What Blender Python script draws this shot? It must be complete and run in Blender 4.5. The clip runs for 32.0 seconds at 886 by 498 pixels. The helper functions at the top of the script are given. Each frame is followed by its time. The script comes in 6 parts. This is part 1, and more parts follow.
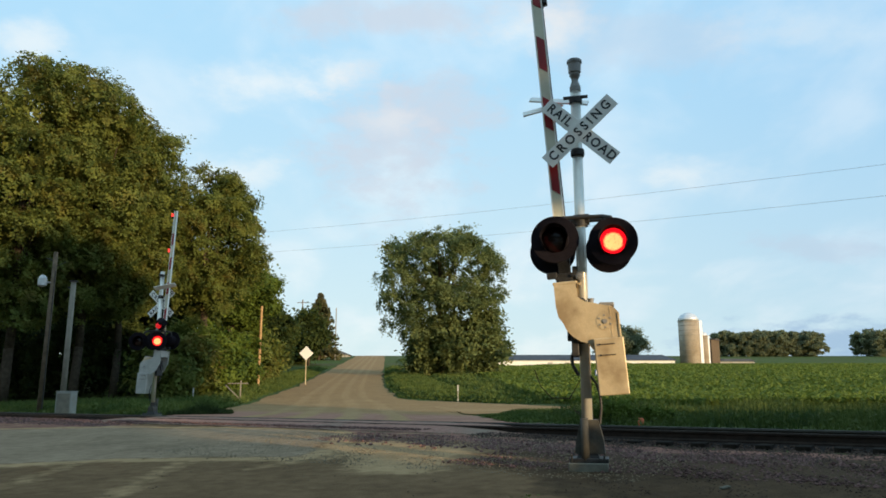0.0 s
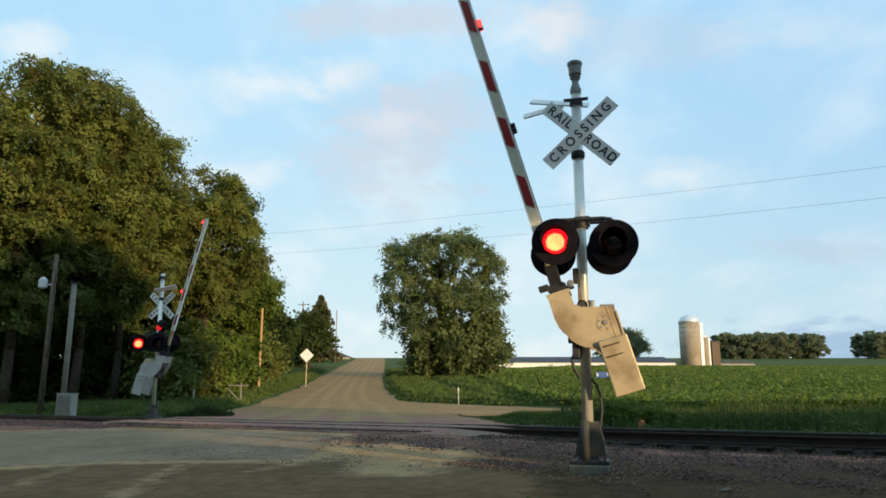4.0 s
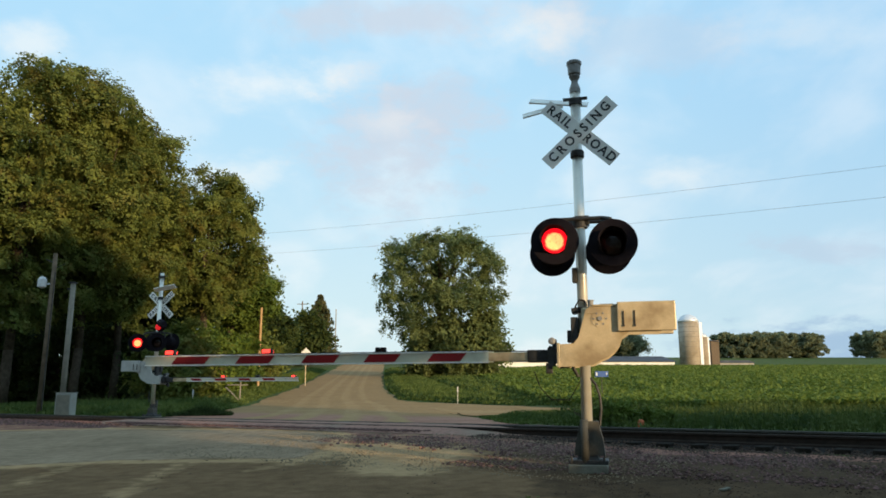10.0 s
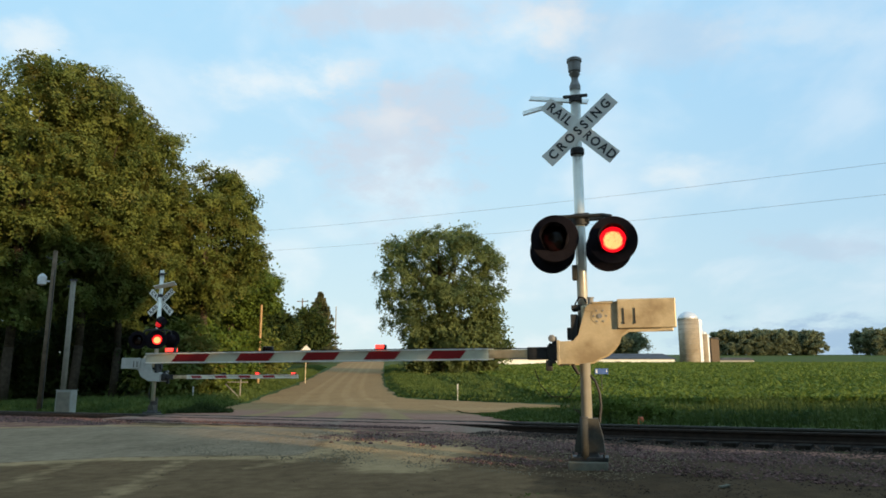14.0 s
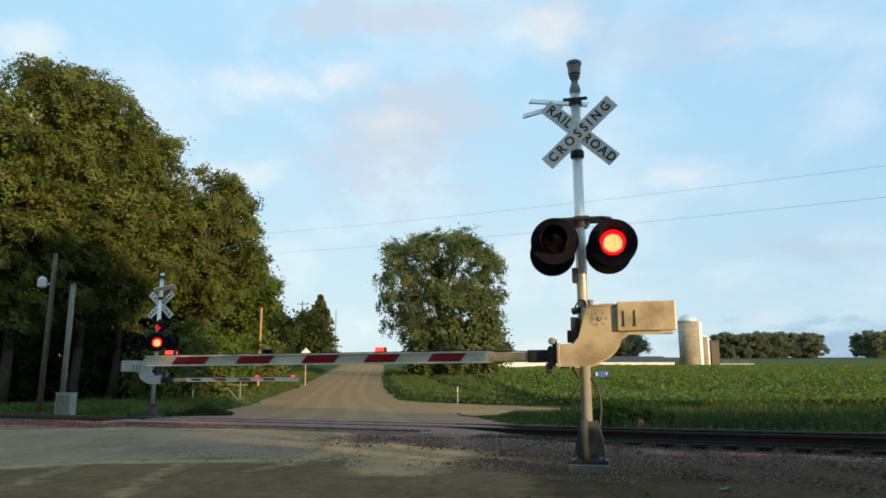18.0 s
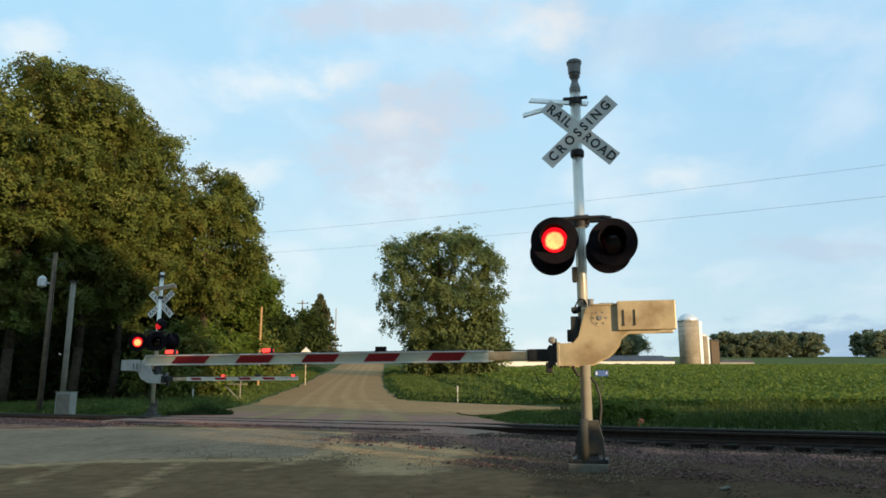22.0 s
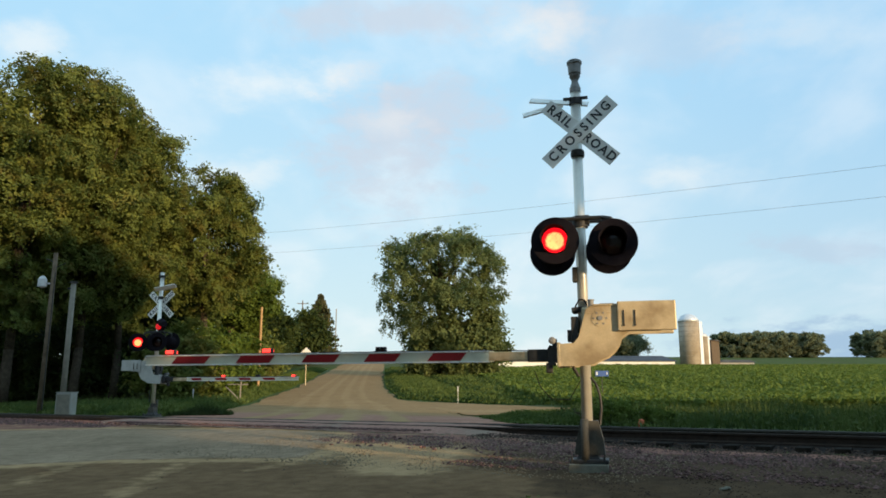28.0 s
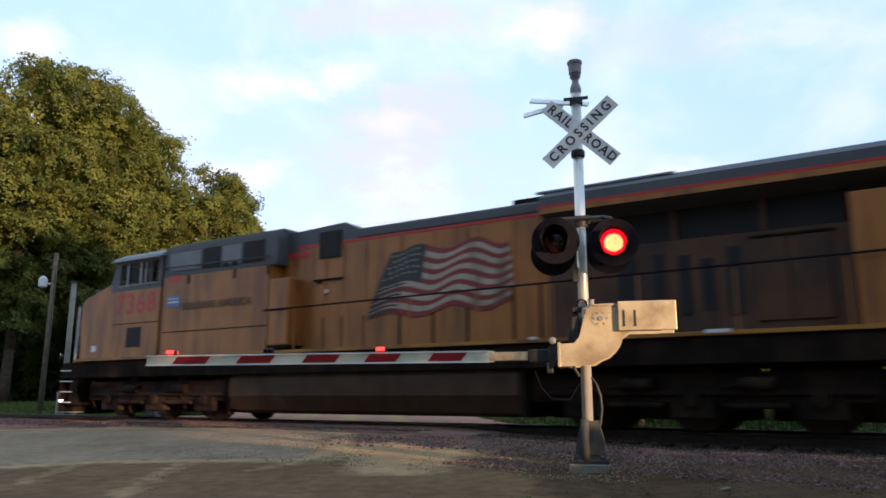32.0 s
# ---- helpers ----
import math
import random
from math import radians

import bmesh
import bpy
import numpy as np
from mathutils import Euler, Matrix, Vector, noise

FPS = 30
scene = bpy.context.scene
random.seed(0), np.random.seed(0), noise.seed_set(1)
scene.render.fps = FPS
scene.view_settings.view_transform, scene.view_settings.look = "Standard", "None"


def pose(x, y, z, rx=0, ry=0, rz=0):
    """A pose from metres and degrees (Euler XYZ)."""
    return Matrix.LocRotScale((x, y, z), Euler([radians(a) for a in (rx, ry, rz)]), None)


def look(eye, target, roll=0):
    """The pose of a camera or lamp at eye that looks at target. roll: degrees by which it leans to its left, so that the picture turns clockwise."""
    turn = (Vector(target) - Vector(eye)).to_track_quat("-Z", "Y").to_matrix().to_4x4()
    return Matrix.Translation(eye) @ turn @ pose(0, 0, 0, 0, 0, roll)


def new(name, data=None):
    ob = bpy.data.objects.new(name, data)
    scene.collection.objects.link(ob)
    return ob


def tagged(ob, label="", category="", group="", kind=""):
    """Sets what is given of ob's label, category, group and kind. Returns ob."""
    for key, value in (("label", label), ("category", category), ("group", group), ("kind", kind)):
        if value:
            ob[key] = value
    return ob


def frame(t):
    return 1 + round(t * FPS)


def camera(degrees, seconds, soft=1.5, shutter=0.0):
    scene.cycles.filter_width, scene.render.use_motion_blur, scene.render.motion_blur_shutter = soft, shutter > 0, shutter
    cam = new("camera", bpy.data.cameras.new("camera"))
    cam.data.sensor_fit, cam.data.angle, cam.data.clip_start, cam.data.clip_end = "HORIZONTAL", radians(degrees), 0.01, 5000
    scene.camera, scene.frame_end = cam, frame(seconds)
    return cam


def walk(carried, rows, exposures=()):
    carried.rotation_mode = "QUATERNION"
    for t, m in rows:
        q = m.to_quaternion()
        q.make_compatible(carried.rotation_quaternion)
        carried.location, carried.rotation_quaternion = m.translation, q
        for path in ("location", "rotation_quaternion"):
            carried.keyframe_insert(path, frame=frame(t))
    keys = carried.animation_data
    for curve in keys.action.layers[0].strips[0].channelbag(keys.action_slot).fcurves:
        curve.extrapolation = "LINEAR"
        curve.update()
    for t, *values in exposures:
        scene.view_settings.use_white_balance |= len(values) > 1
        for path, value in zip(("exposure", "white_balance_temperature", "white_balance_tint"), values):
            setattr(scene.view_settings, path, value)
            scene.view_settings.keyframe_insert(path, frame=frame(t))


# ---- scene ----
# The camera sits low in a car before a rural grade crossing; only a slight sway.
EYE = (0.0, 0.0, 1.15)
PITCH = 11.31
# seconds, sway to the left and upward in degrees
SWAY = [(0, .018, -.134), (.5, .009, -.2), (1.5, .018, -.2), (2, .018, -.143), (2.5, .048, -.065), (3, .066, -.009), (3.5, .066, .03),
        (5.5, .01, 0), (6, .018, .04), (6.5, .056, -.048), (7, .04, -.065), (7.5, .018, -.134), (8, .018, -.134), (8.5, 0, -.074),
        (9, 0, -.065), (9.5, 0, -.018), (10, 0, -.018), (10.5, 0, -.113), (11, 0, -.134), (12, 0, -.134), (12.5, 0, -.048),
        (13, 0, 0), (13.5, 0, -.087), (14, 0, -.227), (14.5, 0, -.152), (16.5, 0, -.026), (17, 0, -.065), (17.5, 0, -.134),
        (18, 0, -.018), (18.5, 0, -.065), (19, 0, .009), (19.5, 0, .065), (20, 0, 0), (20.5, 0, -.078), (21, 0, -.134),
        (21.5, 0, -.113), (22, 0, -.078), (22.5, 0, -.009), (23, 0, -.065), (23.5, 0, -.134), (24, 0, -.134), (24.5, .009, -.17),
        (25, .022, -.096), (25.5, .04, -.087), (27.5, .009, -.078), (28, .018, -.056), (28.5, .056, .048), (29, .066, -.018),
        (29.5, .066, -.018), (30, .056, -.009), (30.5, .056, .048), (31, .04, 0), (31.5, .052, 0), (32, .052, -.048)]
cam = camera(61.8, 32.0, soft=1.7, shutter=0.3)
walk(cam, [(t, pose(*EYE, 90 + PITCH + up, 0, left)) for t, left, up in SWAY],
     exposures=[(0, 0.10, 6900, 7), (31.3, 0.10, 6900, 7), (31.6, 0.12, 6900, 10), (31.8, 0.27, 6900, 18), (32.0, 0.46, 6900, 26)])

# ---- light: low morning sun from behind on the right, thin clouds ----
SUN_DIR = Vector((0.68, -0.73, 0.105)).normalized()
world = bpy.data.worlds.new("world")
scene.world = world
world.use_nodes = True
wn, wl = world.node_tree.nodes, world.node_tree.links
bg = wn["Background"]
sky = wn.new("ShaderNodeTexSky")
sky.sky_type = "NISHITA"
sky.sun_disc = False
sky.sun_elevation = math.asin(SUN_DIR.z)
sky.sun_rotation = math.atan2(SUN_DIR.x, SUN_DIR.y)
sky.air_density, sky.dust_density, sky.ozone_density = 1.0, 0.6, 1.5
coord = wn.new("ShaderNodeTexCoord")
sep = wn.new("ShaderNodeSeparateXYZ")
wl.new(coord.outputs["Generated"], sep.inputs[0])
flat = wn.new("ShaderNodeMath")
flat.operation = "ADD"
flat.inputs[1].default_value = 0.34
wl.new(sep.outputs["Z"], flat.inputs[0])
plane = wn.new("ShaderNodeVectorMath")
plane.operation = "DIVIDE"
both = wn.new("ShaderNodeCombineXYZ")
for k in range(3):
    wl.new(flat.outputs[0], both.inputs[k])
wl.new(coord.outputs["Generated"], plane.inputs[0])
wl.new(both.outputs[0], plane.inputs[1])
puffs = wn.new("ShaderNodeTexNoise")
puffs.inputs["Scale"].default_value = 4.2
puffs.inputs["Detail"].default_value = 7.0
puffs.inputs["Roughness"].default_value = 0.52
puffs.inputs["Distortion"].default_value = 0.25
place = wn.new("ShaderNodeMapping")
place.inputs["Location"].default_value = (3.1, 0.4, 0.0)
place.inputs["Scale"].default_value = (1.0, 0.7, 0.6)
wl.new(plane.outputs[0], place.inputs[0])
wl.new(place.outputs[0], puffs.inputs["Vector"])
thin = wn.new("ShaderNodeMapRange")
thin.interpolation_type = "SMOOTHSTEP"
thin.inputs["From Min"].default_value = 0.42
thin.inputs["From Max"].default_value = 0.72
thin.inputs["To Max"].default_value = 0.36
wl.new(puffs.outputs["Fac"], thin.inputs["Value"])
shade = wn.new("ShaderNodeTexNoise")
shade.inputs["Scale"].default_value = 6.0
shade.inputs["Detail"].default_value = 3.0
wl.new(place.outputs[0], shade.inputs["Vector"])
tone = wn.new("ShaderNodeMix")
tone.data_type = "RGBA"
tone.inputs["A"].default_value = (8.2, 9.3, 10.9, 1)
tone.inputs["B"].default_value = (12.6, 12.0, 11.8, 1)
wl.new(shade.outputs["Fac"], tone.inputs["Factor"])
clouds = wn.new("ShaderNodeMix")
clouds.data_type = "RGBA"
# pale morning haze over the blue, whiter toward the horizon
haze = wn.new("ShaderNodeMix")
haze.data_type = "RGBA"
haze.inputs["Factor"].default_value = 0.78
rise = wn.new("ShaderNodeMapRange")
rise.inputs["From Min"].default_value, rise.inputs["From Max"].default_value = 0.0, 0.5
rise.interpolation_type = "SMOOTHSTEP"
wl.new(sep.outputs["Z"], rise.inputs["Value"])
veil = wn.new("ShaderNodeMix")
veil.data_type = "RGBA"
veil.inputs["A"].default_value = (8.0, 10.3, 11.9, 1)
veil.inputs["B"].default_value = (5.5, 9.4, 13.2, 1)
wl.new(rise.outputs[0], veil.inputs["Factor"])
wl.new(veil.outputs["Result"], haze.inputs["B"])
wl.new(sky.outputs[0], haze.inputs["A"])
wl.new(haze.outputs["Result"], clouds.inputs["A"])
wl.new(tone.outputs["Result"], clouds.inputs["B"])
wl.new(thin.outputs[0], clouds.inputs["Factor"])


def world_math(op, a, c):
    x = wn.new("ShaderNodeMath")
    x.operation = op
    for k, v in enumerate((a, c)):
        if isinstance(v, (int, float)):
            x.inputs[k].default_value = v
        else:
            wl.new(v, x.inputs[k])
    return x.outputs[0]


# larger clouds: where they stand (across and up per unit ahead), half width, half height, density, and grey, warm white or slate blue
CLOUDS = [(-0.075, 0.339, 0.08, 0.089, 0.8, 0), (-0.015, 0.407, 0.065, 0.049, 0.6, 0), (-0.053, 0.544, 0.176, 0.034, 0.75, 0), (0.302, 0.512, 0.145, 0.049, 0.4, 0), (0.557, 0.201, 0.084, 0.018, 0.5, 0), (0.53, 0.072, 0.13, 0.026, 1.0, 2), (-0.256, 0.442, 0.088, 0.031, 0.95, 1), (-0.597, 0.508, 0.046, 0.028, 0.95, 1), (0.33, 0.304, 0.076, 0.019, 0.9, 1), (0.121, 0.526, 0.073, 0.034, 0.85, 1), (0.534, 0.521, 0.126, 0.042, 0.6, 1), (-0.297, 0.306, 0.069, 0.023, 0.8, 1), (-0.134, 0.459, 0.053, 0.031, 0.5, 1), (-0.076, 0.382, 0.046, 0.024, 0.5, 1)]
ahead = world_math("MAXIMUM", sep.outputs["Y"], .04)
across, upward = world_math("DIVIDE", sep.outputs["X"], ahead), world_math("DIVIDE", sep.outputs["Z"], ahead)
wisps = wn.new("ShaderNodeTexNoise")
wisps.inputs["Scale"].default_value, wisps.inputs["Detail"].default_value, wisps.inputs["Roughness"].default_value = 13.0, 6.0, .6
wl.new(plane.outputs[0], wisps.inputs["Vector"])
ragged = world_math("ADD", world_math("MULTIPLY", world_math("SUBTRACT", puffs.outputs["Fac"], .5), 2.6), world_math("MULTIPLY", world_math("SUBTRACT", wisps.outputs["Fac"], .5), 2.7))
below = clouds.outputs["Result"]
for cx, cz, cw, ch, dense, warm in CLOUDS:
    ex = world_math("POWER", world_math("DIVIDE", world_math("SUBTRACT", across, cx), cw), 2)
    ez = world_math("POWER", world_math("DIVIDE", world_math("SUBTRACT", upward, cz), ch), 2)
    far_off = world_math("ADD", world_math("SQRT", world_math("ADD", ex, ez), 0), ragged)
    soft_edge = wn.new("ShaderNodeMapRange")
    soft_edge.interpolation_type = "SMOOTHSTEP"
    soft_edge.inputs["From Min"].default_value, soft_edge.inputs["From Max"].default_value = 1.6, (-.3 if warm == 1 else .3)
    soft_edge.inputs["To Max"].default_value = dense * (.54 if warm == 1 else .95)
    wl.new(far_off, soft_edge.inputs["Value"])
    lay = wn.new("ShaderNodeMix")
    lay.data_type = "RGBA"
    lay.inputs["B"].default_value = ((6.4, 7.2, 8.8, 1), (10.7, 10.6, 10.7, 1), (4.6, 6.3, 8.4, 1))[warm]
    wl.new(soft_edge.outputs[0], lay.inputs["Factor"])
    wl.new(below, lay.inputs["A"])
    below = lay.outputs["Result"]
deep = wn.new("ShaderNodeMapRange")
deep.interpolation_type = "SMOOTHSTEP"
deep.inputs["From Min"].default_value, deep.inputs["From Max"].default_value = .05, .55
wl.new(sep.outputs["X"], deep.inputs["Value"])
richer = wn.new("ShaderNodeMix")
richer.data_type, richer.blend_type = "RGBA", "MULTIPLY"
richer.inputs["B"].default_value = (.84, .905, .97, 1)
wl.new(deep.outputs[0], richer.inputs["Factor"])
wl.new(below, richer.inputs["A"])
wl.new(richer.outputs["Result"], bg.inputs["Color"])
bg.inputs["Strength"].default_value = 0.09

sun_lamp = bpy.data.lights.new("sun", "SUN")
sun_lamp.energy, sun_lamp.angle, sun_lamp.color = 5.0, radians(0.6), (1.0, 0.75, 0.47)
sun = new("sun", sun_lamp)
sun.matrix_world = look((0, 0, 0), -SUN_DIR)

# ---- materials ----


def surf(name, c1, c2, scale=4.0, rough=0.8, metal=0.0, bump=0.3, fine=40.0, contrast=0.5, third=None, third_scale=0.6, per=0.0, streak=1.0):
    """Two colours mottled at two scales with a fine relief; third: a stain colour in broad patches; per: spread from piece to piece."""
    m = bpy.data.materials.new(name)
    m.use_nodes = True
    nt = m.node_tree
    b = nt.nodes["Principled BSDF"]
    b.inputs["Roughness"].default_value, b.inputs["Metallic"].default_value = rough, metal
    b.inputs["Specular IOR Level"].default_value = .08 if rough >= .88 else .3 if rough >= .7 else .5
    co = nt.nodes.new("ShaderNodeTexCoord")

    def noise_at(s, detail=4.0):
        x = nt.nodes.new("ShaderNodeTexNoise")
        x.inputs["Scale"].default_value, x.inputs["Detail"].default_value = s, detail
        nt.links.new(co.outputs["Object"], x.inputs["Vector"])
        return x
    n1, n2 = noise_at(scale), noise_at(fine, 2.0)
    add = nt.nodes.new("ShaderNodeMath")
    add.operation = "MULTIPLY_ADD"
    add.inputs[1].default_value = 0.4
    nt.links.new(n2.outputs["Fac"], add.inputs[0])
    nt.links.new(n1.outputs["Fac"], add.inputs[2])
    ramp = nt.nodes.new("ShaderNodeMapRange")
    ramp.inputs["From Min"].default_value, ramp.inputs["From Max"].default_value = 0.7 - contrast * 0.5, 0.7 + contrast * 0.5
    nt.links.new(add.outputs[0], ramp.inputs["Value"])
    mix = nt.nodes.new("ShaderNodeMix")
    mix.data_type = "RGBA"
    mix.inputs["A"].default_value, mix.inputs["B"].default_value = (*c1, 1), (*c2, 1)
    nt.links.new(ramp.outputs[0], mix.inputs["Factor"])
    out = mix.outputs["Result"]
    if third:
        n3 = noise_at(third_scale, 5.0)
        if streak != 1.0:
            drawn = nt.nodes.new("ShaderNodeMapping")
            drawn.inputs["Scale"].default_value = (1, 1, streak)
            nt.links.new(co.outputs["Object"], drawn.inputs[0])
            nt.links.new(drawn.outputs[0], n3.inputs["Vector"])
        r3 = nt.nodes.new("ShaderNodeMapRange")
        r3.inputs["From Min"].default_value, r3.inputs["From Max"].default_value = 0.46, 0.66
        nt.links.new(n3.outputs["Fac"], r3.inputs["Value"])
        m3 = nt.nodes.new("ShaderNodeMix")
        m3.data_type = "RGBA"
        m3.inputs["B"].default_value = (*third, 1)
        nt.links.new(out, m3.inputs["A"])
        nt.links.new(r3.outputs[0], m3.inputs["Factor"])
        out = m3.outputs["Result"]
    if per:
        info = nt.nodes.new("ShaderNodeObjectInfo")
        geo = nt.nodes.new("ShaderNodeNewGeometry")
        sm = nt.nodes.new("ShaderNodeMath")
        nt.links.new(info.outputs["Random"], sm.inputs[0])
        nt.links.new(geo.outputs["Random Per Island"], sm.inputs[1])
        fr = nt.nodes.new("ShaderNodeMath")
        fr.operation = "FRACT"
        nt.links.new(sm.outputs[0], fr.inputs[0])
        rg = nt.nodes.new("ShaderNodeMapRange")
        rg.inputs["To Min"].default_value, rg.inputs["To Max"].default_value = 1 - per, 1 + per
        nt.links.new(fr.outputs[0], rg.inputs["Value"])
        hsv = nt.nodes.new("ShaderNodeHueSaturation")
        nt.links.new(out, hsv.inputs["Color"])
        nt.links.new(rg.outputs[0], hsv.inputs["Value"])
        out = hsv.outputs[0]
    nt.links.new(out, b.inputs["Base Color"])
    bp = nt.nodes.new("ShaderNodeBump")
    bp.inputs["Strength"].default_value, bp.inputs["Distance"].default_value = bump, 0.02
    nt.links.new(add.outputs[0], bp.inputs["Height"])
    nt.links.new(bp.outputs[0], b.inputs["Normal"])
    return m


def foliage(name, c1, c2, clear=0.35, dry=None):
    """Leaves: two greens from leaf to leaf and by broad patches, with light that passes through."""
    m = bpy.data.materials.new(name)
    m.use_nodes = True
    nt = m.node_tree
    nt.nodes.remove(nt.nodes["Principled BSDF"])
    geo = nt.nodes.new("ShaderNodeNewGeometry")
    co = nt.nodes.new("ShaderNodeTexCoord")
    n1 = nt.nodes.new("ShaderNodeTexNoise")
    n1.inputs["Scale"].default_value = 0.75
    n1.inputs["Detail"].default_value = 3.0
    nt.links.new(co.outputs["Object"], n1.inputs["Vector"])
    patch = nt.nodes.new("ShaderNodeMapRange")
    patch.inputs["From Min"].default_value, patch.inputs["From Max"].default_value = .33, .67
    patch.inputs["To Min"].default_value, patch.inputs["To Max"].default_value = .12, .85
    nt.links.new(n1.outputs["Fac"], patch.inputs["Value"])
    av = nt.nodes.new("ShaderNodeMath")
    av.operation = "MULTIPLY_ADD"
    av.inputs[1].default_value = 0.18
    nt.links.new(geo.outputs["Random Per Island"], av.inputs[0])
    nt.links.new(patch.outputs[0], av.inputs[2])
    rg = nt.nodes.new("ShaderNodeMapRange")
    rg.inputs["From Min"].default_value, rg.inputs["From Max"].default_value = 0.16, 0.97
    nt.links.new(av.outputs[0], rg.inputs["Value"])
    mix = nt.nodes.new("ShaderNodeMix")
    mix.data_type = "RGBA"
    mix.inputs["A"].default_value, mix.inputs["B"].default_value = (*c1, 1), (*c2, 1)
    nt.links.new(rg.outputs[0], mix.inputs["Factor"])
    out = mix.outputs["Result"]
    if dry:
        n2 = nt.nodes.new("ShaderNodeTexNoise")
        n2.inputs["Scale"].default_value, n2.inputs["Detail"].default_value = 0.9, 4.0
        shift = nt.nodes.new("ShaderNodeMapping")
        shift.inputs["Location"].default_value = (7.3, 2.1, 4.4)
        nt.links.new(co.outputs["Object"], shift.inputs[0])
        nt.links.new(shift.outputs[0], n2.inputs["Vector"])
        some = nt.nodes.new("ShaderNodeMapRange")
        some.inputs["From Min"].default_value, some.inputs["From Max"].default_value = .50, .72
        some.inputs["To Max"].default_value = .75
        nt.links.new(n2.outputs["Fac"], some.inputs["Value"])
        m2 = nt.nodes.new("ShaderNodeMix")
        m2.data_type = "RGBA"
        m2.inputs["B"].default_value = (*dry, 1)
        nt.links.new(some.outputs[0], m2.inputs["Factor"])
        nt.links.new(out, m2.inputs["A"])
        out = m2.outputs["Result"]
    d, tr = nt.nodes.new("ShaderNodeBsdfPrincipled"), nt.nodes.new("ShaderNodeBsdfTranslucent")
    d.inputs["Roughness"].default_value = 0.75
    d.inputs["Specular IOR Level"].default_value = 0.25
    ms = nt.nodes.new("ShaderNodeMixShader")
    ms.inputs[0].default_value = clear
    nt.links.new(out, d.inputs["Base Color"])
    nt.links.new(out, tr.inputs["Color"])
    nt.links.new(d.outputs[0], ms.inputs[1])
    nt.links.new(tr.outputs[0], ms.inputs[2])
    nt.links.new(ms.outputs[0], nt.nodes["Material Output"].inputs["Surface"])
    return m


def glow(name, color, strength):
    m = bpy.data.materials.new(name)
    m.use_nodes = True
    b = m.node_tree.nodes["Principled BSDF"]
    b.inputs["Base Color"].default_value = (*color, 1)
    b.inputs["Emission Color"].default_value = (*color, 1)
    b.inputs["Emission Strength"].default_value = strength
    return m


GRASS_SOIL = surf("grass_soil", (.042, .068, .015), (.09, .125, .03), 1.2, .95, bump=.6, fine=18, third=(.085, .092, .035), third_scale=.08)
DIRT = surf("dirt_gravel", (.10, .073, .048), (.19, .145, .098), 5, .95, bump=.8, fine=70, third=(.085, .064, .045), third_scale=.5)
TAN_GRAVEL = surf("tan_gravel", (.20, .155, .10), (.31, .245, .165), 6, .95, bump=.7, fine=80, third=(.17, .132, .09), third_scale=.7)
ROAD_GRAVEL = surf("road_gravel", (.30, .205, .11), (.43, .31, .175), 3, .95, bump=.5, fine=50, third=(.36, .245, .14), third_scale=.35)
PINK_GRAVEL = surf("pink_gravel", (.22, .112, .082), (.40, .225, .17), 9, .95, bump=.8, fine=60, third=(.25, .19, .14), third_scale=.9)
ASPHALT = surf("worn_asphalt", (.125, .118, .105), (.20, .19, .172), 7, .9, bump=.5, fine=120, third=(.155, .142, .12), third_scale=.6)
BALLAST = surf("ballast_stone", (.066, .037, .033), (.195, .113, .100), 14, .9, bump=.4, fine=90, per=.5)
# stones and bed by the rail and to the right, darkened to carry the shade
BALLAST_SHADED = surf("shaded_ballast_stone", (.040, .027, .021), (.115, .078, .060), 14, .95, bump=.4, fine=90, per=.5)
BALLAST_DARK = surf("ballast_bed", (.018, .015, .013), (.042, .034, .03), 18, .95, bump=.9, fine=90)
TIE = surf("creosoted_wood", (.014, .011, .009), (.034, .027, .021), 8, .9, bump=.5)
RAIL_STEEL = surf("rusty_rail", (.022, .015, .011), (.045, .03, .021), 9, .8, .2, bump=.25)
RAIL_HEAD = surf("worn_rail_head", (.05, .044, .038), (.09, .08, .07), 6, .7, .4, bump=.05)
ALU = surf("galvanised_pole", (.74, .70, .61), (.88, .84, .75), 5, .30, .5, bump=.03, fine=60, third=(.60, .56, .48), third_scale=3, streak=.12)
# weathered steel; the golden sun on the near gate is put into the colour
GALV = surf("weathered_sunlit_plate", (.54, .425, .26), (.74, .60, .385), 5, .5, .25, bump=.2, fine=45, contrast=.8, third=(.37, .27, .155), third_scale=2.6)
# the far gate's steel, without the sunlit gold
PLAIN_GALV = surf("plain_galvanised", (.40, .40, .37), (.52, .52, .48), 5, .55, .2, bump=.12)
CAST_GREY = surf("grey_casting", (.21, .205, .195), (.32, .31, .295), 6, .65, .3, bump=.15)
# darker than grey_casting: shade at the signal's foot is put into the colour
BASE_CAST = surf("base_casting", (.06, .056, .046), (.12, .113, .096), 6, .8, .2, bump=.2)
BACK_GREY = surf("blade_back_grey", (.10, .105, .09), (.17, .17, .15), 6, .6, .2, bump=.05)
WIRE_GREY = surf("wire_grey", (.10, .10, .11), (.16, .16, .17), 5, .6, .3, bump=.02)
DARK_IRON = surf("dark_iron", (.030, .030, .030), (.07, .066, .062), 8, .6, .5, bump=.2)
BLACK = surf("black_paint", (.010, .008, .011), (.018, .015, .019), 5, .88, bump=.08)
WHITE = surf("white_sheeting", (.93, .91, .85), (.96, .94, .88), 5, .45, bump=.04, third=(.86, .84, .78), third_scale=3)
LETTER = surf("black_lettering", (.015, .015, .015), (.03, .03, .03), 6, .5, bump=.02)
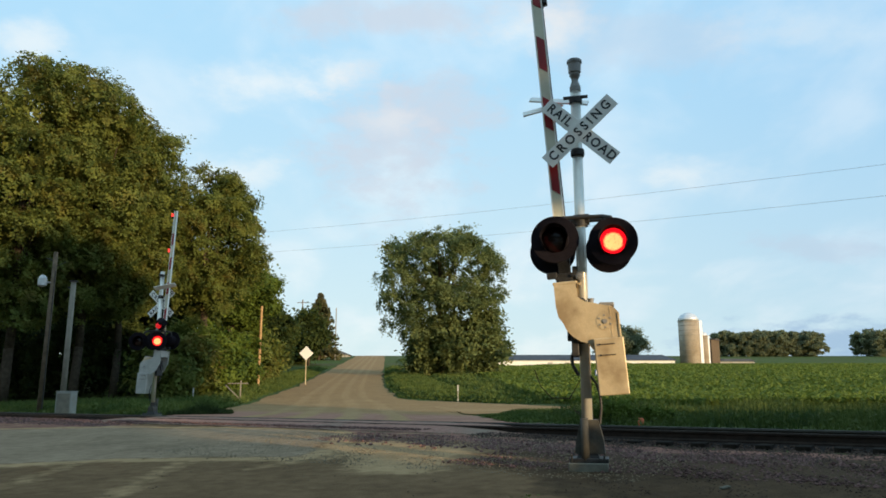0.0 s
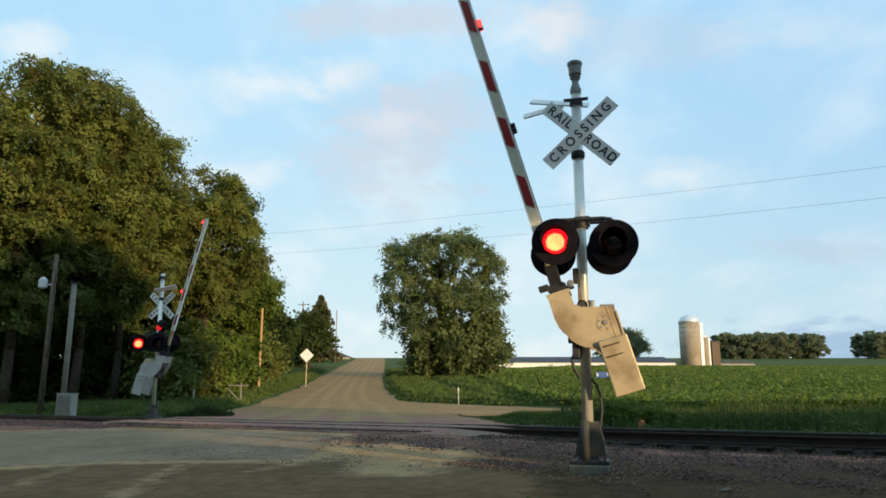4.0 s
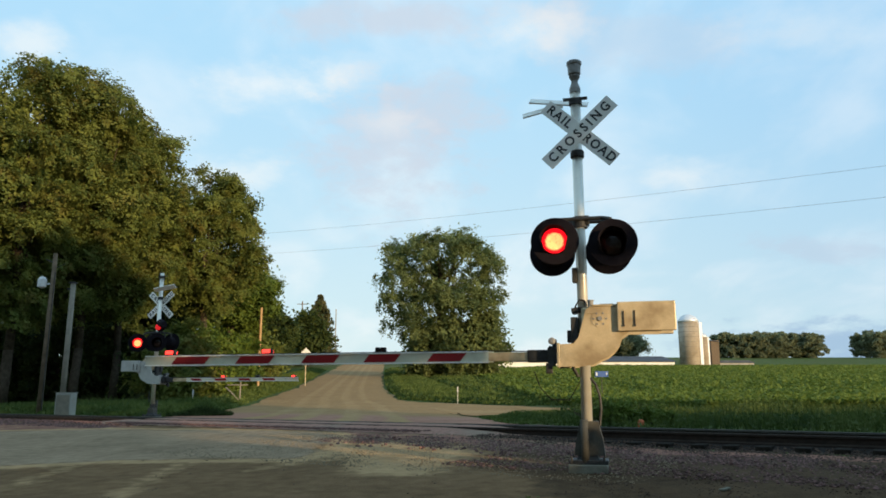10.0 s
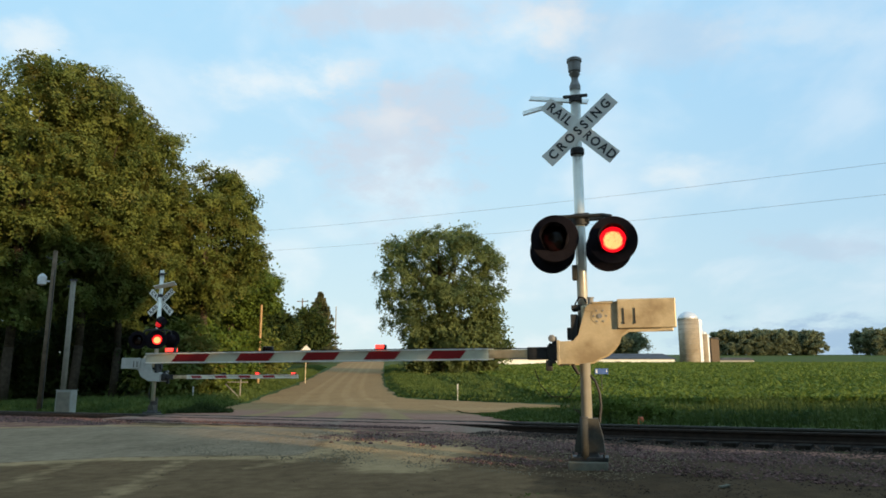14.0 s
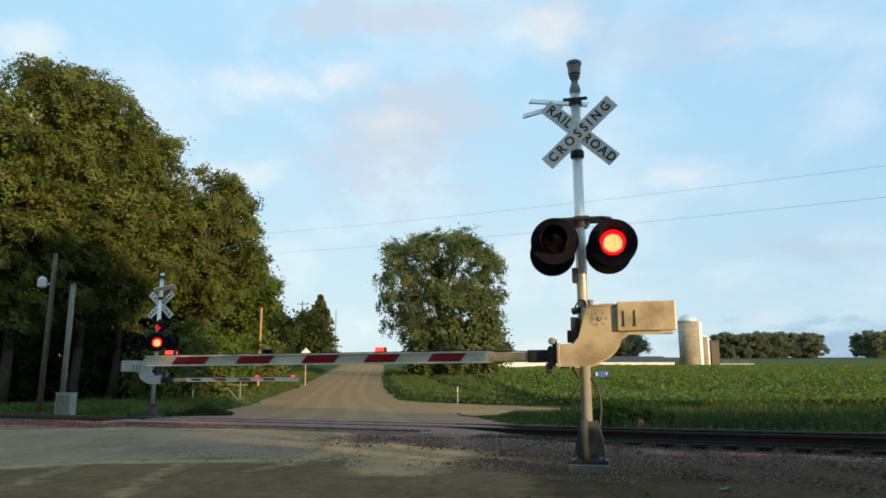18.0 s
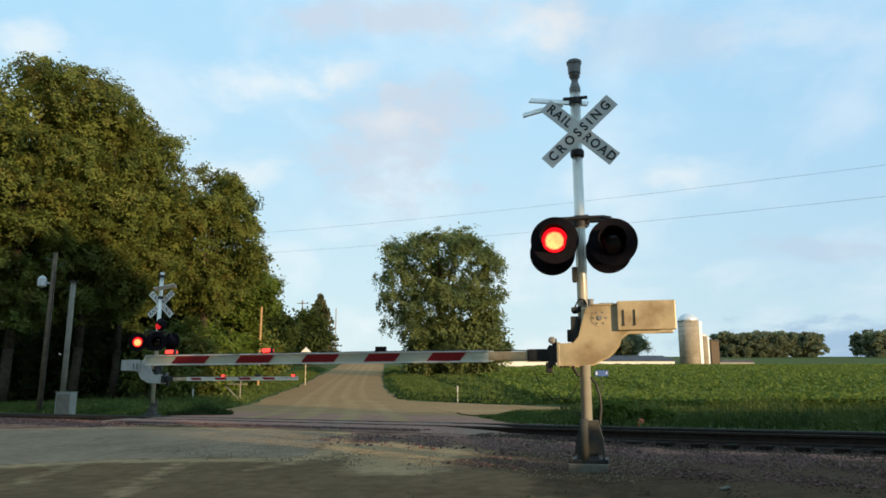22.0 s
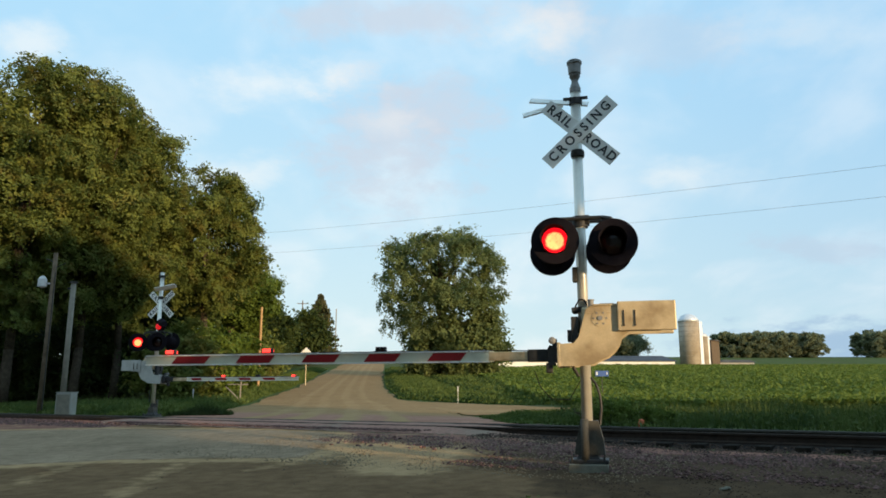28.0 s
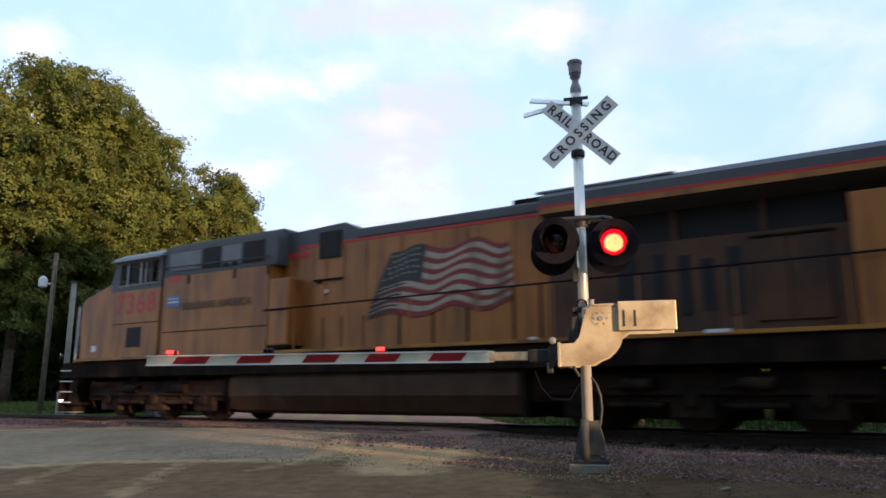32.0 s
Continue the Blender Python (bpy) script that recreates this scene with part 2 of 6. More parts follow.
ARM_WHITE = surf("arm_white", (.70, .67, .50), (.80, .77, .60), 3, .45, bump=.05, third=(.58, .53, .41), third_scale=2)
# tan carries the sun's gold on the arm root in its colour
ARM_TAN = surf("arm_root_sunlit", (.58, .44, .26), (.74, .59, .37), 5, .5, .1, bump=.1, third=(.34, .22, .11), third_scale=5)
ARM_RED = surf("arm_red", (.27, .010, .014), (.36, .016, .018), 4, .4, bump=.04)
CONCRETE = surf("old_concrete", (.17, .165, .125), (.27, .255, .205), 6, .92, bump=.4, fine=60, third=(.11, .10, .08), third_scale=2)
RED_GLASS = surf("dark_red_lens", (.010, .002, .003), (.018, .004, .004), 12, .15, bump=.1)
WOOD_POLE = surf("weathered_pole", (.10, .072, .05), (.20, .15, .105), 5, .9, bump=.4)
# lighter, warmer copy of the pole wood, with orange sunlight in its colour
SUNLIT_WOOD = surf("sunlit_wood", (.34, .21, .10), (.46, .30, .15), 5, .85, bump=.3)
GREY_POLE = surf("grey_pole", (.19, .165, .13), (.28, .245, .195), 5, .85, bump=.3)
GREY_BOX = surf("grey_cabinet", (.30, .29, .255), (.39, .38, .335), 4, .6, bump=.1, third=(.26, .235, .19), third_scale=2)
BARK = surf("bark", (.045, .034, .024), (.10, .078, .055), 6, .95, bump=.8, fine=25)
LEAF_OAK = foliage("oak_leaves", (.066, .096, .022), (.205, .232, .052), .40, dry=(.17, .125, .032))
# darker greens for back trees and undergrowth, shade put into the leaf colour
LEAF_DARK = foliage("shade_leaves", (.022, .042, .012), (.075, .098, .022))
LEAF_LONE = foliage("maple_leaves", (.080, .115, .042), (.205, .24, .085), .42)
LEAF_BUSH = foliage("bush_leaves", (.045, .080, .012), (.15, .20, .03))
LEAF_CROP = foliage("bean_leaves", (.075, .115, .018), (.15, .20, .038))
BLADE = foliage("grass_blades", (.050, .085, .018), (.135, .172, .040))
# darker copy of the blade greens, with the shade beside the track in it
BLADE_DARK = foliage("shaded_grass_blades", (.028, .055, .012), (.088, .118, .028))
# pale greens: the haze of distance is put into the leaf colour
LEAF_FAR = foliage("hazed_far_leaves", (.17, .20, .115), (.225, .245, .14), .5)
CONIFER = foliage("conifer_needles", (.035, .045, .018), (.12, .105, .040), .15)
RED_ON = glow("red_lamp_rim", (1.0, .006, .016), 1.2)
RED_MID = glow("red_lamp_ring", (1.0, .12, .05), 3.0)
RED_HOT = glow("red_lamp_core", (1.0, .34, .12), 2.0)
facets = RED_HOT.node_tree.nodes.new("ShaderNodeTexVoronoi")
facets.inputs["Scale"].default_value = 55.0
bright = RED_HOT.node_tree.nodes.new("ShaderNodeMapRange")
bright.inputs["To Min"].default_value, bright.inputs["To Max"].default_value = 2.6, 1.2
facet_co = RED_HOT.node_tree.nodes.new("ShaderNodeTexCoord")
RED_HOT.node_tree.links.new(facet_co.outputs["Object"], facets.inputs["Vector"])
RED_HOT.node_tree.links.new(facets.outputs["Distance"], bright.inputs["Value"])
RED_HOT.node_tree.links.new(bright.outputs[0], RED_HOT.node_tree.nodes["Principled BSDF"].inputs["Emission Strength"])
AMBER_HOT = glow("arm_lamp_glow", (1.0, .045, .035), 2.6)
RED_DIM = glow("dim_red_lamp", (.8, .01, .015), .6)

# ---- meshes ----


def part(name, bm, material, parent=None, label="", smooth=False):
    """One mesh object out of a bmesh, under its thing."""
    me = bpy.data.meshes.new(name)
    bm.to_mesh(me)
    bm.free()
    return mesh_part(name, me, material, parent, label, smooth)


def mesh_part(name, me, material, parent=None, label="", smooth=False):
    me.materials.append(material)
    if smooth:
        me.polygons.foreach_set("use_smooth", [q.loop_total <= 4 for q in me.polygons])
    ob = new(name, me)
    if parent:
        ob.parent = parent
    if label:
        tagged(ob, label)
    return ob


def thing(name, m, label, category, group="", kind=""):
    ob = new(name)
    ob.matrix_world = m
    ob.empty_display_size = 0.2
    return tagged(ob, label, category, group, kind)


def box(bm, x0, y0, z0, x1, y1, z1, bevel=0.0, m=None):
    r = bmesh.ops.create_cube(bm, size=1.0)
    vs = r["verts"]
    bmesh.ops.transform(bm, verts=vs, matrix=Matrix.LocRotScale(((x0 + x1) / 2, (y0 + y1) / 2, (z0 + z1) / 2), None, (abs(x1 - x0), abs(y1 - y0), abs(z1 - z0))))
    if bevel:
        es = list({e for v in vs for e in v.link_edges})
        out = bmesh.ops.bevel(bm, geom=es, offset=bevel, segments=2, affect="EDGES", profile=0.5)
        vs = list({v for f in out["faces"] for v in f.verts} | {v for v in vs if v.is_valid})
    if m is not None:
        bmesh.ops.transform(bm, verts=vs, matrix=m)
    return bm


def rod(bm, a, b, r0, r1=None, n=12):
    """A round bar or cone from a to b."""
    a, b = Vector(a), Vector(b)
    r = bmesh.ops.create_cone(bm, cap_ends=True, segments=n, radius1=r0, radius2=r0 if r1 is None else r1, depth=(b - a).length)
    m = Matrix.Translation((a + b) / 2) @ (b - a).to_track_quat("Z", "Y").to_matrix().to_4x4()
    bmesh.ops.transform(bm, verts=r["verts"], matrix=m)
    return bm


def lathe(bm, profile, n=24, m=None):
    """A turned form round Z from (radius, height) pairs, closed at both ends."""
    rings = []
    for r, z in profile:
        rings.append([bm.verts.new((r * math.cos(2 * math.pi * k / n), r * math.sin(2 * math.pi * k / n), z)) for k in range(n)])
    for a, b in zip(rings, rings[1:]):
        for k in range(n):
            bm.faces.new((a[k], a[(k + 1) % n], b[(k + 1) % n], b[k]))
    bm.faces.new(rings[0][::-1])
    bm.faces.new(rings[-1])
    if m is not None:
        bmesh.ops.transform(bm, verts=[v for r in rings for v in r], matrix=m)
    return bm


def plate(bm, outline, y0, y1, m=None):
    """An outline in x and z pulled from y0 to y1."""
    a = [bm.verts.new((x, y0, z)) for x, z in outline]
    b = [bm.verts.new((x, y1, z)) for x, z in outline]
    k = len(a)
    bm.faces.new(a)
    bm.faces.new(b[::-1])
    for i in range(k):
        bm.faces.new((a[i], b[i], b[(i + 1) % k], a[(i + 1) % k]))
    bmesh.ops.recalc_face_normals(bm, faces=bm.faces[:])
    if m is not None:
        bmesh.ops.transform(bm, verts=a + b, matrix=m)
    return bm


def tube(bm, pts, r, n=8):
    for a, b in zip(pts, pts[1:]):
        rod(bm, a, b, r, r, n)
    return bm


def cable(bm, pts, r, n=5):
    """One round line through points, all in one piece."""
    rings = []
    for i, p in enumerate(pts):
        q = (pts[min(i + 1, len(pts) - 1)] - pts[max(i - 1, 0)]).to_track_quat("Z", "Y")
        rings.append([bm.verts.new(p + q @ Vector((r * math.cos(2 * math.pi * k / n), r * math.sin(2 * math.pi * k / n), 0))) for k in range(n)])
    for a, b in zip(rings, rings[1:]):
        for k in range(n):
            bm.faces.new((a[k], a[(k + 1) % n], b[(k + 1) % n], b[k]))
    return bm


def B():
    return bmesh.new()


def lettering(text, size, spacing=1.0):
    """A flat mesh of the words, centred on the origin, in x and y."""
    c = bpy.data.curves.new("letters", "FONT")
    c.body, c.size, c.align_x, c.align_y, c.extrude, c.space_character = text, size, "CENTER", "CENTER", 0.002, spacing
    c.resolution_u = 3
    c.offset = size * .022
    o = bpy.data.objects.new("letters", c)
    scene.collection.objects.link(o)
    me = bpy.data.meshes.new_from_object(o.evaluated_get(bpy.context.evaluated_depsgraph_get()))
    bpy.data.objects.remove(o)
    bpy.data.curves.remove(c)
    me.materials.clear()
    return me


def quads(name, corners):
    """A mesh of loose quads from an array (n, 4, 3)."""
    n = len(corners)
    me = bpy.data.meshes.new(name)
    me.vertices.add(4 * n)
    me.vertices.foreach_set("co", np.ascontiguousarray(corners, dtype=np.float32).ravel())
    me.loops.add(4 * n)
    me.loops.foreach_set("vertex_index", np.arange(4 * n, dtype=np.int32))
    me.polygons.add(n)
    me.polygons.foreach_set("loop_start", np.arange(0, 4 * n, 4, dtype=np.int32))
    me.update(calc_edges=True)
    return me


def grid_mesh(name, P):
    """A sheet from an array (rows, columns, 3)."""
    r, c = P.shape[:2]
    i = np.arange(r * c).reshape(r, c)
    f = np.stack([i[:-1, :-1], i[:-1, 1:], i[1:, 1:], i[1:, :-1]], -1).reshape(-1, 4)
    me = bpy.data.meshes.new(name)
    me.vertices.add(r * c)
    me.vertices.foreach_set("co", np.ascontiguousarray(P, dtype=np.float32).ravel())
    me.loops.add(f.size)
    me.loops.foreach_set("vertex_index", f.astype(np.int32).ravel())
    me.polygons.add(len(f))
    me.polygons.foreach_set("loop_start", np.arange(0, f.size, 4, dtype=np.int32))
    me.update(calc_edges=True)
    me.polygons.foreach_set("use_smooth", [True] * len(f))
    return me


def leaf_quads(rng, C, size, spread=0.35, outward=None, up=.5):
    """Leaf-shaped quads round the centres C (n, 3), turned at random or to the outside of their clump."""
    n = len(C)
    nrm = rng.normal(size=(n, 3)) * (1 if outward is None else .45) + np.array([0, 0, up if outward is None else .3])
    if outward is not None:
        nrm += outward
    nrm /= np.linalg.norm(nrm, axis=1, keepdims=True)
    a = np.cross(nrm, rng.normal(size=(n, 3)))
    a /= np.linalg.norm(a, axis=1, keepdims=True) + 1e-9
    b = np.cross(nrm, a)
    s = (size * (1 + spread * rng.uniform(-1, 1, (n, 1))))
    return np.stack([C - a * s, C - b * s * .55 + nrm * s * .15, C + a * s, C + b * s * .55 + nrm * s * .15], 1)


# ---- lie of the land ----
# The track runs along U; W points across it, away from the car. RAIL_D: its centre line, RAIL_Z: rail tops.
U, W = Vector((-0.8464, 0.5325, 0)), Vector((0.5325, 0.8464, 0))
RAIL_D, RAIL_Z = 14.15, 0.55


def on_track(s, d, z=0.0):
    return U * s + W * d + Vector((0, 0, z))


def height(x, y):
    """Ground level: a rise to the track, then a long slope up to a crest."""
    x, y = np.asarray(x, float), np.asarray(y, float)
    d = x * W.x + y * W.y
    near = np.interp(d, [-60, 0, 5, 8.8, 11.5, 12.6, 15.7], [-.1, 0, .08, .26, .40, .42, .42])
    low = np.interp(d, [-60, 0, 5, 8.8, 11.5, 12.6, 15.7], [-.1, 0, .08, .26, .285, .29, .42])
    k = np.clip((7.5 - (x * U.x + y * U.y)) / 4, 0, 1)
    near = near * (1 - k) + low * k
    far = np.interp(y, [0, 27, 40, 57, 80, 108, 183, 350, 600, 900], [.4, .5, .85, 1.75, 3.2, 4.95, 10.55, 19.3, 31, 31])
    east = np.interp(y, [0, 27, 40, 57, 80, 108, 183, 205, 350, 600, 900], [.4, .5, .85, 1.75, 3.0, 4.4, 8.1, 9.7, 19.3, 31, 31])
    e = np.clip((x + 2) / 14, 0, 1)
    far = far * (1 - e) + east * e
    t = np.clip((d - 16) / 16, 0, 1)
    t = t * t * (3 - 2 * t)
    return np.where(d < RAIL_D, near, .45 * (1 - t) + far * t)


def bed_level(s, d):
    """Top of the ballast: packed high at the road, lower to the east."""
    d = np.asarray(d, float)
    k = np.clip((7.5 - np.asarray(s, float)) / 4, 0, 1)
    return (1 - k) * np.interp(d, [11.5, 12.3, 12.8, 15.5, 16, 16.9], [.36, .42, .44, .44, .42, .36]) + k * np.interp(d, [11.5, 12.3, 12.9, 13.3, 15.5, 16, 16.9], [.26, .275, .29, .37, .40, .40, .36])


def hz(x, y):
    return float(height(x, y))


def blend(me, w, alpha=None):
    """Soil weights at the corners of a sheet, which its material mixes by."""
    rgba = np.ones((w.shape[0] * w.shape[1], 4), np.float32)
    rgba[:, :3] = np.clip(w, 0, 1).reshape(-1, 3)
    if alpha is not None:
        rgba[:, 3] = np.clip(alpha, 0, 1).ravel()
    me.color_attributes.new("soil", "FLOAT_COLOR", "POINT").data.foreach_set("color", rgba.ravel())


def soils(name, kinds, bump=.8):
    """Ground that passes from one soil into another: kinds are (dark, light) colours, the first everywhere, the rest by the sheet's weights."""
    m = bpy.data.materials.new(name)
    m.use_nodes = True
    nt = m.node_tree
    b = nt.nodes["Principled BSDF"]
    b.inputs["Roughness"].default_value = .95
    b.inputs["Specular IOR Level"].default_value = .04
    co = nt.nodes.new("ShaderNodeTexCoord")
    at = nt.nodes.new("ShaderNodeAttribute")
    at.attribute_name = "soil"
    ch = nt.nodes.new("ShaderNodeSeparateColor")
    nt.links.new(at.outputs["Color"], ch.inputs[0])

    def grain(scale, detail):
        x = nt.nodes.new("ShaderNodeTexNoise")
        x.inputs["Scale"].default_value, x.inputs["Detail"].default_value = scale, detail
        nt.links.new(co.outputs["Object"], x.inputs["Vector"])
        return x.outputs["Fac"]

    def math_node(op, a, c):
        x = nt.nodes.new("ShaderNodeMath")
        x.operation = op
        for k, v in enumerate((a, c)):
            if isinstance(v, float):
                x.inputs[k].default_value = v
            else:
                nt.links.new(v, x.inputs[k])
        return x.outputs[0]
    broad, mid, fine = grain(.7, 5.0), grain(5.0, 5.0), grain(60.0, 3.0)
    tone = math_node("ADD", math_node("MULTIPLY", broad, .5), math_node("ADD", math_node("MULTIPLY", mid, .6), math_node("MULTIPLY", fine, .5)))
    rg = nt.nodes.new("ShaderNodeMapRange")
    rg.inputs["From Min"].default_value, rg.inputs["From Max"].default_value = .55, 1.05
    nt.links.new(tone, rg.inputs["Value"])
    out = None
    for k, (c1, c2) in sorted(enumerate(kinds), key=lambda q: (q[0] > 0, -q[0])):
        mx = nt.nodes.new("ShaderNodeMix")
        mx.data_type = "RGBA"
        mx.inputs["A"].default_value, mx.inputs["B"].default_value = (*c1, 1), (*c2, 1)
        nt.links.new(rg.outputs[0], mx.inputs["Factor"])
        if out is None:
            out = mx.outputs["Result"]
            continue
        edge = nt.nodes.new("ShaderNodeMapRange")
        edge.interpolation_type = "SMOOTHSTEP"
        edge.inputs["From Min"].default_value, edge.inputs["From Max"].default_value = .55, 1.05
        nt.links.new(math_node("ADD", at.outputs["Alpha"] if k == 4 else ch.outputs[k - 1], math_node("MULTIPLY", mid, .6)), edge.inputs["Value"])
        j = nt.nodes.new("ShaderNodeMix")
        j.data_type = "RGBA"
        nt.links.new(edge.outputs[0], j.inputs["Factor"])
        nt.links.new(out, j.inputs["A"])
        nt.links.new(mx.outputs["Result"], j.inputs["B"])
        out = j.outputs["Result"]
    nt.links.new(out, b.inputs["Base Color"])
    bp = nt.nodes.new("ShaderNodeBump")
    bp.inputs["Strength"].default_value, bp.inputs["Distance"].default_value = bump, .025
    nt.links.new(tone, bp.inputs["Height"])
    nt.links.new(bp.outputs[0], b.inputs["Normal"])
    return m


# first kind is dirt darkened for the shade on the right
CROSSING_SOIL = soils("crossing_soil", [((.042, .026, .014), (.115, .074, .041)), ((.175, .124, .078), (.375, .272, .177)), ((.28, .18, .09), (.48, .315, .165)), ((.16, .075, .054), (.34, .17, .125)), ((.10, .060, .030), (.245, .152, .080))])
ROAD_SOIL = soils("road_soil", [((.25, .150, .070), (.395, .25, .122)), ((.29, .18, .085), (.435, .28, .14)), ((.26, .128, .085), (.44, .235, .165))], .5)


def strip(name, left, right, material, lift, across=10, along=6, kind="structure", label="", category=""):
    """A draped strip of ground between two edges, lists of (x, y)."""
    def fine(pts):
        p = np.array(pts, float)
        k = np.linspace(0, len(p) - 1, (len(p) - 1) * along + 1)
        return np.stack([np.interp(k, np.arange(len(p)), p[:, i]) for i in (0, 1)], 1)
    a, b = fine(left), fine(right)
    t = np.linspace(0, 1, across + 1)[None, :, None]
    xy = a[:, None] * (1 - t) + b[:, None] * t
    rngl = np.random.default_rng(len(name))
    wob = rngl.normal(size=xy.shape) * 0.12
    wob[:, 1:-1] = 0
    xy = xy + wob
    z = height(xy[..., 0], xy[..., 1]) + lift
    me = grid_mesh(name, np.dstack([xy, z]))
    tt = np.broadcast_to(np.linspace(0, 1, across + 1)[None, :], z.shape)
    tracks = sum(np.exp(-((tt - c) / .035) ** 2) for c in (.30, .44, .60, .74))
    far_side = np.clip((24 - xy[..., 0] * W.x - xy[..., 1] * W.y) / 6, 0, .9)
    blend(me, np.dstack([tracks, far_side, 0 * tt]))
    ob = mesh_part(name, me, material)
    return tagged(ob, label, category, "", kind)


xs = np.concatenate([-np.geomspace(1500, 60, 24), np.arange(-58, -24, 2), np.arange(-24, 30, .5), np.arange(30, 60, 2), np.geomspace(60, 1500, 26)])
ys = np.concatenate([-np.geomspace(1500, 30, 18), np.arange(-28, 5, 2), np.arange(5, 60, .5), np.arange(60, 200, 3), np.geomspace(200, 2500, 30)])
gx, gy = np.meshgrid(xs, ys)
gz = height(gx, gy)
gd, gs = gx * W.x + gy * W.y, gx * U.x + gy * U.y
gz = np.where((gd < 12.2) & (gd > -58) & (gs > -13) & (gs < 35), gz - .10, gz)
ground = mesh_part("ground", grid_mesh("ground", np.dstack([gx, gy, gz])), GRASS_SOIL)
tagged(ground, "grassy rolling farmland rising to a crest", "ground", kind="structure")

def apart(X, Y, poly):
    """Distance to a polygon's edge, positive inside."""
    px, py = np.array(poly, float).T
    best = np.full(X.shape, 1e9)
    inside_it = np.zeros(X.shape, bool)
    for i in range(len(px)):
        x0, y0, x1, y1 = px[i - 1], py[i - 1], px[i], py[i]
        k = np.clip(((X - x0) * (x1 - x0) + (Y - y0) * (y1 - y0)) / ((x1 - x0) ** 2 + (y1 - y0) ** 2), 0, 1)
        best = np.minimum(best, np.hypot(X - x0 - k * (x1 - x0), Y - y0 - k * (y1 - y0)))
        inside_it ^= ((y1 > Y) != (y0 > Y)) & (X < (x0 - x1) * (Y - y1) / (y0 - y1 + 1e-9) + x1)
    return np.where(inside_it, best, -best)


# the ground before the track: brown dirt, worn asphalt, tan gravel and pink stone dust
ss, dd = np.linspace(-14, 36, 420), np.concatenate([np.linspace(-60, 2, 24), np.linspace(2.2, 12.5, 120)])
S, D = np.meshgrid(ss, dd)
X, Y = U.x * S + W.x * D, U.y * S + W.y * D
paved = apart(X, Y, [(-22, 24.5), (-12.5, 18.6), (-8.0, 18.0), (-2.7, 16.2), (-2.2, 15.0), (-2.0, 12.3), (-2.2, 11.4), (-5.0, 11.75), (-6.5, 11.4), (-14, 12.6)])
tan = apart(X, Y, [(-2.2, 12.6), (-1.0, 9.6), (-.2, 9.3), (.3, 10.5), (.2, 12.6), (-1.0, 13.2)])
pink = apart(X, Y, [(-2.4, 14.6), (-2.2, 16.4), (8, 10.4), (14, 6.6), (13, 5.6), (4.5, 11.0), (.4, 13.0)])
left_pink = apart(X, Y, [(-30, 32), (-13, 22), (-6.5, 17.9), (-8.0, 17.6), (-12.2, 18.2), (-30, 27.5)])
band = np.exp(-((paved + .25) / .3) ** 2) * (X < -1.5)
wob = np.array([noise.noise((x * .9, y * .9, 3)) for x, y in zip(X.ravel(), Y.ravel())]).reshape(X.shape)
lanes = .5 * np.exp(-((np.abs(X + 3.6 + .087 * Y) - .8) / .3) ** 2) * (Y < 11.5)
smear = np.array([noise.noise(((x * .8 - y * .6) * 2.4, (x * .6 + y * .8) * .3, 7)) for x, y in zip(X.ravel(), Y.ravel())]).reshape(X.shape)
smear = np.clip(smear * 1.5, 0, .55) * (paved < 0) * (X < 1) * np.exp(-((paved + 1.2) / 2.6) ** 2)
lanes = np.maximum(lanes, smear)
w3 = np.dstack([np.clip(.5 + (paved + .2 * wob) / .5, 0, 1), np.clip(np.maximum.reduce([.5 + (tan + .35 * wob) / .9, .8 * band, lanes]), 0, 1), np.clip(.5 + (np.maximum(pink, left_pink) + .3 * wob) / .8, 0, 1)])
rut = .018 * wob + .01 * np.sin(X * 6) * (paved < 0)
me = grid_mesh("shoulder", np.dstack([X, Y, height(X, Y) + .014 + rut * .35]))
# brown gives way to the darker dirt rightward: shade put into the soil mix
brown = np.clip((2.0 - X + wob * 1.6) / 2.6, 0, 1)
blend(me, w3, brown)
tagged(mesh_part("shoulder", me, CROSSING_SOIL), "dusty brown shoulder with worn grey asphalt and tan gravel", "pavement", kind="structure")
strip("road", [(-9.0, 23.5), (-8.9, 26.2), (-9.5, 36), (-10.1, 44.5), (-11.0, 55.7), (-12.6, 74.5), (-15.9, 108.8), (-19.5, 161), (-22, 190), (-31, 300)],
      [(1.6, 18.2), (1.1, 22.9), (-.6, 34.3), (-2.7, 42.7), (-4.35, 55.7), (-6.3, 77.4), (-8.7, 108.8), (-12.6, 161), (-15, 190), (-24, 300)],
      ROAD_SOIL, .055, 24, 14, label="tan gravel road climbing to a crest", category="road")
strip("driveway", [(-2.6, 41.2), (.6, 37.6), (4.3, 33.4), (9, 28.8)], [(-.5, 31), (1.0, 26.5), (3.7, 28.4), (8.2, 26.5)], ROAD_SOIL, .035, 8, 12,
      label="narrow tan gravel field entrance", category="driveway")

# ---- the track ----
track = thing("railway_track", Matrix.Identity(4), "single railway track on dark ties and pinkish ballast", "railway", kind="structure")


def rail_profile():
    return [(-.07, 0), (.07, 0), (.07, .02), (.012, .045), (.012, .125), (.036, .135), (-.036, .135), (-.012, .125), (-.012, .045), (-.07, .02)]


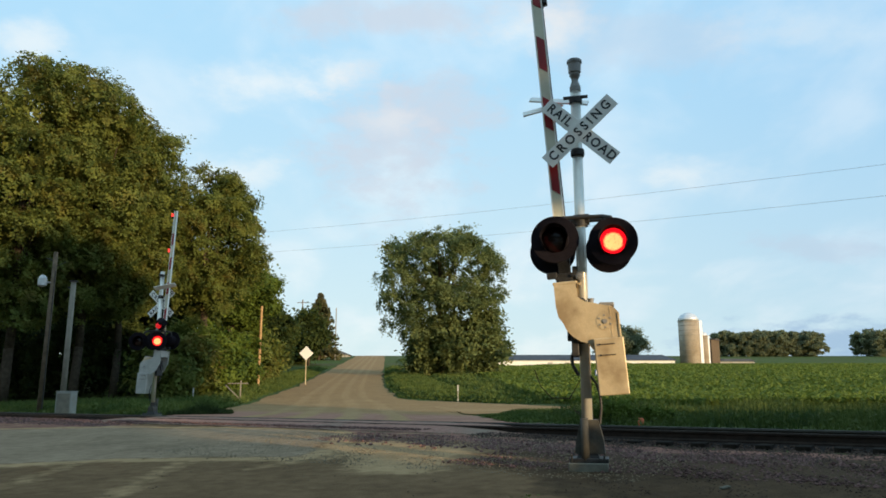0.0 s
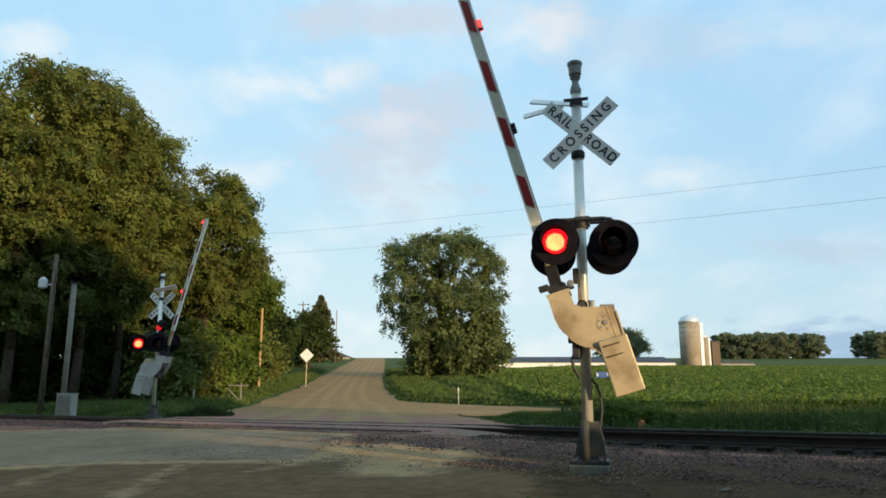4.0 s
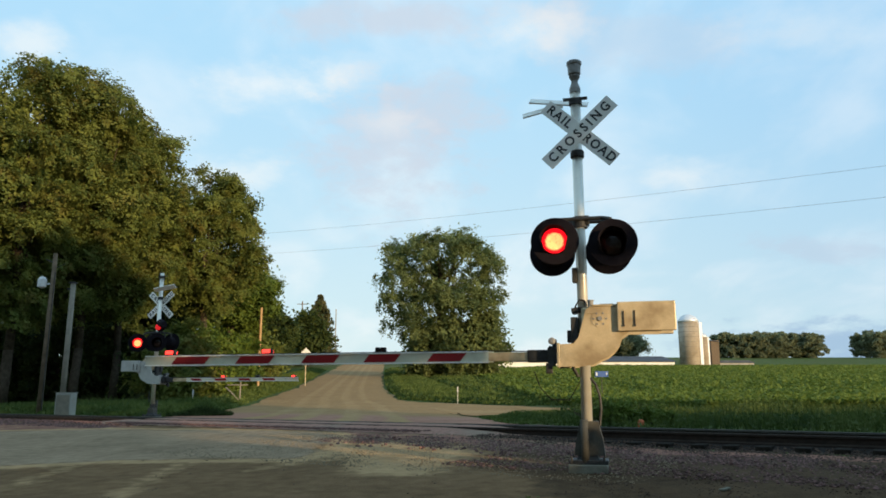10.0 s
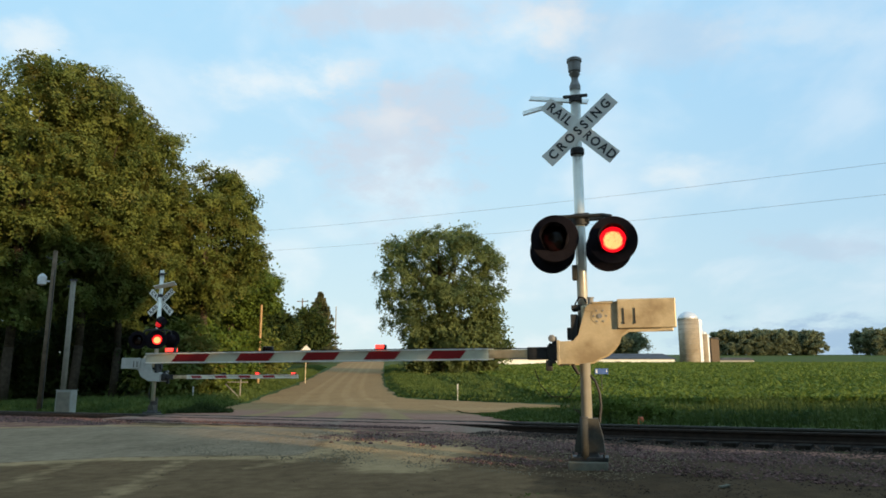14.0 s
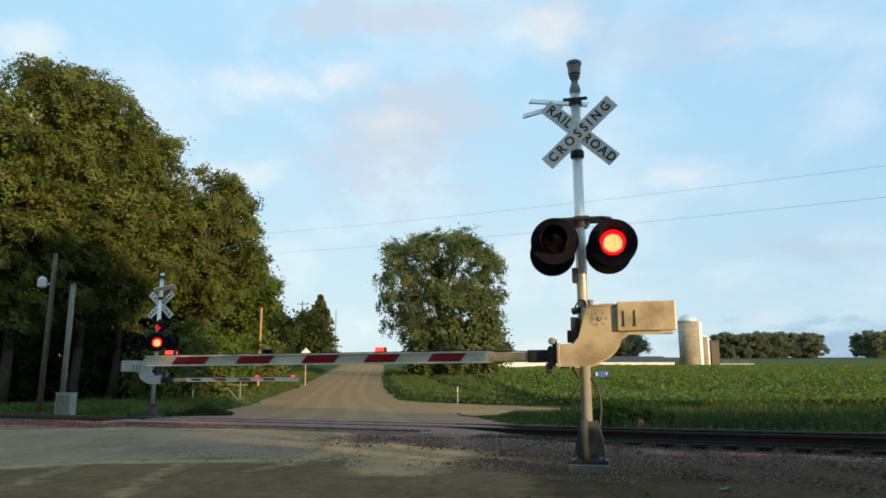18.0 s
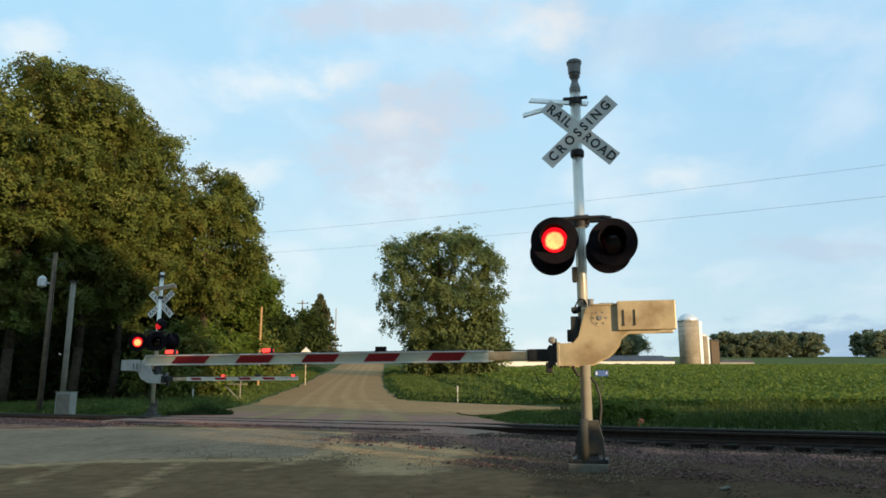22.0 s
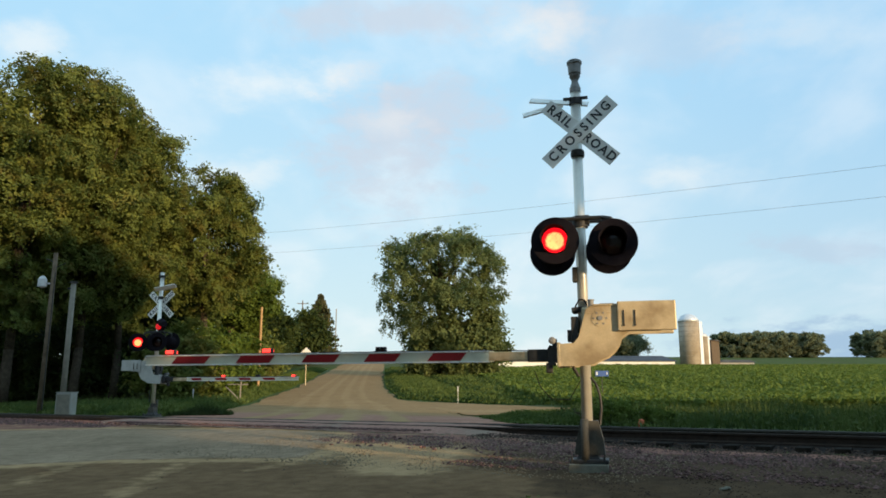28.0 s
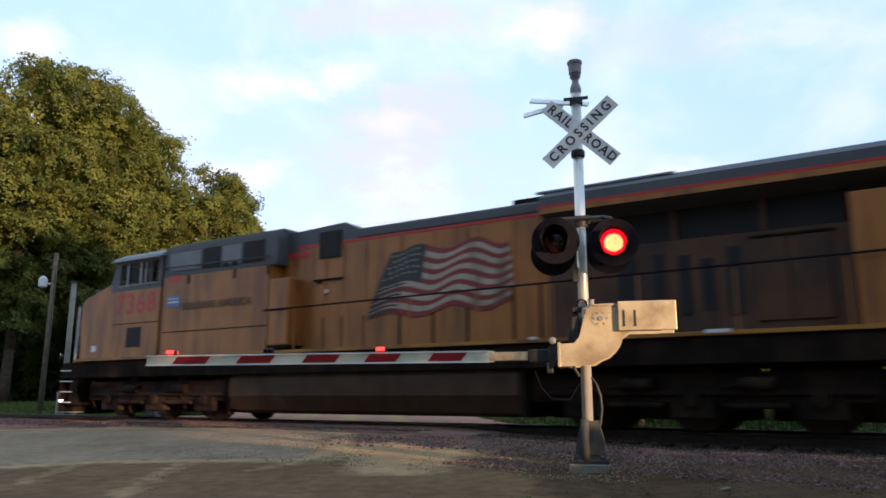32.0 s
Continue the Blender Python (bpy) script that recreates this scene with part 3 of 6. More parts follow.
for side in (-.7525, .7525):
    a, b = on_track(-420, RAIL_D + side, RAIL_Z - .175), on_track(120, RAIL_D + side, RAIL_Z - .175)
    bm = B()
    va = [bm.verts.new(a + W * x + Vector((0, 0, z))) for x, z in rail_profile()]
    vb = [bm.verts.new(b + W * x + Vector((0, 0, z))) for x, z in rail_profile()]
    for i in range(len(va)):
        bm.faces.new((va[i], va[(i + 1) % len(va)], vb[(i + 1) % len(va)], vb[i]))
    bmesh.ops.recalc_face_normals(bm, faces=bm.faces[:])
    rail = part("rail", bm, RAIL_STEEL, track, "rusty steel rail")
    bm = B()
    va = [bm.verts.new(a + W * x + Vector((0, 0, z))) for x, z in [(-.037, .135), (.037, .135), (.037, .165), (.025, .175), (-.025, .175), (-.037, .165)]]
    vb = [bm.verts.new(v.co + (b - a)) for v in va]
    for i in range(6):
        bm.faces.new((va[i], va[(i + 1) % 6], vb[(i + 1) % 6], vb[i]))
    bmesh.ops.recalc_face_normals(bm, faces=bm.faces[:])
    part("rail_head", bm, RAIL_HEAD if side > 0 else RAIL_STEEL, rail, "polished running surface")

bm = B()
for s0, s1 in ((-420, 120),):
    pts = [11.5, 12.3, 12.85, 13.1, 13.3, 15.5, 16.0, 16.9]
    stations = np.concatenate([np.linspace(s0, -14, 40), np.linspace(-12, 40, 105), np.linspace(42, s1, 20)])
    rows = [[bm.verts.new(on_track(s, d, float(bed_level(s, d)))) for d in pts] for s in stations]
    for r0, r1 in zip(rows, rows[1:]):
        for k in range(len(pts) - 1):
            bm.faces.new((r0[k], r0[k + 1], r1[k + 1], r1[k]))
part("ballast_bed", bm, BALLAST_DARK, track, "dark ballast bed", smooth=True)

bm = B()
box(bm, -.11, -1.3, -.18, .11, 1.3, 0, .01)
tie_me = bpy.data.meshes.new("tie")
bm.to_mesh(tie_me)
bm.free()
tie_me.materials.append(TIE)
turn = math.degrees(math.atan2(U.y, U.x))
for k in range(-36, 60):
    if 10 < k * .53 < 18:
        continue
    o = new("tie", tie_me)
    o.parent = track
    p = on_track(k * .53, RAIL_D)
    o.matrix_local = pose(p.x, p.y, RAIL_Z - .172, 0, 0, turn + random.uniform(-1.5, 1.5))

# gravel laid up to the rails where the road passes
for nm, d0, d1 in (("crossing_fill", 12.4, 13.355), ("crossing_fill", 13.5, 14.8), ("crossing_fill", 14.99, 16.6)):
    bm = B()
    ss = np.linspace(5.6, 21.0, 62)
    dd = np.linspace(d0, d1, 8)

    def fill_level(s, d):
        full = .537 if 13 < d0 < 14.9 else .44 + .095 * (1 - min(1, abs(d - (13.355 if d0 < 13 else 14.99)) / .9))
        k = min(1, max(0, (s - 5.6) / 3.2), max(0, (21 - s) / 2.4))
        k = k * k * (3 - 2 * k)
        return (float(bed_level(s, d)) - .03) * (1 - k) + full * k + .014 * noise.noise((s * 3, d * 3, 0))
    g = [[bm.verts.new(on_track(s, d, fill_level(s, d))) for d in dd] for s in ss]
    for r0, r1 in zip(g, g[1:]):
        for k in range(7):
            bm.faces.new((r0[k], r0[k + 1], r1[k + 1], r1[k]))
    part(nm, bm, PINK_GRAVEL, track, "pinkish gravel packed against the rails", smooth=True)

# ---- crossing signals ----
FLASH = .5951
BULBS = []


def bulb_disc(r, core):
    bm = B()
    lathe(bm, [(r, -.012), (r, 0), (core, .012), (core * .9, .016), (core * .82, .019), (core * .76, .022), (core * .70, .024), (core * .62, .027), (core * .5, .029), (core * .3, .033), (.004, .036)], 32, pose(0, 0, 0, -90))
    return bm


def light_unit(sig, x, y, z, face, first, aim=0):
    """One flasher: black round background, housing, hood, dark lens and the lamp that shows in it."""
    bm = B()
    lathe(bm, [(.300, -.008), (.301, 0), (.292, .006), (.18, .006), (.17, -.03), (.02, -.03)], 40, pose(0, 0, 0, -90))
    lathe(bm, [(.10, -.22), (.15, -.2), (.17, -.06), (.172, -.009)], 24, pose(0, 0, 0, -90))
    unit = part("flasher_light", bm, BLACK, sig, "round black flasher with hood and red lens", smooth=False)
    unit.matrix_local = pose(x, y, z, 0, 0, aim + (0 if face > 0 else 180))
    bm = B()
    n = 22
    rows = []
    for yy, cut in ((.006, 1.0), (.08, .9), (.19, .58)):
        ring = []
        for k in range(n + 1):
            a = math.pi / 2 + (k / n * 2 - 1) * math.pi * cut * .82
            ring.append((.178 * math.cos(a), yy, .178 * math.sin(a)))
        rows.append(ring)
    va = [[bm.verts.new(c) for c in r] for r in rows]
    vb = [[bm.verts.new((c[0] * .96, c[1], c[2] * .96)) for c in r] for r in rows]
    for i in range(2):
        for k in range(n):
            bm.faces.new((va[i][k], va[i][k + 1], va[i + 1][k + 1], va[i + 1][k]))
            bm.faces.new((vb[i][k], vb[i + 1][k], vb[i + 1][k + 1], vb[i][k + 1]))
    for k in range(n):
        bm.faces.new((va[2][k], va[2][k + 1], vb[2][k + 1], vb[2][k]))
    part("hood", bm, BLACK, unit)
    bm = B()
    lathe(bm, [(.165, -.02), (.165, .0), (.11, .02), (.05, .028), (.004, .03)], 28, pose(0, 0, 0, -90))
    part("lens", bm, RED_GLASS, unit, "dark red glass lens", smooth=True)
    bulb = part("lamp", bulb_disc(.160, .142), RED_ON, unit, "glowing red signal lamp", smooth=True)
    bulb.data.materials.append(RED_MID)
    bulb.data.materials.append(RED_HOT)
    # core sits low; the red rim above stands for light on the hood
    for p in bulb.data.polygons:
        c = p.center
        rr = math.hypot(c.x, c.z + .016)
        p.material_index = 2 if rr < .104 else 1 if rr < .116 else 0
    BULBS.append((bulb, Vector((0, .024, 0)), Vector((0, -.024, 0)), first))


def crossbuck(sig, y, face, z=4.27, both=False):
    for ang, word, gap in ((45, ("CROSSING",), 0), (-45, ("RAIL", "ROAD"), 1)):
        bm = B()
        box(bm, -.59, -.004, -.102, .59, .004, .102, .003)
        bl = part("crossbuck_blade", bm, WHITE, sig, "white crossbuck blade with black capitals")
        # seen from the front, the blade's own x runs to the reader's right
        bl.matrix_local = pose(-.045, y + (.012 if gap == 0 else 0) * face, z, 0, 0, 180 if face > 0 else 0) @ pose(0, 0, 0, 0, -ang * .955, 0)
        bm = B()
        box(bm, -.56, .0045, -.078, .56, .008, .078, .001)
        part("blade_back", bm, WHITE if both else BACK_GREY, bl, "white lettered back of the blade" if both else "dull bare metal back of the blade")
        for k, wd in enumerate(word):
            me = lettering(wd, .172, 1.24 if gap else 1.52)
            o = mesh_part("lettering", me, LETTER, bl, "black capital letters")
            off = 0 if not gap else (-.345 if k == 0 else .335)
            o.matrix_local = pose(off, -.0065, 0, 90, 0, 0) @ Matrix.Diagonal((.92, 1, 1, 1))
            if both:
                o = mesh_part("lettering", me, LETTER, bl, "black capital letters")
                o.matrix_local = pose(-off, .0105, 0, 90, 0, 180) @ Matrix.Diagonal((.92, 1, 1, 1))


def signal(m, flip, label, side_light=False, buck=4.27, low=0.0):
    """Mast with bell, crossbucks, flashers both ways, gate drive and footing. Local: x along the lowered arm, y to the approaching driver."""
    sig = thing("crossing_signal", m, label, "railway signal", "signals at the grade crossing")
    bm = B()
    rod(bm, (0, 0, .45), (0, 0, 4.88), .066, .066, 24)
    part("mast", bm, ALU, sig, "bright galvanised steel pole", smooth=True)
    if not low:
        bm = B()
        lathe(bm, [(.05, 4.86), (.072, 4.87), (.074, 4.93), (.046, 5.01), (.044, 5.045), (.066, 5.085), (.074, 5.10), (.060, 5.105), (.060, 5.135), (.082, 5.14), (.088, 5.26), (.100, 5.275), (.100, 5.31), (.08, 5.325)], 24)
        part("bell", bm, CAST_GREY, sig, "dark grey electronic bell on the mast top", smooth=False)
    bm = B()
    lathe(bm, [(.085, 4.70), (.085, 4.78)], 20)
    box(bm, -.16, .02, 4.755, .16, .06, 4.79, .004)
    part("clamp", bm, DARK_IRON, sig)
    bm = B()
    lathe(bm, [(.08, 3.96), (.09, 3.98), (.09, 4.04), (.08, 4.06)], 20)
    part("clamp", bm, DARK_IRON, sig)
    crossbuck(sig, .12, 1, buck, bool(low))
    # blades of the crossbuck that faces the other way, turned nearly edge-on
    for x0, z0, x1, z1, tl in ((.62, 4.87 - low * 1.7, -.16, 4.75 - low * 1.7, .06), (.72, 4.66, .18, 4.77, .05))[:1 if low else 2]:
        bm = B()
        ln = math.hypot(x1 - x0, z1 - z0)
        box(bm, 0, -.085, -.011, ln, .085, .011, .003)
        o = part("rear_blade", bm, WHITE, sig, "white blade seen edge-on")
        o.matrix_local = pose(x0, -.14, z0, 0, math.degrees(math.atan2(z0 - z1, x1 - x0)), 0) @ pose(0, 0, 0, 38)
    # flashers
    bm = B()
    lathe(bm, [(.10, 3.02 - low), (.10, 3.16 - low)], 20)
    tube(bm, [(.39, .18, 2.93 - low), (.39, .18, 3.08 - low), (.28, .1, 3.12 - low), (-.28, .1, 3.12 - low), (-.39, .18, 3.08 - low), (-.39, .18, 2.93 - low)], .026)
    tube(bm, [(.39, -.18, 2.93 - low), (.39, -.18, 3.08 - low), (.28, -.1, 3.12 - low), (-.28, -.1, 3.12 - low), (-.39, -.18, 3.08 - low), (-.39, -.18, 2.93 - low)], .026)
    part("light_bracket", bm, DARK_IRON, sig)
    bm = B()
    box(bm, -.12, -.075, 3.05 - low, -.03, .075, 3.17 - low, .01)
    part("junction_fitting", bm, DARK_IRON, sig)
    for y, face in ((.28, 1), (-.30, -1)):
        for side, first in ((1, 1 - flip), (-1, flip)):
            if low:
                light_unit(sig, .365 * side - (.165 if face < 0 else 0), y, 2.82 - low - (.045 if face < 0 else 0), face, first, 28 if face < 0 else 0)
            else:
                light_unit(sig, .365 * side + (.02 if face < 0 else -.058 if side > 0 else -.039), y, 2.755 if face < 0 else 2.808 if side > 0 else 2.755, face, first)
    bm = B()
    box(bm, .055, -.05, 2.31, .12, .06, 2.50, .012)
    part("cable_box", bm, BASE_CAST, sig)
    # gate drive between the swinging plates
    bm = B()
    lathe(bm, [(.20, -.17), (.22, -.16), (.22, .16), (.20, .17)], 28, pose(-.20, 0, 1.77, 90))
    box(bm, -.36, -.16, 1.60, .02, .16, 1.98, .03)
    drive = part("gate_drive", bm, GALV, sig, "weathered steel gate drive housing")
    bm = B()
    rod(bm, (-.10, .12, 1.96), (-.10, .12, 2.06), .035, .035, 12)
    rod(bm, (-.10, .12, 2.06), (-.10, .12, 2.07), .045, .045, 12)
    box(bm, -.38, -.1, 1.975, -.2, .14, 2.02, .012)
    part("drive_fitting", bm, CAST_GREY, drive, "small fittings on top of the drive")
    bm = B()
    tube(bm, [(-.05, .1, 2.0), (-.02, .1, 2.07), (.04, .1, 2.08), (.09, .08, 2.0), (.1, .06, 1.9)], .01, 6)
    part("drive_cable", bm, BLACK, drive)
    bm = B()
    box(bm, .06, -.13, 1.36, .15, .17, 1.86, .012)
    box(bm, .13, .02, 1.55, .20, .14, 1.70, .01)
    part("drive_cover", bm, DARK_IRON, sig, "dark cover plate beside the drive")
    for z in (1.52, 1.92):
        bm = B()
        lathe(bm, [(.10, z), (.10, z + .07)], 20)
        box(bm, .05, -.12, z, .14, .12, z + .06, .01)
        part("drive_clamp", bm, DARK_IRON, sig)
    bm = B()
    rod(bm, (0, 0, .10), (0, 0, .5), .085, .085, 20)
    box(bm, -.24, -.2, .10, .22, .2, .15, .01)
    lathe(bm, [(.19, .10), (.20, .14), (.17, .18), (.15, .22)], 4, pose(0, 0, 0, 0, 0, 45))
    part("base_flange", bm, DARK_IRON, sig)
    bm = B()
    if low:
        plate(bm, [(-.11, .10), (.11, .10), (.10, .30), (.07, .38), (-.07, .38), (-.10, .30)], -.11, .11)
    else:
        plate(bm, [(-.20, .20), (.16, .20), (.14, .34), (.08, .60), (-.13, .60), (-.19, .36)], -.14, .13)
    part("base_housing", bm, BASE_CAST, sig, "grey cast junction base, shade in its colour")
    bm = B()
    rod(bm, (.03, .155, .12), (.03, .155, .62), .048, .048, 14)
    part("riser_pipe", bm, BASE_CAST, sig, smooth=True)
    bm = B()
    box(bm, -.23, -.23, -.25, .23, .23, .10, .015)
    part("footing", bm, CONCRETE, sig, "stained concrete footing")
    for i in (-1, 1):
        for j in (-1, 1):
            bm = B()
            rod(bm, (i * .19, j * .19, .09), (i * .19, j * .19, .19), .014, .014, 6)
            part("anchor_bolt", bm, DARK_IRON, sig)
    bm = B()
    tube(bm, [(.10, .05, 1.5), (.16, .06, 1.35), (.15, .06, 1.25), (.08, .05, 1.13)], .022, 8)
    part("conduit", bm, DARK_IRON, sig, "bent black conduit")
    bm = B()
    tube(bm, [(-.06, .02, 1.12), (-.12, .02, 1.04), (-.165, .02, .90), (-.175, .02, .74), (-.15, .02, .55)], .016, 8)
    part("conduit", bm, DARK_IRON, sig, "bent black conduit")
    if side_light:
        bm = B()
        rod(bm, (0, 0, 3.2 - .2), (.20, -.2, 3.2 - .2), .025)
        lathe(bm, [(.10, -.10), (.14, -.08), (.15, 0), (.12, .012)], 20, pose(.24, -.24, 3.0, 90, 0, 30))
        rod(bm, (.24, -.24, 3.33 - .2), (.5, -.42, 3.27 - .2), .15, .10, 14)
        part("side_flasher", bm, BLACK, sig, "black hooded flasher toward the side road")
        bm = B()
        lathe(bm, [(.10, -.01), (.10, .012), (.02, .02)], 20, pose(.245, -.37, 3.0, 90, 0, 0))
        part("side_lens", bm, RED_DIM, sig, "dim red lamp")
    return sig


def gate(m, reach, stripes, lamps, flip, label, metal=GALV):
    """The swinging gate: plates, weights, adapter, striped arm and its lamps. Local: origin at the pivot, x along the lowered arm."""
    g = thing("crossing_gate", m, label, "barrier gate", "gates at the grade crossing")
    outline = [(.53, -.25), (.53, -.52), (.24, -.52), (.10, -.50), (.02, -.45), (-.08, -.41), (-.16, -.34), (-.22, -.26), (-.25, -.17), (-.34, -.11), (-.70, -.11), (-.73, -.05), (-.21, -.05), (-.21, .23), (.09, .23), (.17, .17), (.22, 0), (.27, -.17), (.33, -.24)]
    for y in (.215, -.235):
        bm = B()
        plate(bm, outline, y, y + .02)
        pl = part("swing_plate", bm, metal, g, "weathered tan-grey steel side plate")
        for k in range(6):
            a = k * math.pi / 3
            bm = B()
            rod(bm, (.075 * math.cos(a), y - .01, .055 + .075 * math.sin(a)), (.075 * math.cos(a), y + .035, .055 + .075 * math.sin(a)), .012, .012, 6)
            part("bolt", bm, CAST_GREY, pl)
        bm = B()
        rod(bm, (0, y - .012, .055), (0, y + .04, .055), .03, .03, 10)
        part("pivot_cap", bm, CAST_GREY, pl)
        bm = B()
        rod(bm, (0, y - .003, .055), (0, y + .026, .055), .105, .105, 24)
        part("hub_ring", bm, metal, pl)
        bm = B()
        box(bm, -.20, y - .002, .205, .09, y + .034, .228, .004)
        box(bm, -.20, y - .002, .12, .17, y + .026, .128, .003)
        part("stiffener", bm, metal, pl)
        bm = B()
        box(bm, -.885, y + (.024 if y > 0 else -.055), -.105, -.205, y + (.075 if y > 0 else -.004), .25, .012)
        w = part("counterweight", bm, metal, g, "tan-grey steel counterweight slab")
        yy = y + .085 if y > 0 else y - .065
        for x in (-.28, -.41):
            bm = B()
            box(bm, x - .006, yy - .012, -.04, x + .006, yy + .004, .14, .002)
            rod(bm, (x, yy - .012, -.04), (x, yy + .008, -.04), .012, .012, 8)
            part("adjusting_slot", bm, DARK_IRON, w)
    bm = B()
    box(bm, .50, -.24, -.53, .535, .24, -.23, .006)
    box(bm, .33, -.2, -.50, .50, .2, -.47, .004)
    part("end_plate", bm, metal, g)
    bm = B()
    box(bm, .54, -.13, -.47, .66, .13, -.28, .01)
    box(bm, .66, -.06, -.455, .92, .06, -.30, .01)
    box(bm, .55, -.03, -.29, .61, .03, -.17, .01)
    rod(bm, (.62, -.16, -.28), (.62, .16, -.28), .022)
    rod(bm, (.60, -.16, -.48), (.60, .16, -.48), .022)
    box(bm, .60, .08, -.60, .68, .16, -.47, .012)
    part("arm_adapter", bm, DARK_IRON, g, "dark bolted breakaway adapter")
    bm = B()
    lathe(bm, [(.04, -.02), (.045, 0), (.045, .03), (.02, .04)], 16, pose(.60, .12, -.20, -90))
    part("adapter_cap", bm, CAST_GREY, g)
    bm = B()
    # tapering fibreglass arm
    hb, ht = (.070, .068) if reach > 6 else (.055, .05)
    vs = [bm.verts.new((x, y, -.38 + s * h)) for x, h, t in ((1.36, hb, .026), (reach, ht, .018)) for y, s in ((-t, -1), (t, -1), (t, 1), (-t, 1))]
    for f in ((0, 1, 2, 3), (7, 6, 5, 4), (0, 4, 5, 1), (1, 5, 6, 2), (2, 6, 7, 3), (3, 7, 4, 0)):
        bm.faces.new([vs[k] for k in f])
    bmesh.ops.recalc_face_normals(bm, faces=bm.faces[:])
    arm = part("arm", bm, ARM_WHITE, g, "white gate arm with slanted red bands")

    for s in (1, -1):
        bm = B()
        va = [bm.verts.new((x, y, -.38 + s * (h + dz))) for x, h in ((1.42, hb), (reach, ht)) for y, dz in ((-.034, -.012), (.034, -.012), (.034, .005), (-.034, .005))]
        for f in ((0, 1, 2, 3), (7, 6, 5, 4), (0, 4, 5, 1), (1, 5, 6, 2), (2, 6, 7, 3), (3, 7, 4, 0)):
            bm.faces.new([va[k] for k in f])
        bmesh.ops.recalc_face_normals(bm, faces=bm.faces[:])
        part("arm_rim", bm, WHITE, arm, "bright white rim of the arm")
    bm = B()
    box(bm, .88, -.03, -.435, 1.42, .03, -.325, .008)
    part("arm_root", bm, ARM_TAN, g, "metal arm root, sunlight put into its tan")

    def half(x):
        return hb + (ht - hb) * (x - .88) / (reach - .88)
    for x0, x1 in stripes:
        h = half((x0 + x1) / 2) * .74
        lean = 2 * h * .8
        bm = B()
        plate(bm, [(x0 + lean / 2, -.38 - h), (x1 + lean / 2, -.38 - h), (x1 - lean / 2, -.38 + h), (x0 - lean / 2, -.38 + h)], -.031, .031)
        part("red_band", bm, ARM_RED, arm)
    bm = B()
    tube(bm, [(.9, 0, -.315), (1.5, 0, -.30), (reach - .3, 0, -.305)], .007, 6)
    part("lamp_cable", bm, BLACK, arm)
    for x, steady in lamps:
        z = -.38 + half(x)
        bm = B()
        box(bm, x - .09, -.03, z, x + .09, .03, z + .02, .004)
        box(bm, x - .075, -.028, z + .012, x + .075, .028, z + .075, .012)
        lp = part("arm_lamp", bm, DARK_IRON, g, "small red lamp on the gate arm")
        for s in (1, -1):
            bm = B()
            lathe(bm, [(.028, 0), (.026, .010), (.01, .014)], 16, pose(-.03, 0, 0, -90 * s))
            lathe(bm, [(.028, 0), (.026, .010), (.01, .014)], 16, pose(.03, 0, 0, -90 * s))
            le = part("arm_lamp_lens", bm, RED_GLASS, lp)
            le.matrix_local = pose(x, .028 * s, z + .045)
            bm = B()
            box(bm, -.06, -.003, -.024, .06, .003, .024, .002)
            bl = part("arm_lamp_glow", bm, AMBER_HOT, lp, "glowing red arm lamp")
            bl.matrix_local = pose(x, .055 * s, z + .045)
            if steady is None:
                continue
            BULBS.append((bl, Vector((x, .055 * s, z + .045)), Vector((x, 0, z + .045)), steady ^ flip))
    return g


SIG_TURN = 166.85
NEAR_SIG = pose(1.765, 9.3, .26, 0, 0, SIG_TURN)
FAR_SIG = pose(-9.60, 25.0, .42, 0, 0, SIG_TURN - 180)
near_signal = signal(NEAR_SIG, 0, "galvanised crossing signal with crossbuck and red flashers beside the track")
far_signal = signal(FAR_SIG, 1, "galvanised crossing signal across the track, seen from behind", True, 3.80, .28)
NEAR_PIVOT = NEAR_SIG @ pose(-.21, 0, 1.77)
FAR_PIVOT = FAR_SIG @ pose(-.21, 0, 1.66)
STRIPES = [(1.75, 2.19), (2.63, 3.06), (3.48, 3.95), (4.43, 4.93), (5.41, 5.92)]
near_gate = gate(NEAR_PIVOT, 6.38, STRIPES, [(2.87, 0), (4.50, 1), (5.99, None)], 0, "lowering crossing gate with red and white striped arm")
far_gate = gate(FAR_PIVOT, 5.35, [(1.6, 1.95), (2.45, 2.85), (3.3, 3.7), (4.15, 4.55)], [(2.75, 1), (3.95, 0), (5.2, None)], 0, "far crossing gate with red and white striped arm", PLAIN_GALV)
# loose wire loop under the drive
bm = B()
tube(bm, [(.62, .1, 1.20), (.55, .1, 1.0), (.42, .1, .86), (.2, .1, .85), (.06, .08, 1.08)], .006, 5)
part("loose_wire", bm, BLACK, near_signal, "thin sagging black wire")

# ---- locomotive ----
LOCO_YELLOW = surf("armour_yellow", (.33, .108, .018), (.40, .142, .026), 1.5, .48, bump=.05, fine=25, third=(.20, .068, .018), third_scale=2.6, streak=.16)
# body yellow darkened for the rear end, whose shade is put into the colour
LOCO_SHADED = surf("shaded_yellow", (.060, .021, .006), (.095, .035, .009), 1.5, .65, bump=.06, fine=25, third=(.03, .012, .005), third_scale=1.8, streak=.25)
LOCO_STRIPE = surf("sill_stripe", (.34, .14, .012), (.40, .17, .016), 3, .55, bump=.03, third=(.15, .06, .012), third_scale=1.5)
LOCO_GREY = surf("harbour_grey", (.050, .054, .057), (.085, .09, .094), 2, .6, bump=.06, third=(.07, .072, .075), third_scale=.9)
LOCO_ROOF = surf("roof_grey", (.17, .178, .186), (.24, .25, .26), 3, .5, bump=.05)
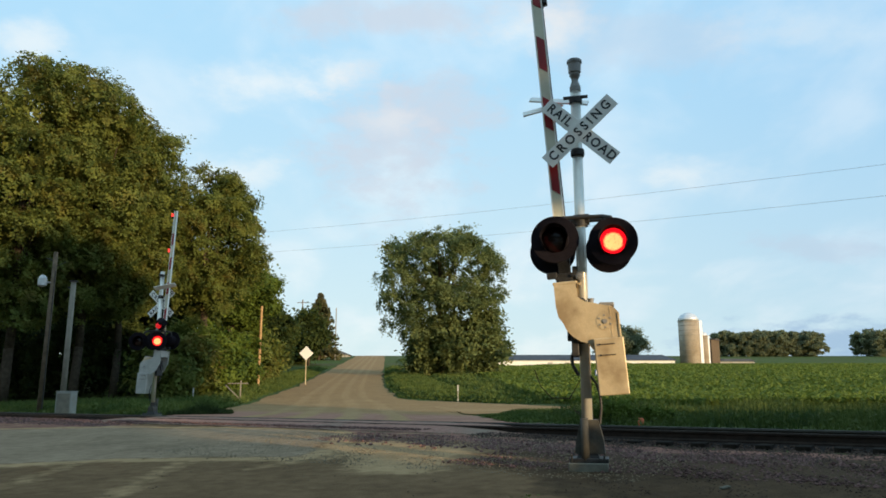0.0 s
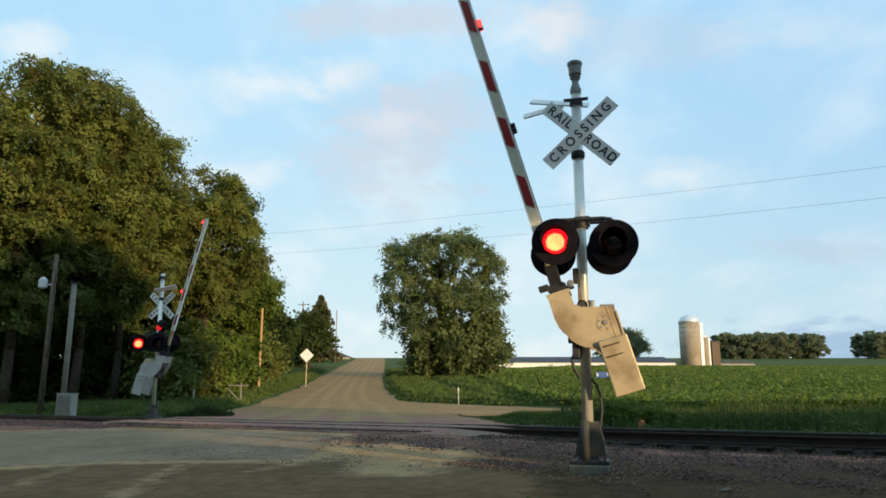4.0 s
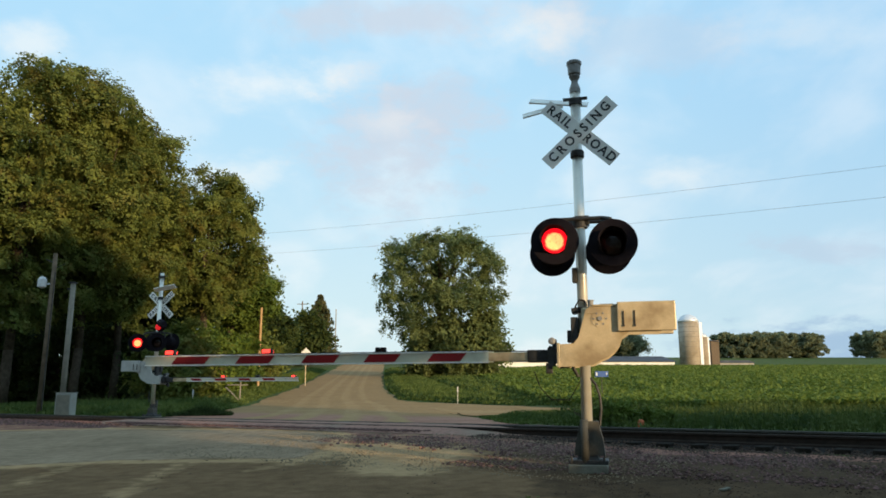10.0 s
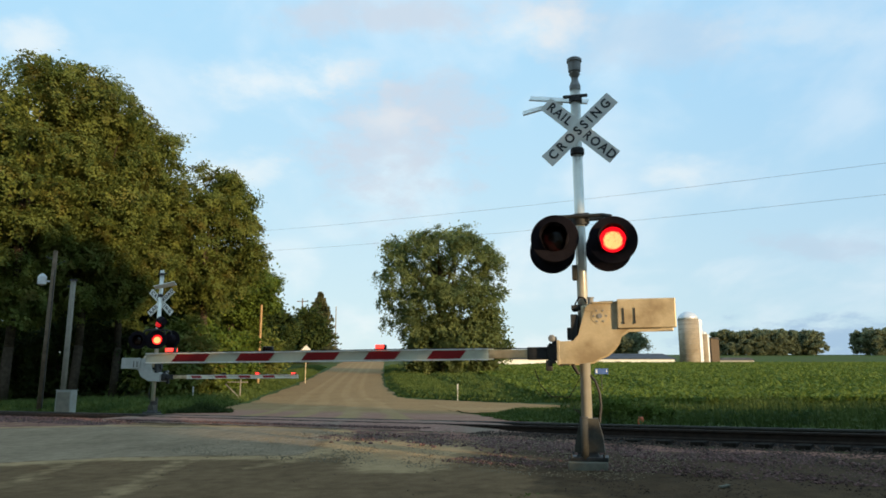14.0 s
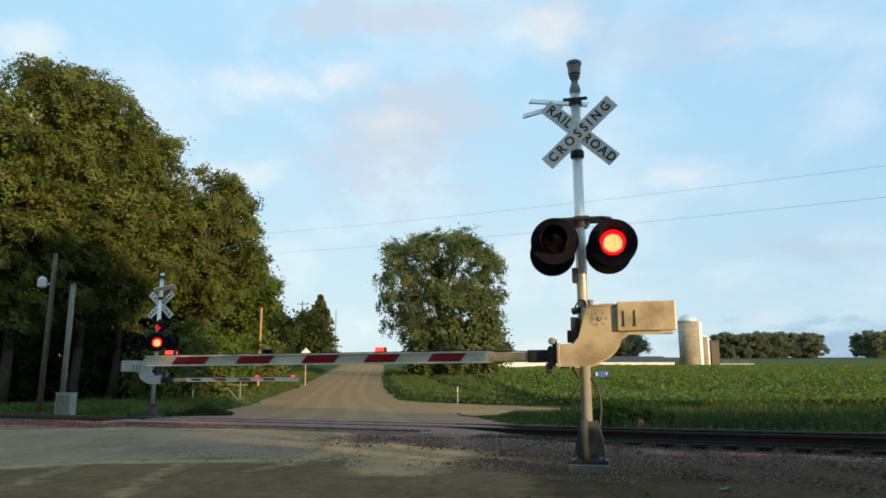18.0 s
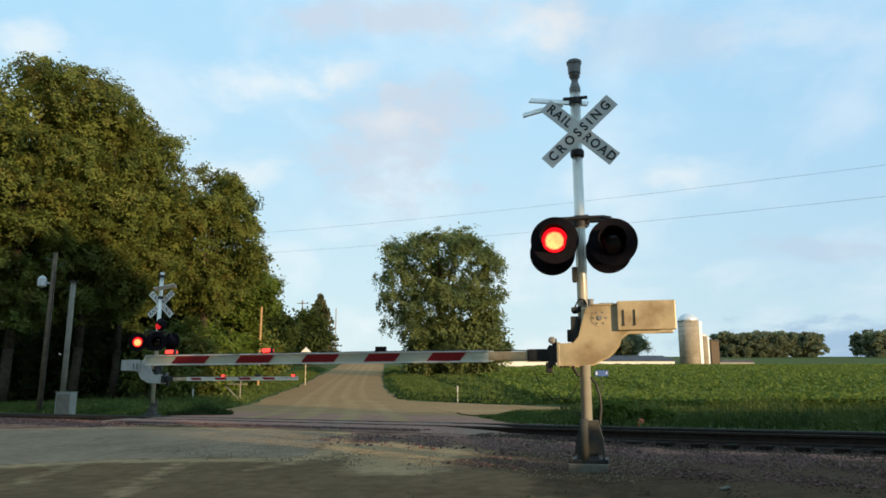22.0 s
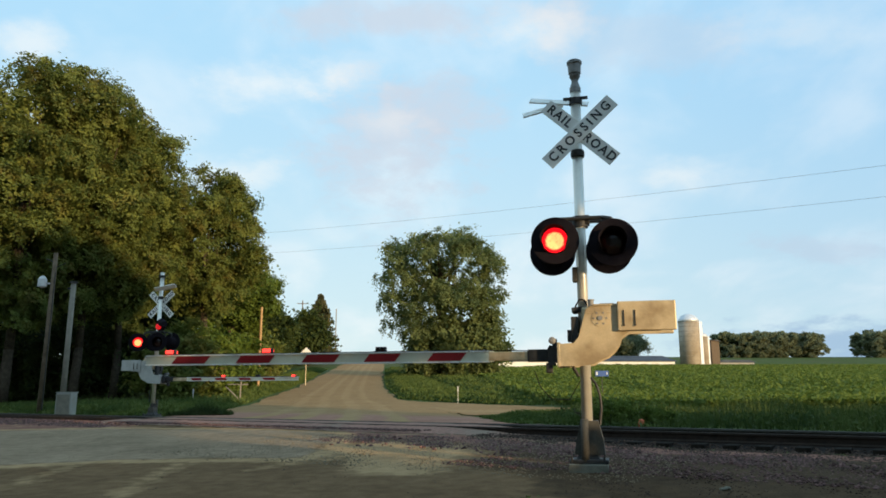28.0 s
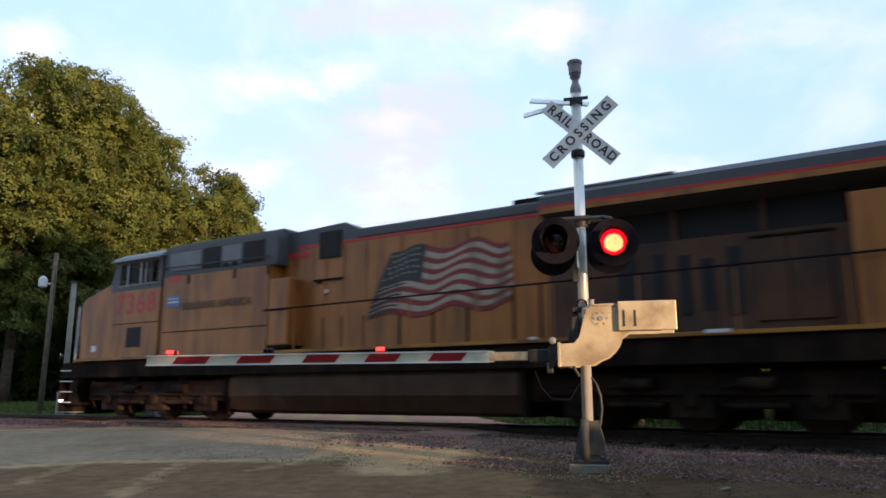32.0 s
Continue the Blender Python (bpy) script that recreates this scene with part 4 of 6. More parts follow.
LOCO_BLACK = surf("grimy_underframe", (.006, .0045, .0035), (.018, .0125, .009), 3, .9, bump=.2, third=(.03, .019, .012), third_scale=1.2)
LOCO_GRIME = surf("dusty_truck_iron", (.014, .009, .007), (.040, .024, .018), 3, .9, bump=.2, third=(.060, .033, .024), third_scale=1.6)
GLASS = bpy.data.materials.new("cab_pane")
GLASS.use_nodes = True
pane = GLASS.node_tree.nodes["Principled BSDF"]
pane.inputs["Base Color"].default_value = (.80, .86, .86, 1)
pane.inputs["Transmission Weight"].default_value, pane.inputs["Roughness"].default_value, pane.inputs["IOR"].default_value = 1.0, .02, 1.1
# grime, with the sunlit brown on the tank put into the colour too
LOCO_TANK = surf("grimy_sunlit_tank", (.040, .027, .019), (.078, .053, .038), 2, .9, bump=.1, third=(.085, .053, .034), third_scale=.45)
LOCO_RED = surf("red_line", (.42, .020, .018), (.52, .028, .024), 4, .5, bump=.02)
FLAG_RED = surf("flag_red", (.19, .014, .016), (.26, .026, .024), 4, .55, bump=.02, third=(.14, .03, .02), third_scale=2.5, streak=.3)
FLAG_WHITE = surf("flag_white", (.30, .25, .18), (.40, .335, .25), 4, .55, bump=.02, third=(.17, .12, .07), third_scale=2.5, streak=.3)
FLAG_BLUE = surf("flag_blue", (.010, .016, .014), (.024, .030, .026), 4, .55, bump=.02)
LOGO_BLUE = surf("logo_blue", (.06, .14, .30), (.08, .18, .36), 6, .5, bump=.02)
FAINT = surf("faded_lettering", (.085, .045, .018), (.12, .062, .025), 6, .6, bump=.02)
CAB_GLASS = surf("cab_glass", (.006, .007, .008), (.014, .016, .018), 3, .35, bump=.0)
PANEL_GREY = surf("panel_grey", (.13, .138, .144), (.18, .19, .197), 3, .6, bump=.05)
GRILLE = surf("dark_grille", (.008, .008, .009), (.02, .02, .02), 30, .7, bump=.5)
WHITE_PAINT = surf("white_paint", (.55, .56, .56), (.68, .69, .69), 5, .5, bump=.05)
HEADLIGHT = glow("ditch_light", (1.0, .93, .82), 6.0)
SPEED = 13.36


def loco_pose(t):
    lead = float(np.interp(t, [0, 28, 30, 30.5, 31, 31.5, 32], [.8, .8, .8, .56, .04, .10, .13]))
    p = on_track(18.832 - (32.0 - t) * SPEED + lead, RAIL_D, RAIL_Z)
    return pose(p.x, p.y, p.z, 0, 0, turn)


SIDE_TEXT = Matrix(((-1, 0, 0, 0), (0, 0, 1, 0), (0, 1, 0, 0), (0, 0, 0, 1)))


def locomotive():
    L = thing("locomotive", loco_pose(0), "orange-yellow diesel locomotive with grey roof and painted flag", "locomotive")

    def P(name, mat, boxes, parent=L, label="", bevel=.015):
        bm = B()
        for b in boxes:
            box(bm, *b, bevel=bevel)
        return part(name, bm, mat, parent, label)
    P("underframe", LOCO_BLACK, [(-20.4, -1.45, 1.12, 2.30, 1.45, 1.56)], label="grimy black underframe")
    for y in (1, -1):
        P("sill_stripe", LOCO_STRIPE, [(-20.4, 1.44 * y, 1.585, 1.64, 1.51 * y, 1.655)], label="bright yellow sill stripe", bevel=.006)
    P("walkway", LOCO_BLACK, [(-20.4, -1.44, 1.56, -5.9, 1.44, 1.62)])
    # nose and cab
    bm = B()
    plate(bm, [(1.60, 1.62), (1.60, 1.9), (1.70, 2.6), (1.66, 3.25), (1.58, 3.38), (1.42, 3.45), (.22, 3.80), (.22, 1.62)], -1.42, 1.42)
    bmesh.ops.bevel(bm, geom=[e for e in bm.edges if abs(e.verts[0].co.y - e.verts[1].co.y) < .01], offset=.05, segments=2, affect="EDGES")
    nose = part("nose", bm, LOCO_YELLOW, L, "sloped orange-yellow nose")
    # skylight on the nose front is put into this door's white
    P("nose_front", WHITE_PAINT, [(1.70, -.45, 1.7, 1.76, .45, 3.2)], nose, "nose door, skylight painted pale", .02)
    for z in (1.75, 2.05, 2.35, 2.65, 2.95):
        P("grab_iron", WHITE_PAINT, [(1.69, .7, z, 1.86, 1.2, z + .035)], nose, "white grab iron", .004)
    P("nose_rail", WHITE_PAINT, [(1.80, 1.36, 1.6, 1.84, 1.40, 3.2)], nose, "white upright rail", .004)
    bm = B()
    tube(bm, [(1.5, 1.25, 3.42), (1.4, 1.25, 3.58), (.6, 1.25, 3.80), (.25, 1.25, 3.86)], .018)
    box(bm, 1.0, .9, 3.55, 1.25, 1.3, 3.68, .01)
    part("nose_top_rail", bm, DARK_IRON, nose)
    P("cab", LOCO_YELLOW, [(-1.96, -1.46, 1.62, .24, 1.46, 3.50)], label="orange-yellow cab side")
    bm = B()
    for sy in (1, -1):
        y0, y1 = sorted((1.40 * sy, 1.46 * sy))
        plate(bm, [(.24, 3.50), (.24, 3.66), (-1.96, 3.66), (-1.96, 3.50)], y0, y1)
        plate(bm, [(.08, 4.26), (.06, 4.39), (-1.96, 4.39), (-1.96, 4.26)], y0, y1)
        plate(bm, [(.24, 3.66), (.24, 3.79), (.08, 4.26), (-.16, 4.26), (-.16, 3.66)], y0, y1)
        for xa, xb in ((-.46, -.50), (-1.06, -1.10), (-1.42, -1.50), (-1.82, -1.96)):
            box(bm, xb, y0, 3.66, xa, y1, 4.26)
        if sy < 0:
            box(bm, -.50, y0 + .01, 3.66, -.10, y1 - .01, 4.26)
            box(bm, -1.90, y0 + .01, 3.66, -1.10, y1 - .01, 4.26)
    box(bm, -1.96, -1.40, 3.50, -1.90, 1.40, 4.39)
    box(bm, -1.90, -1.40, 3.50, .20, 1.40, 3.54)
    box(bm, -1.90, -1.40, 4.30, .06, 1.40, 4.38)
    cu = part("cab_top", bm, LOCO_GREY, L, "grey upper cab with window openings")
    bm = B()
    prof = [(-1.50, 4.37), (-1.47, 4.45), (-1.1, 4.62), (-.5, 4.70), (.5, 4.70), (1.1, 4.62), (1.47, 4.45), (1.50, 4.37)]
    a = [bm.verts.new((.20, y, z)) for y, z in prof]
    b = [bm.verts.new((-2.0, y, z)) for y, z in prof]
    bm.faces.new(a)
    bm.faces.new(b[::-1])
    for i in range(len(a)):
        bm.faces.new((a[i], b[i], b[(i + 1) % len(a)], a[(i + 1) % len(a)]))
    bmesh.ops.recalc_face_normals(bm, faces=bm.faces[:])
    part("cab_roof", bm, LOCO_ROOF, L, "light grey curved cab roof")
    P("roof_equipment", LOCO_GREY, [(-.9, -.5, 4.68, -.1, .5, 4.82), (-1.9, -.4, 4.68, -1.2, .4, 4.86)], label="low boxes on the cab roof")
    for y in (1, -1):
        s = y
        for x0, x1 in ((-.16, -.46), (-.50, -1.06), (-1.10, -1.42), (-1.50, -1.82)):
            w = P("cab_window", GLASS, [(x0, 1.425 * s, 3.66, x1, 1.433 * s, 4.26)], label="clear cab side window", bevel=0)
            for q0, q1 in ((3.62, 3.66), (4.26, 4.29)):
                P("window_frame", LOCO_ROOF, [(x0 + .03, 1.463 * s, q0, x1 - .03, 1.482 * s, q1)], w, bevel=.003)
        P("window_visor", LOCO_ROOF, [(.05, 1.46 * s, 4.30, -1.9, 1.66 * s, 4.335)], label="grey awning over the cab windows", bevel=.008)
    for q in ((-.485, 1.462, 3.66, -.52, 1.488, 4.26), (-1.07, 1.462, 3.66, -1.10, 1.488, 4.26), (-1.28, 1.472, 3.64, -1.31, 1.480, 4.26)):
        P("window_post", WHITE_PAINT, [q], cu, bevel=.002)
    P("windshield", CAB_GLASS, [(.10, -1.3, 3.86, .20, 1.3, 4.3)], cu)
    num = mesh_part("road_number", lettering("7368", .78, 1.16), LOCO_RED, L, "red road number")
    num.matrix_local = Matrix.Translation((-.92, 1.466, 3.09)) @ SIDE_TEXT @ Matrix.Diagonal((1.0, 1, 1, 1))
    P("cab_seam", LOCO_BLACK, [(.1, 1.455, 2.565, -1.96, 1.468, 2.585)], bevel=.002)
    P("cab_vent", GRILLE, [(-.63, 1.455, 1.92, -1.24, 1.472, 2.46)], label="dark square vent", bevel=.002)
    P("badge_plate", WHITE_PAINT, [(1.0, 1.425, 1.85, .78, 1.432, 2.02)], nose, bevel=.002)
    lg = P("emblem", LOGO_BLUE, [(-2.24, 1.43, 2.92, -2.74, 1.438, 3.22)], label="small blue emblem plate", bevel=.002)
    P("emblem_bar", WHITE_PAINT, [(-2.28, 1.438, 3.03, -2.70, 1.441, 3.07), (-2.28, 1.438, 3.13, -2.70, 1.441, 3.15)], lg, bevel=.0005)
    sl = mesh_part("slogan", lettering("BUILDING AMERICA", .27, 1.06), FAINT, L, "faded brown lettering")
    sl.matrix_local = Matrix.Translation((-4.12, 1.437, 2.90)) @ SIDE_TEXT
    # equipment cabin behind the cab
    P("equipment_cabin", LOCO_YELLOW, [(-6.0, -1.42, 1.62, -1.97, 1.42, 3.74)], label="orange-yellow equipment cabin")
    ec = P("cabin_top", LOCO_GREY, [(-6.18, -1.40, 3.74, -1.98, 1.40, 4.56)], label="dark grey cabin top with grilles")
    P("cabin_roof", LOCO_GREY, [(-6.2, -1.2, 4.56, -2.0, 1.2, 4.66)], ec)
    for x0, x1 in ((-3.52, -4.18), (-5.02, -5.75)):
        P("grille", GRILLE, [(x0, 1.395, 3.86, x1, 1.418, 4.40)], ec, "black grille", .003)
    for x0, x1 in ((-2.2, -3.45), (-4.25, -4.95)):
        P("panel", PANEL_GREY, [(x0, 1.395, 3.88, x1, 1.416, 4.38)], ec, bevel=.006)
    for x0, x1 in ((-4.30, -4.52), (-4.62, -4.84)):
        P("slot", GRILLE, [(x0, 1.41, 3.84, x1, 1.424, 3.94)], ec, bevel=.002)
    bm = B()
    tube(bm, [(-2.1, 1.52, 3.98), (-6.05, 1.52, 3.92)], .018)
    for x in (-2.2, -3.4, -4.2, -5.0, -5.9):
        rod(bm, (x, 1.40, 3.95), (x, 1.53, 3.95), .014, .014, 6)
    part("cabin_handrail", bm, DARK_IRON, L)
    for x in (-3.0, -4.72, -5.9):
        P("drip", LOCO_BLACK, [(x, 1.42, 3.50, x - .06, 1.436, 3.74)], bevel=.002)
    P("cabin_seam", LOCO_BLACK, [(-2.1, 1.415, 2.255, -5.95, 1.432, 2.275), (-5.96, 1.415, 1.7, -5.98, 1.43, 3.7), (-1.985, 1.41, 1.7, -2.0, 1.432, 3.7)], bevel=.001)
    P("red_corner", LOCO_RED, [(-2.25, 1.415, 3.60, -2.75, 1.426, 3.76)], bevel=.001)
    P("locker", LOCO_YELLOW, [(-6.02, .98, 1.78, -6.66, 1.46, 3.37)], label="tall yellow side locker", bevel=.03)
    P("locker_foot", LOCO_BLACK, [(-6.02, .98, 1.70, -6.70, 1.45, 1.78)])
    # long hood
    HY = 1.0
    hood = P("long_hood", LOCO_YELLOW, [(-13.1, -HY, 1.62, -6.0, HY, 4.14)], label="orange-yellow engine hood")
    P("hood_roof", LOCO_GREY, [(-13.1, -HY - .004, 4.19, -8.3, HY + .004, 4.44)], label="dark grey hood roof", bevel=.05)
    bm = B()
    plate(bm, [(-6.18, 4.06), (-6.18, 4.55), (-7.95, 4.63), (-8.35, 4.44), (-8.35, 4.19), (-7.0, 4.19), (-6.75, 4.06)], -HY - .006, HY + .006)
    part("blower_top", bm, LOCO_GREY, L, "raised dark grey blower housing")
    P("red_line", LOCO_RED, [(-13.1, -HY - .008, 4.135, -7.0, HY + .008, 4.195), (-6.5, HY, 3.99, -6.05, HY + .008, 4.06)], label="thin red line under the grey roof", bevel=.002)
    bm = B()
    plate(bm, [(-6.25, 3.90), (-6.25, 3.98), (-6.70, 3.98), (-6.46, 4.20), (-7.05, 4.20), (-7.05, 4.12), (-6.72, 4.12), (-6.96, 3.90)], HY + .002, HY + .01)
    part("red_zigzag", bm, LOCO_RED, L, "red stepped line")
    P("blower_vent", GRILLE, [(-7.20, HY, 3.82, -7.86, HY + .05, 4.46)], label="dark square blower vent", bevel=.01)
    P("hood_ledge", LOCO_BLACK, [(-7.05, HY, 3.28, -7.95, HY + .06, 3.32), (-7.15, HY, 3.22, -7.3, HY + .05, 3.27)], bevel=.004)
    for x in (-7.35, -7.9, -8.55, -9.53, -10.4, -11.24, -12.31, -12.9):
        P("hood_seam", LOCO_BLACK, [(x, HY, 1.66, x - (.05 if x < -9 else .025), HY + .012, 2.75 if x < -9 else 2.4)], bevel=.002)
        P("door_post", LOCO_YELLOW, [(x + .03, HY, 2.78, x - .07, HY + .02, 4.1)], bevel=.004)
    P("hood_lamp", WHITE_PAINT, [(-7.42, HY, 2.98, -7.50, HY + .06, 3.06)], bevel=.01)
    P("stack", LOCO_BLACK, [(-10.15, -.35, 4.44, -10.75, .35, 4.56), (-10.25, -.3, 4.56, -10.35, .3, 4.62), (-10.6, -.3, 4.56, -10.7, .3, 4.62), (-11.3, -.6, 4.44, -12.2, .6, 4.54), (-12.2, -.7, 4.44, -13.0, .7, 4.62)], label="exhaust stack and roof boxes")
    # painted flag, waving
    x0, x1, zt, zb = -8.67, -12.3, 3.86, 2.36

    def wave(a, v):
        x = x0 + (x1 - x0) * (a + v * .17 * (1 - a)) + .05 * math.sin(a * 9 + v * 5)
        z = zb + (zt - zb) * v + (.06 + .05 * a) * math.sin(a * 14.0 - .6 - v * 1.6) - .05 + .12 * a * (1 - v) - .05 * a * v
        return x, z
    for k in range(13):
        bm = B()
        v0, v1 = 1 - k / 13, 1 - (k + 1) / 13
        n = 30
        start = .32 if k < 7 else 0
        up = [wave(start + (1 - start) * i / n, v0) for i in range(n + 1)]
        dn = [wave(start + (1 - start) * i / n, v1) for i in range(n + 1)]
        a = [bm.verts.new((x, HY + .021, z)) for x, z in up]
        b = [bm.verts.new((x, HY + .021, z)) for x, z in dn]
        for i in range(n):
            bm.faces.new((a[i], a[i + 1], b[i + 1], b[i]))
        part("flag_stripe", bm, FLAG_RED if k % 2 == 0 else FLAG_WHITE, hood, "painted flag stripe")
    bm = B()
    n = 14
    up, dn = [wave(.34 * i / n, 1.0) for i in range(n + 1)], [wave(.34 * i / n, 6 / 13) for i in range(n + 1)]
    a = [bm.verts.new((x, HY + .024, z)) for x, z in up]
    b = [bm.verts.new((x, HY + .024, z)) for x, z in dn]
    for i in range(n):
        bm.faces.new((a[i], a[i + 1], b[i + 1], b[i]))
    part("flag_canton", bm, FLAG_BLUE, hood, "dark blue flag canton")
    # dark strips paint the shade in the folds at the flag's hoist end
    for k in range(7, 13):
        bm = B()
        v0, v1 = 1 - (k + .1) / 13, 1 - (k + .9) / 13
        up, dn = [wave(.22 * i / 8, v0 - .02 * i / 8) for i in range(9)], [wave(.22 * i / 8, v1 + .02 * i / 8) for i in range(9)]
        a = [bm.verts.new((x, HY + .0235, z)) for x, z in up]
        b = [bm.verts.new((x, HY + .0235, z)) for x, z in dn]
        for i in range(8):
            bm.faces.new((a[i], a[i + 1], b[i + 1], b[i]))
        part("flag_fold", bm, FLAG_BLUE, hood, "shade of a flag fold, painted dark")
    bm = B()
    for r in range(5):
        for c in range(6):
            x, z = wave(.03 + .29 * (c + .5 * (r % 2)) / 6, 1 - (r + .7) / 11.5)
            lathe(bm, [(.028, 0), (.027, .002)], 5, Matrix.Translation((x, HY + .026, z)) @ pose(0, 0, 0, -90))
    part("flag_stars", bm, FLAG_WHITE, hood, "small pale stars")
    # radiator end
    P("radiator_hood", LOCO_SHADED, [(-18.35, -HY, 1.62, -13.1, HY, 3.34)], label="orange-yellow rear hood, shade in its colour")
    P("radiator_opening", GRILLE, [(-18.3, -HY + .05, 3.34, -13.1, HY - .05, 4.0)], label="dark radiator intake")
    bm = B()
    prof = [(-1.45, 4.03), (-1.45, 4.36), (-1.25, 4.50), (1.25, 4.50), (1.45, 4.36), (1.45, 4.03), (1.0, 3.90), (-1.0, 3.90)]
    a = [bm.verts.new((-13.15, y, z)) for y, z in prof]
    b = [bm.verts.new((-20.4, y, z)) for y, z in prof]
    bm.faces.new(a)
    bm.faces.new(b[::-1])
    for i in range(len(a)):
        bm.faces.new((a[i], b[i], b[(i + 1) % len(a)], a[(i + 1) % len(a)]))
    bmesh.ops.recalc_face_normals(bm, faces=bm.faces[:])
    wing = part("radiator_wing", bm, LOCO_GREY, L, "dark grey flared radiator roof")
    P("wing_stripe", LOCO_YELLOW, [(-20.4, 1.445, 4.03, -13.15, 1.456, 4.14)], wing, bevel=.001)
    P("wing_red_line", LOCO_RED, [(-20.4, 1.447, 4.14, -13.15, 1.459, 4.19)], wing, bevel=.001)
    P("wing_edge", LOCO_ROOF, [(-15.7, 1.2, 4.49, -13.0, 1.3, 4.53)], wing, bevel=.004)
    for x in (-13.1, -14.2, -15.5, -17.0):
        P("intake_post", LOCO_SHADED, [(x, HY - .03, 3.34, x - .10, HY + .02, 4.02)], bevel=.004)
    for x0, x1, z0, z1 in ((-14.5, -14.85, 2.1, 3.1), (-15.15, -15.35, 2.0, 3.1), (-15.60, -15.80, 2.0, 3.05), (-15.98, -16.20, 2.05, 2.95), (-16.42, -16.66, 1.95, 3.12)):
        P("louvre", GRILLE, [(x0, HY, z0, x1, HY + .02, z1)], label="tall dark louvre", bevel=.003)
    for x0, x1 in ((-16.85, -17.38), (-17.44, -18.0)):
        P("hood_door", LOCO_SHADED, [(x0, HY, 1.82, x1, HY + .035, 3.2)], bevel=.01)
    P("door_lintel", LOCO_BLACK, [(-16.8, HY, 3.22, -18.1, HY + .04, 3.26)], bevel=.002)
    P("rear_cabin", LOCO_YELLOW, [(-20.4, -1.40, 1.62, -18.36, 1.40, 3.72)], label="orange-yellow rear cabin")
    P("step_light", WHITE_PAINT, [(-16.1, 1.46, 1.62, -16.5, 1.53, 1.68)], bevel=.004)
    P("step_light", WHITE_PAINT, [(-12.9, 1.46, 1.64, -13.05, 1.53, 1.69)], bevel=.004)
    bm = B()
    tube(bm, [(-5.9, 1.48, 2.62), (-20.3, 1.48, 2.76)], .02)
    part("handrail", bm, BLACK, L, "long dark handrail")
    for k in range(9):
        x = -6.9 - k * 1.62
        bm = B()
        rod(bm, (x, 1.48, 1.62), (x, 1.48, 2.68), .016, .016, 6)
        part("handrail_post", bm, LOCO_YELLOW, L)
    # running gear
    bm = B()
    prof = [(-1.3, .95), (-1.3, 1.12), (1.3, 1.12), (1.38, 1.0), (1.38, .62), (1.15, .28), (.9, .2), (-.9, .2), (-1.15, .28), (-1.38, .62)]
    a = [bm.verts.new((-4.75, y, z)) for y, z in prof]
    b = [bm.verts.new((-12.6, y, z)) for y, z in prof]
    bm.faces.new(a)
    bm.faces.new(b[::-1])
    for i in range(len(a)):
        bm.faces.new((a[i], b[i], b[(i + 1) % len(a)], a[(i + 1) % len(a)]))
    bmesh.ops.recalc_face_normals(bm, faces=bm.faces[:])
    tank = part("fuel_tank", bm, LOCO_TANK, L, "grimy dark fuel tank")
    P("tank_end", LOCO_BLACK, [(-12.7, -1.36, .22, -12.6, 1.36, 1.12)], tank)
    P("tank_end", LOCO_BLACK, [(-4.75, -1.3, .3, -4.65, 1.3, 1.1)], tank)
    for c in (1.75, 15.75):
        # lighter iron in front, darker behind: light and shade put into the trucks' colours
        iron = LOCO_GRIME if c < 5 else LOCO_BLACK
        tr = P("truck_frame", iron, [(-c - 2.95, .98, .50, -c + 2.95, 1.22, 1.0), (-c - 2.95, -1.22, .50, -c + 2.95, -.98, 1.0)]
               + [(-c + q - .36, sy * 1.0, .24, -c + q + .36, sy * 1.24, .72) for q in (-1.95, 0, 1.95) for sy in (1, -1)], label="black three-axle truck")
        for q in (-1.95, 0, 1.95):
            P("traction_motor", LOCO_BLACK, [(-c + q - .85, -.6, .2, -c + q + .85, .6, 1.12)], tr, "dark traction motor")
        for q in (-1.95, 0, 1.95):
            for sy in (1, -1):
                bm = B()
                lathe(bm, [(.50, -.07), (.53, -.06), (.53, .05), (.57, .055), (.57, .075), (.2, .075)], 28, pose(-c + q, sy * .75, .53, 90))
                part("wheel", bm, RAIL_STEEL, tr, "steel wheel")
                bm = B()
                lathe(bm, [(.14, 0), (.14, .06), (.10, .08)], 14, pose(-c + q, sy * 1.24, .53, -90 * sy))
                part("axle_box", bm, iron, tr)
        for q in (-.98, .98):
            bm = B()
            rod(bm, (-c + q, 1.12, .62), (-c + q, 1.12, 1.12), .13, .13, 14)
            rod(bm, (-c + q - .5, 1.25, .45), (-c + q + .5, 1.25, .45), .05, .05, 10)
            part("spring", bm, iron, tr)
            for sy in (1, -1):
                bm = B()
                rod(bm, (-c + q - .32, 1.30 * sy, .80), (-c + q + .18, 1.30 * sy, .80), .11, .11, 14)
                rod(bm, (-c + q + .18, 1.30 * sy, .80), (-c + q + .46, 1.30 * sy, .74), .025, .025, 8)
                part("brake_cylinder", bm, iron, tr, "dusty brake cylinder")
        for sy in (1, -1):
            P("equaliser_bar", iron, [(-c - 2.7, 1.24 * sy, .62, -c + 2.7, 1.29 * sy, .70)], tr, bevel=.01)
            for q in (-2.75, -1.15, 1.15, 2.75):
                bm = B()
                tube(bm, [(-c + q, 1.27 * sy, 1.1), (-c + q + .03, 1.27 * sy, .6), (-c + q + .12, 1.0 * sy, .16)], .022, 6)
                part("sand_pipe", bm, iron, tr)
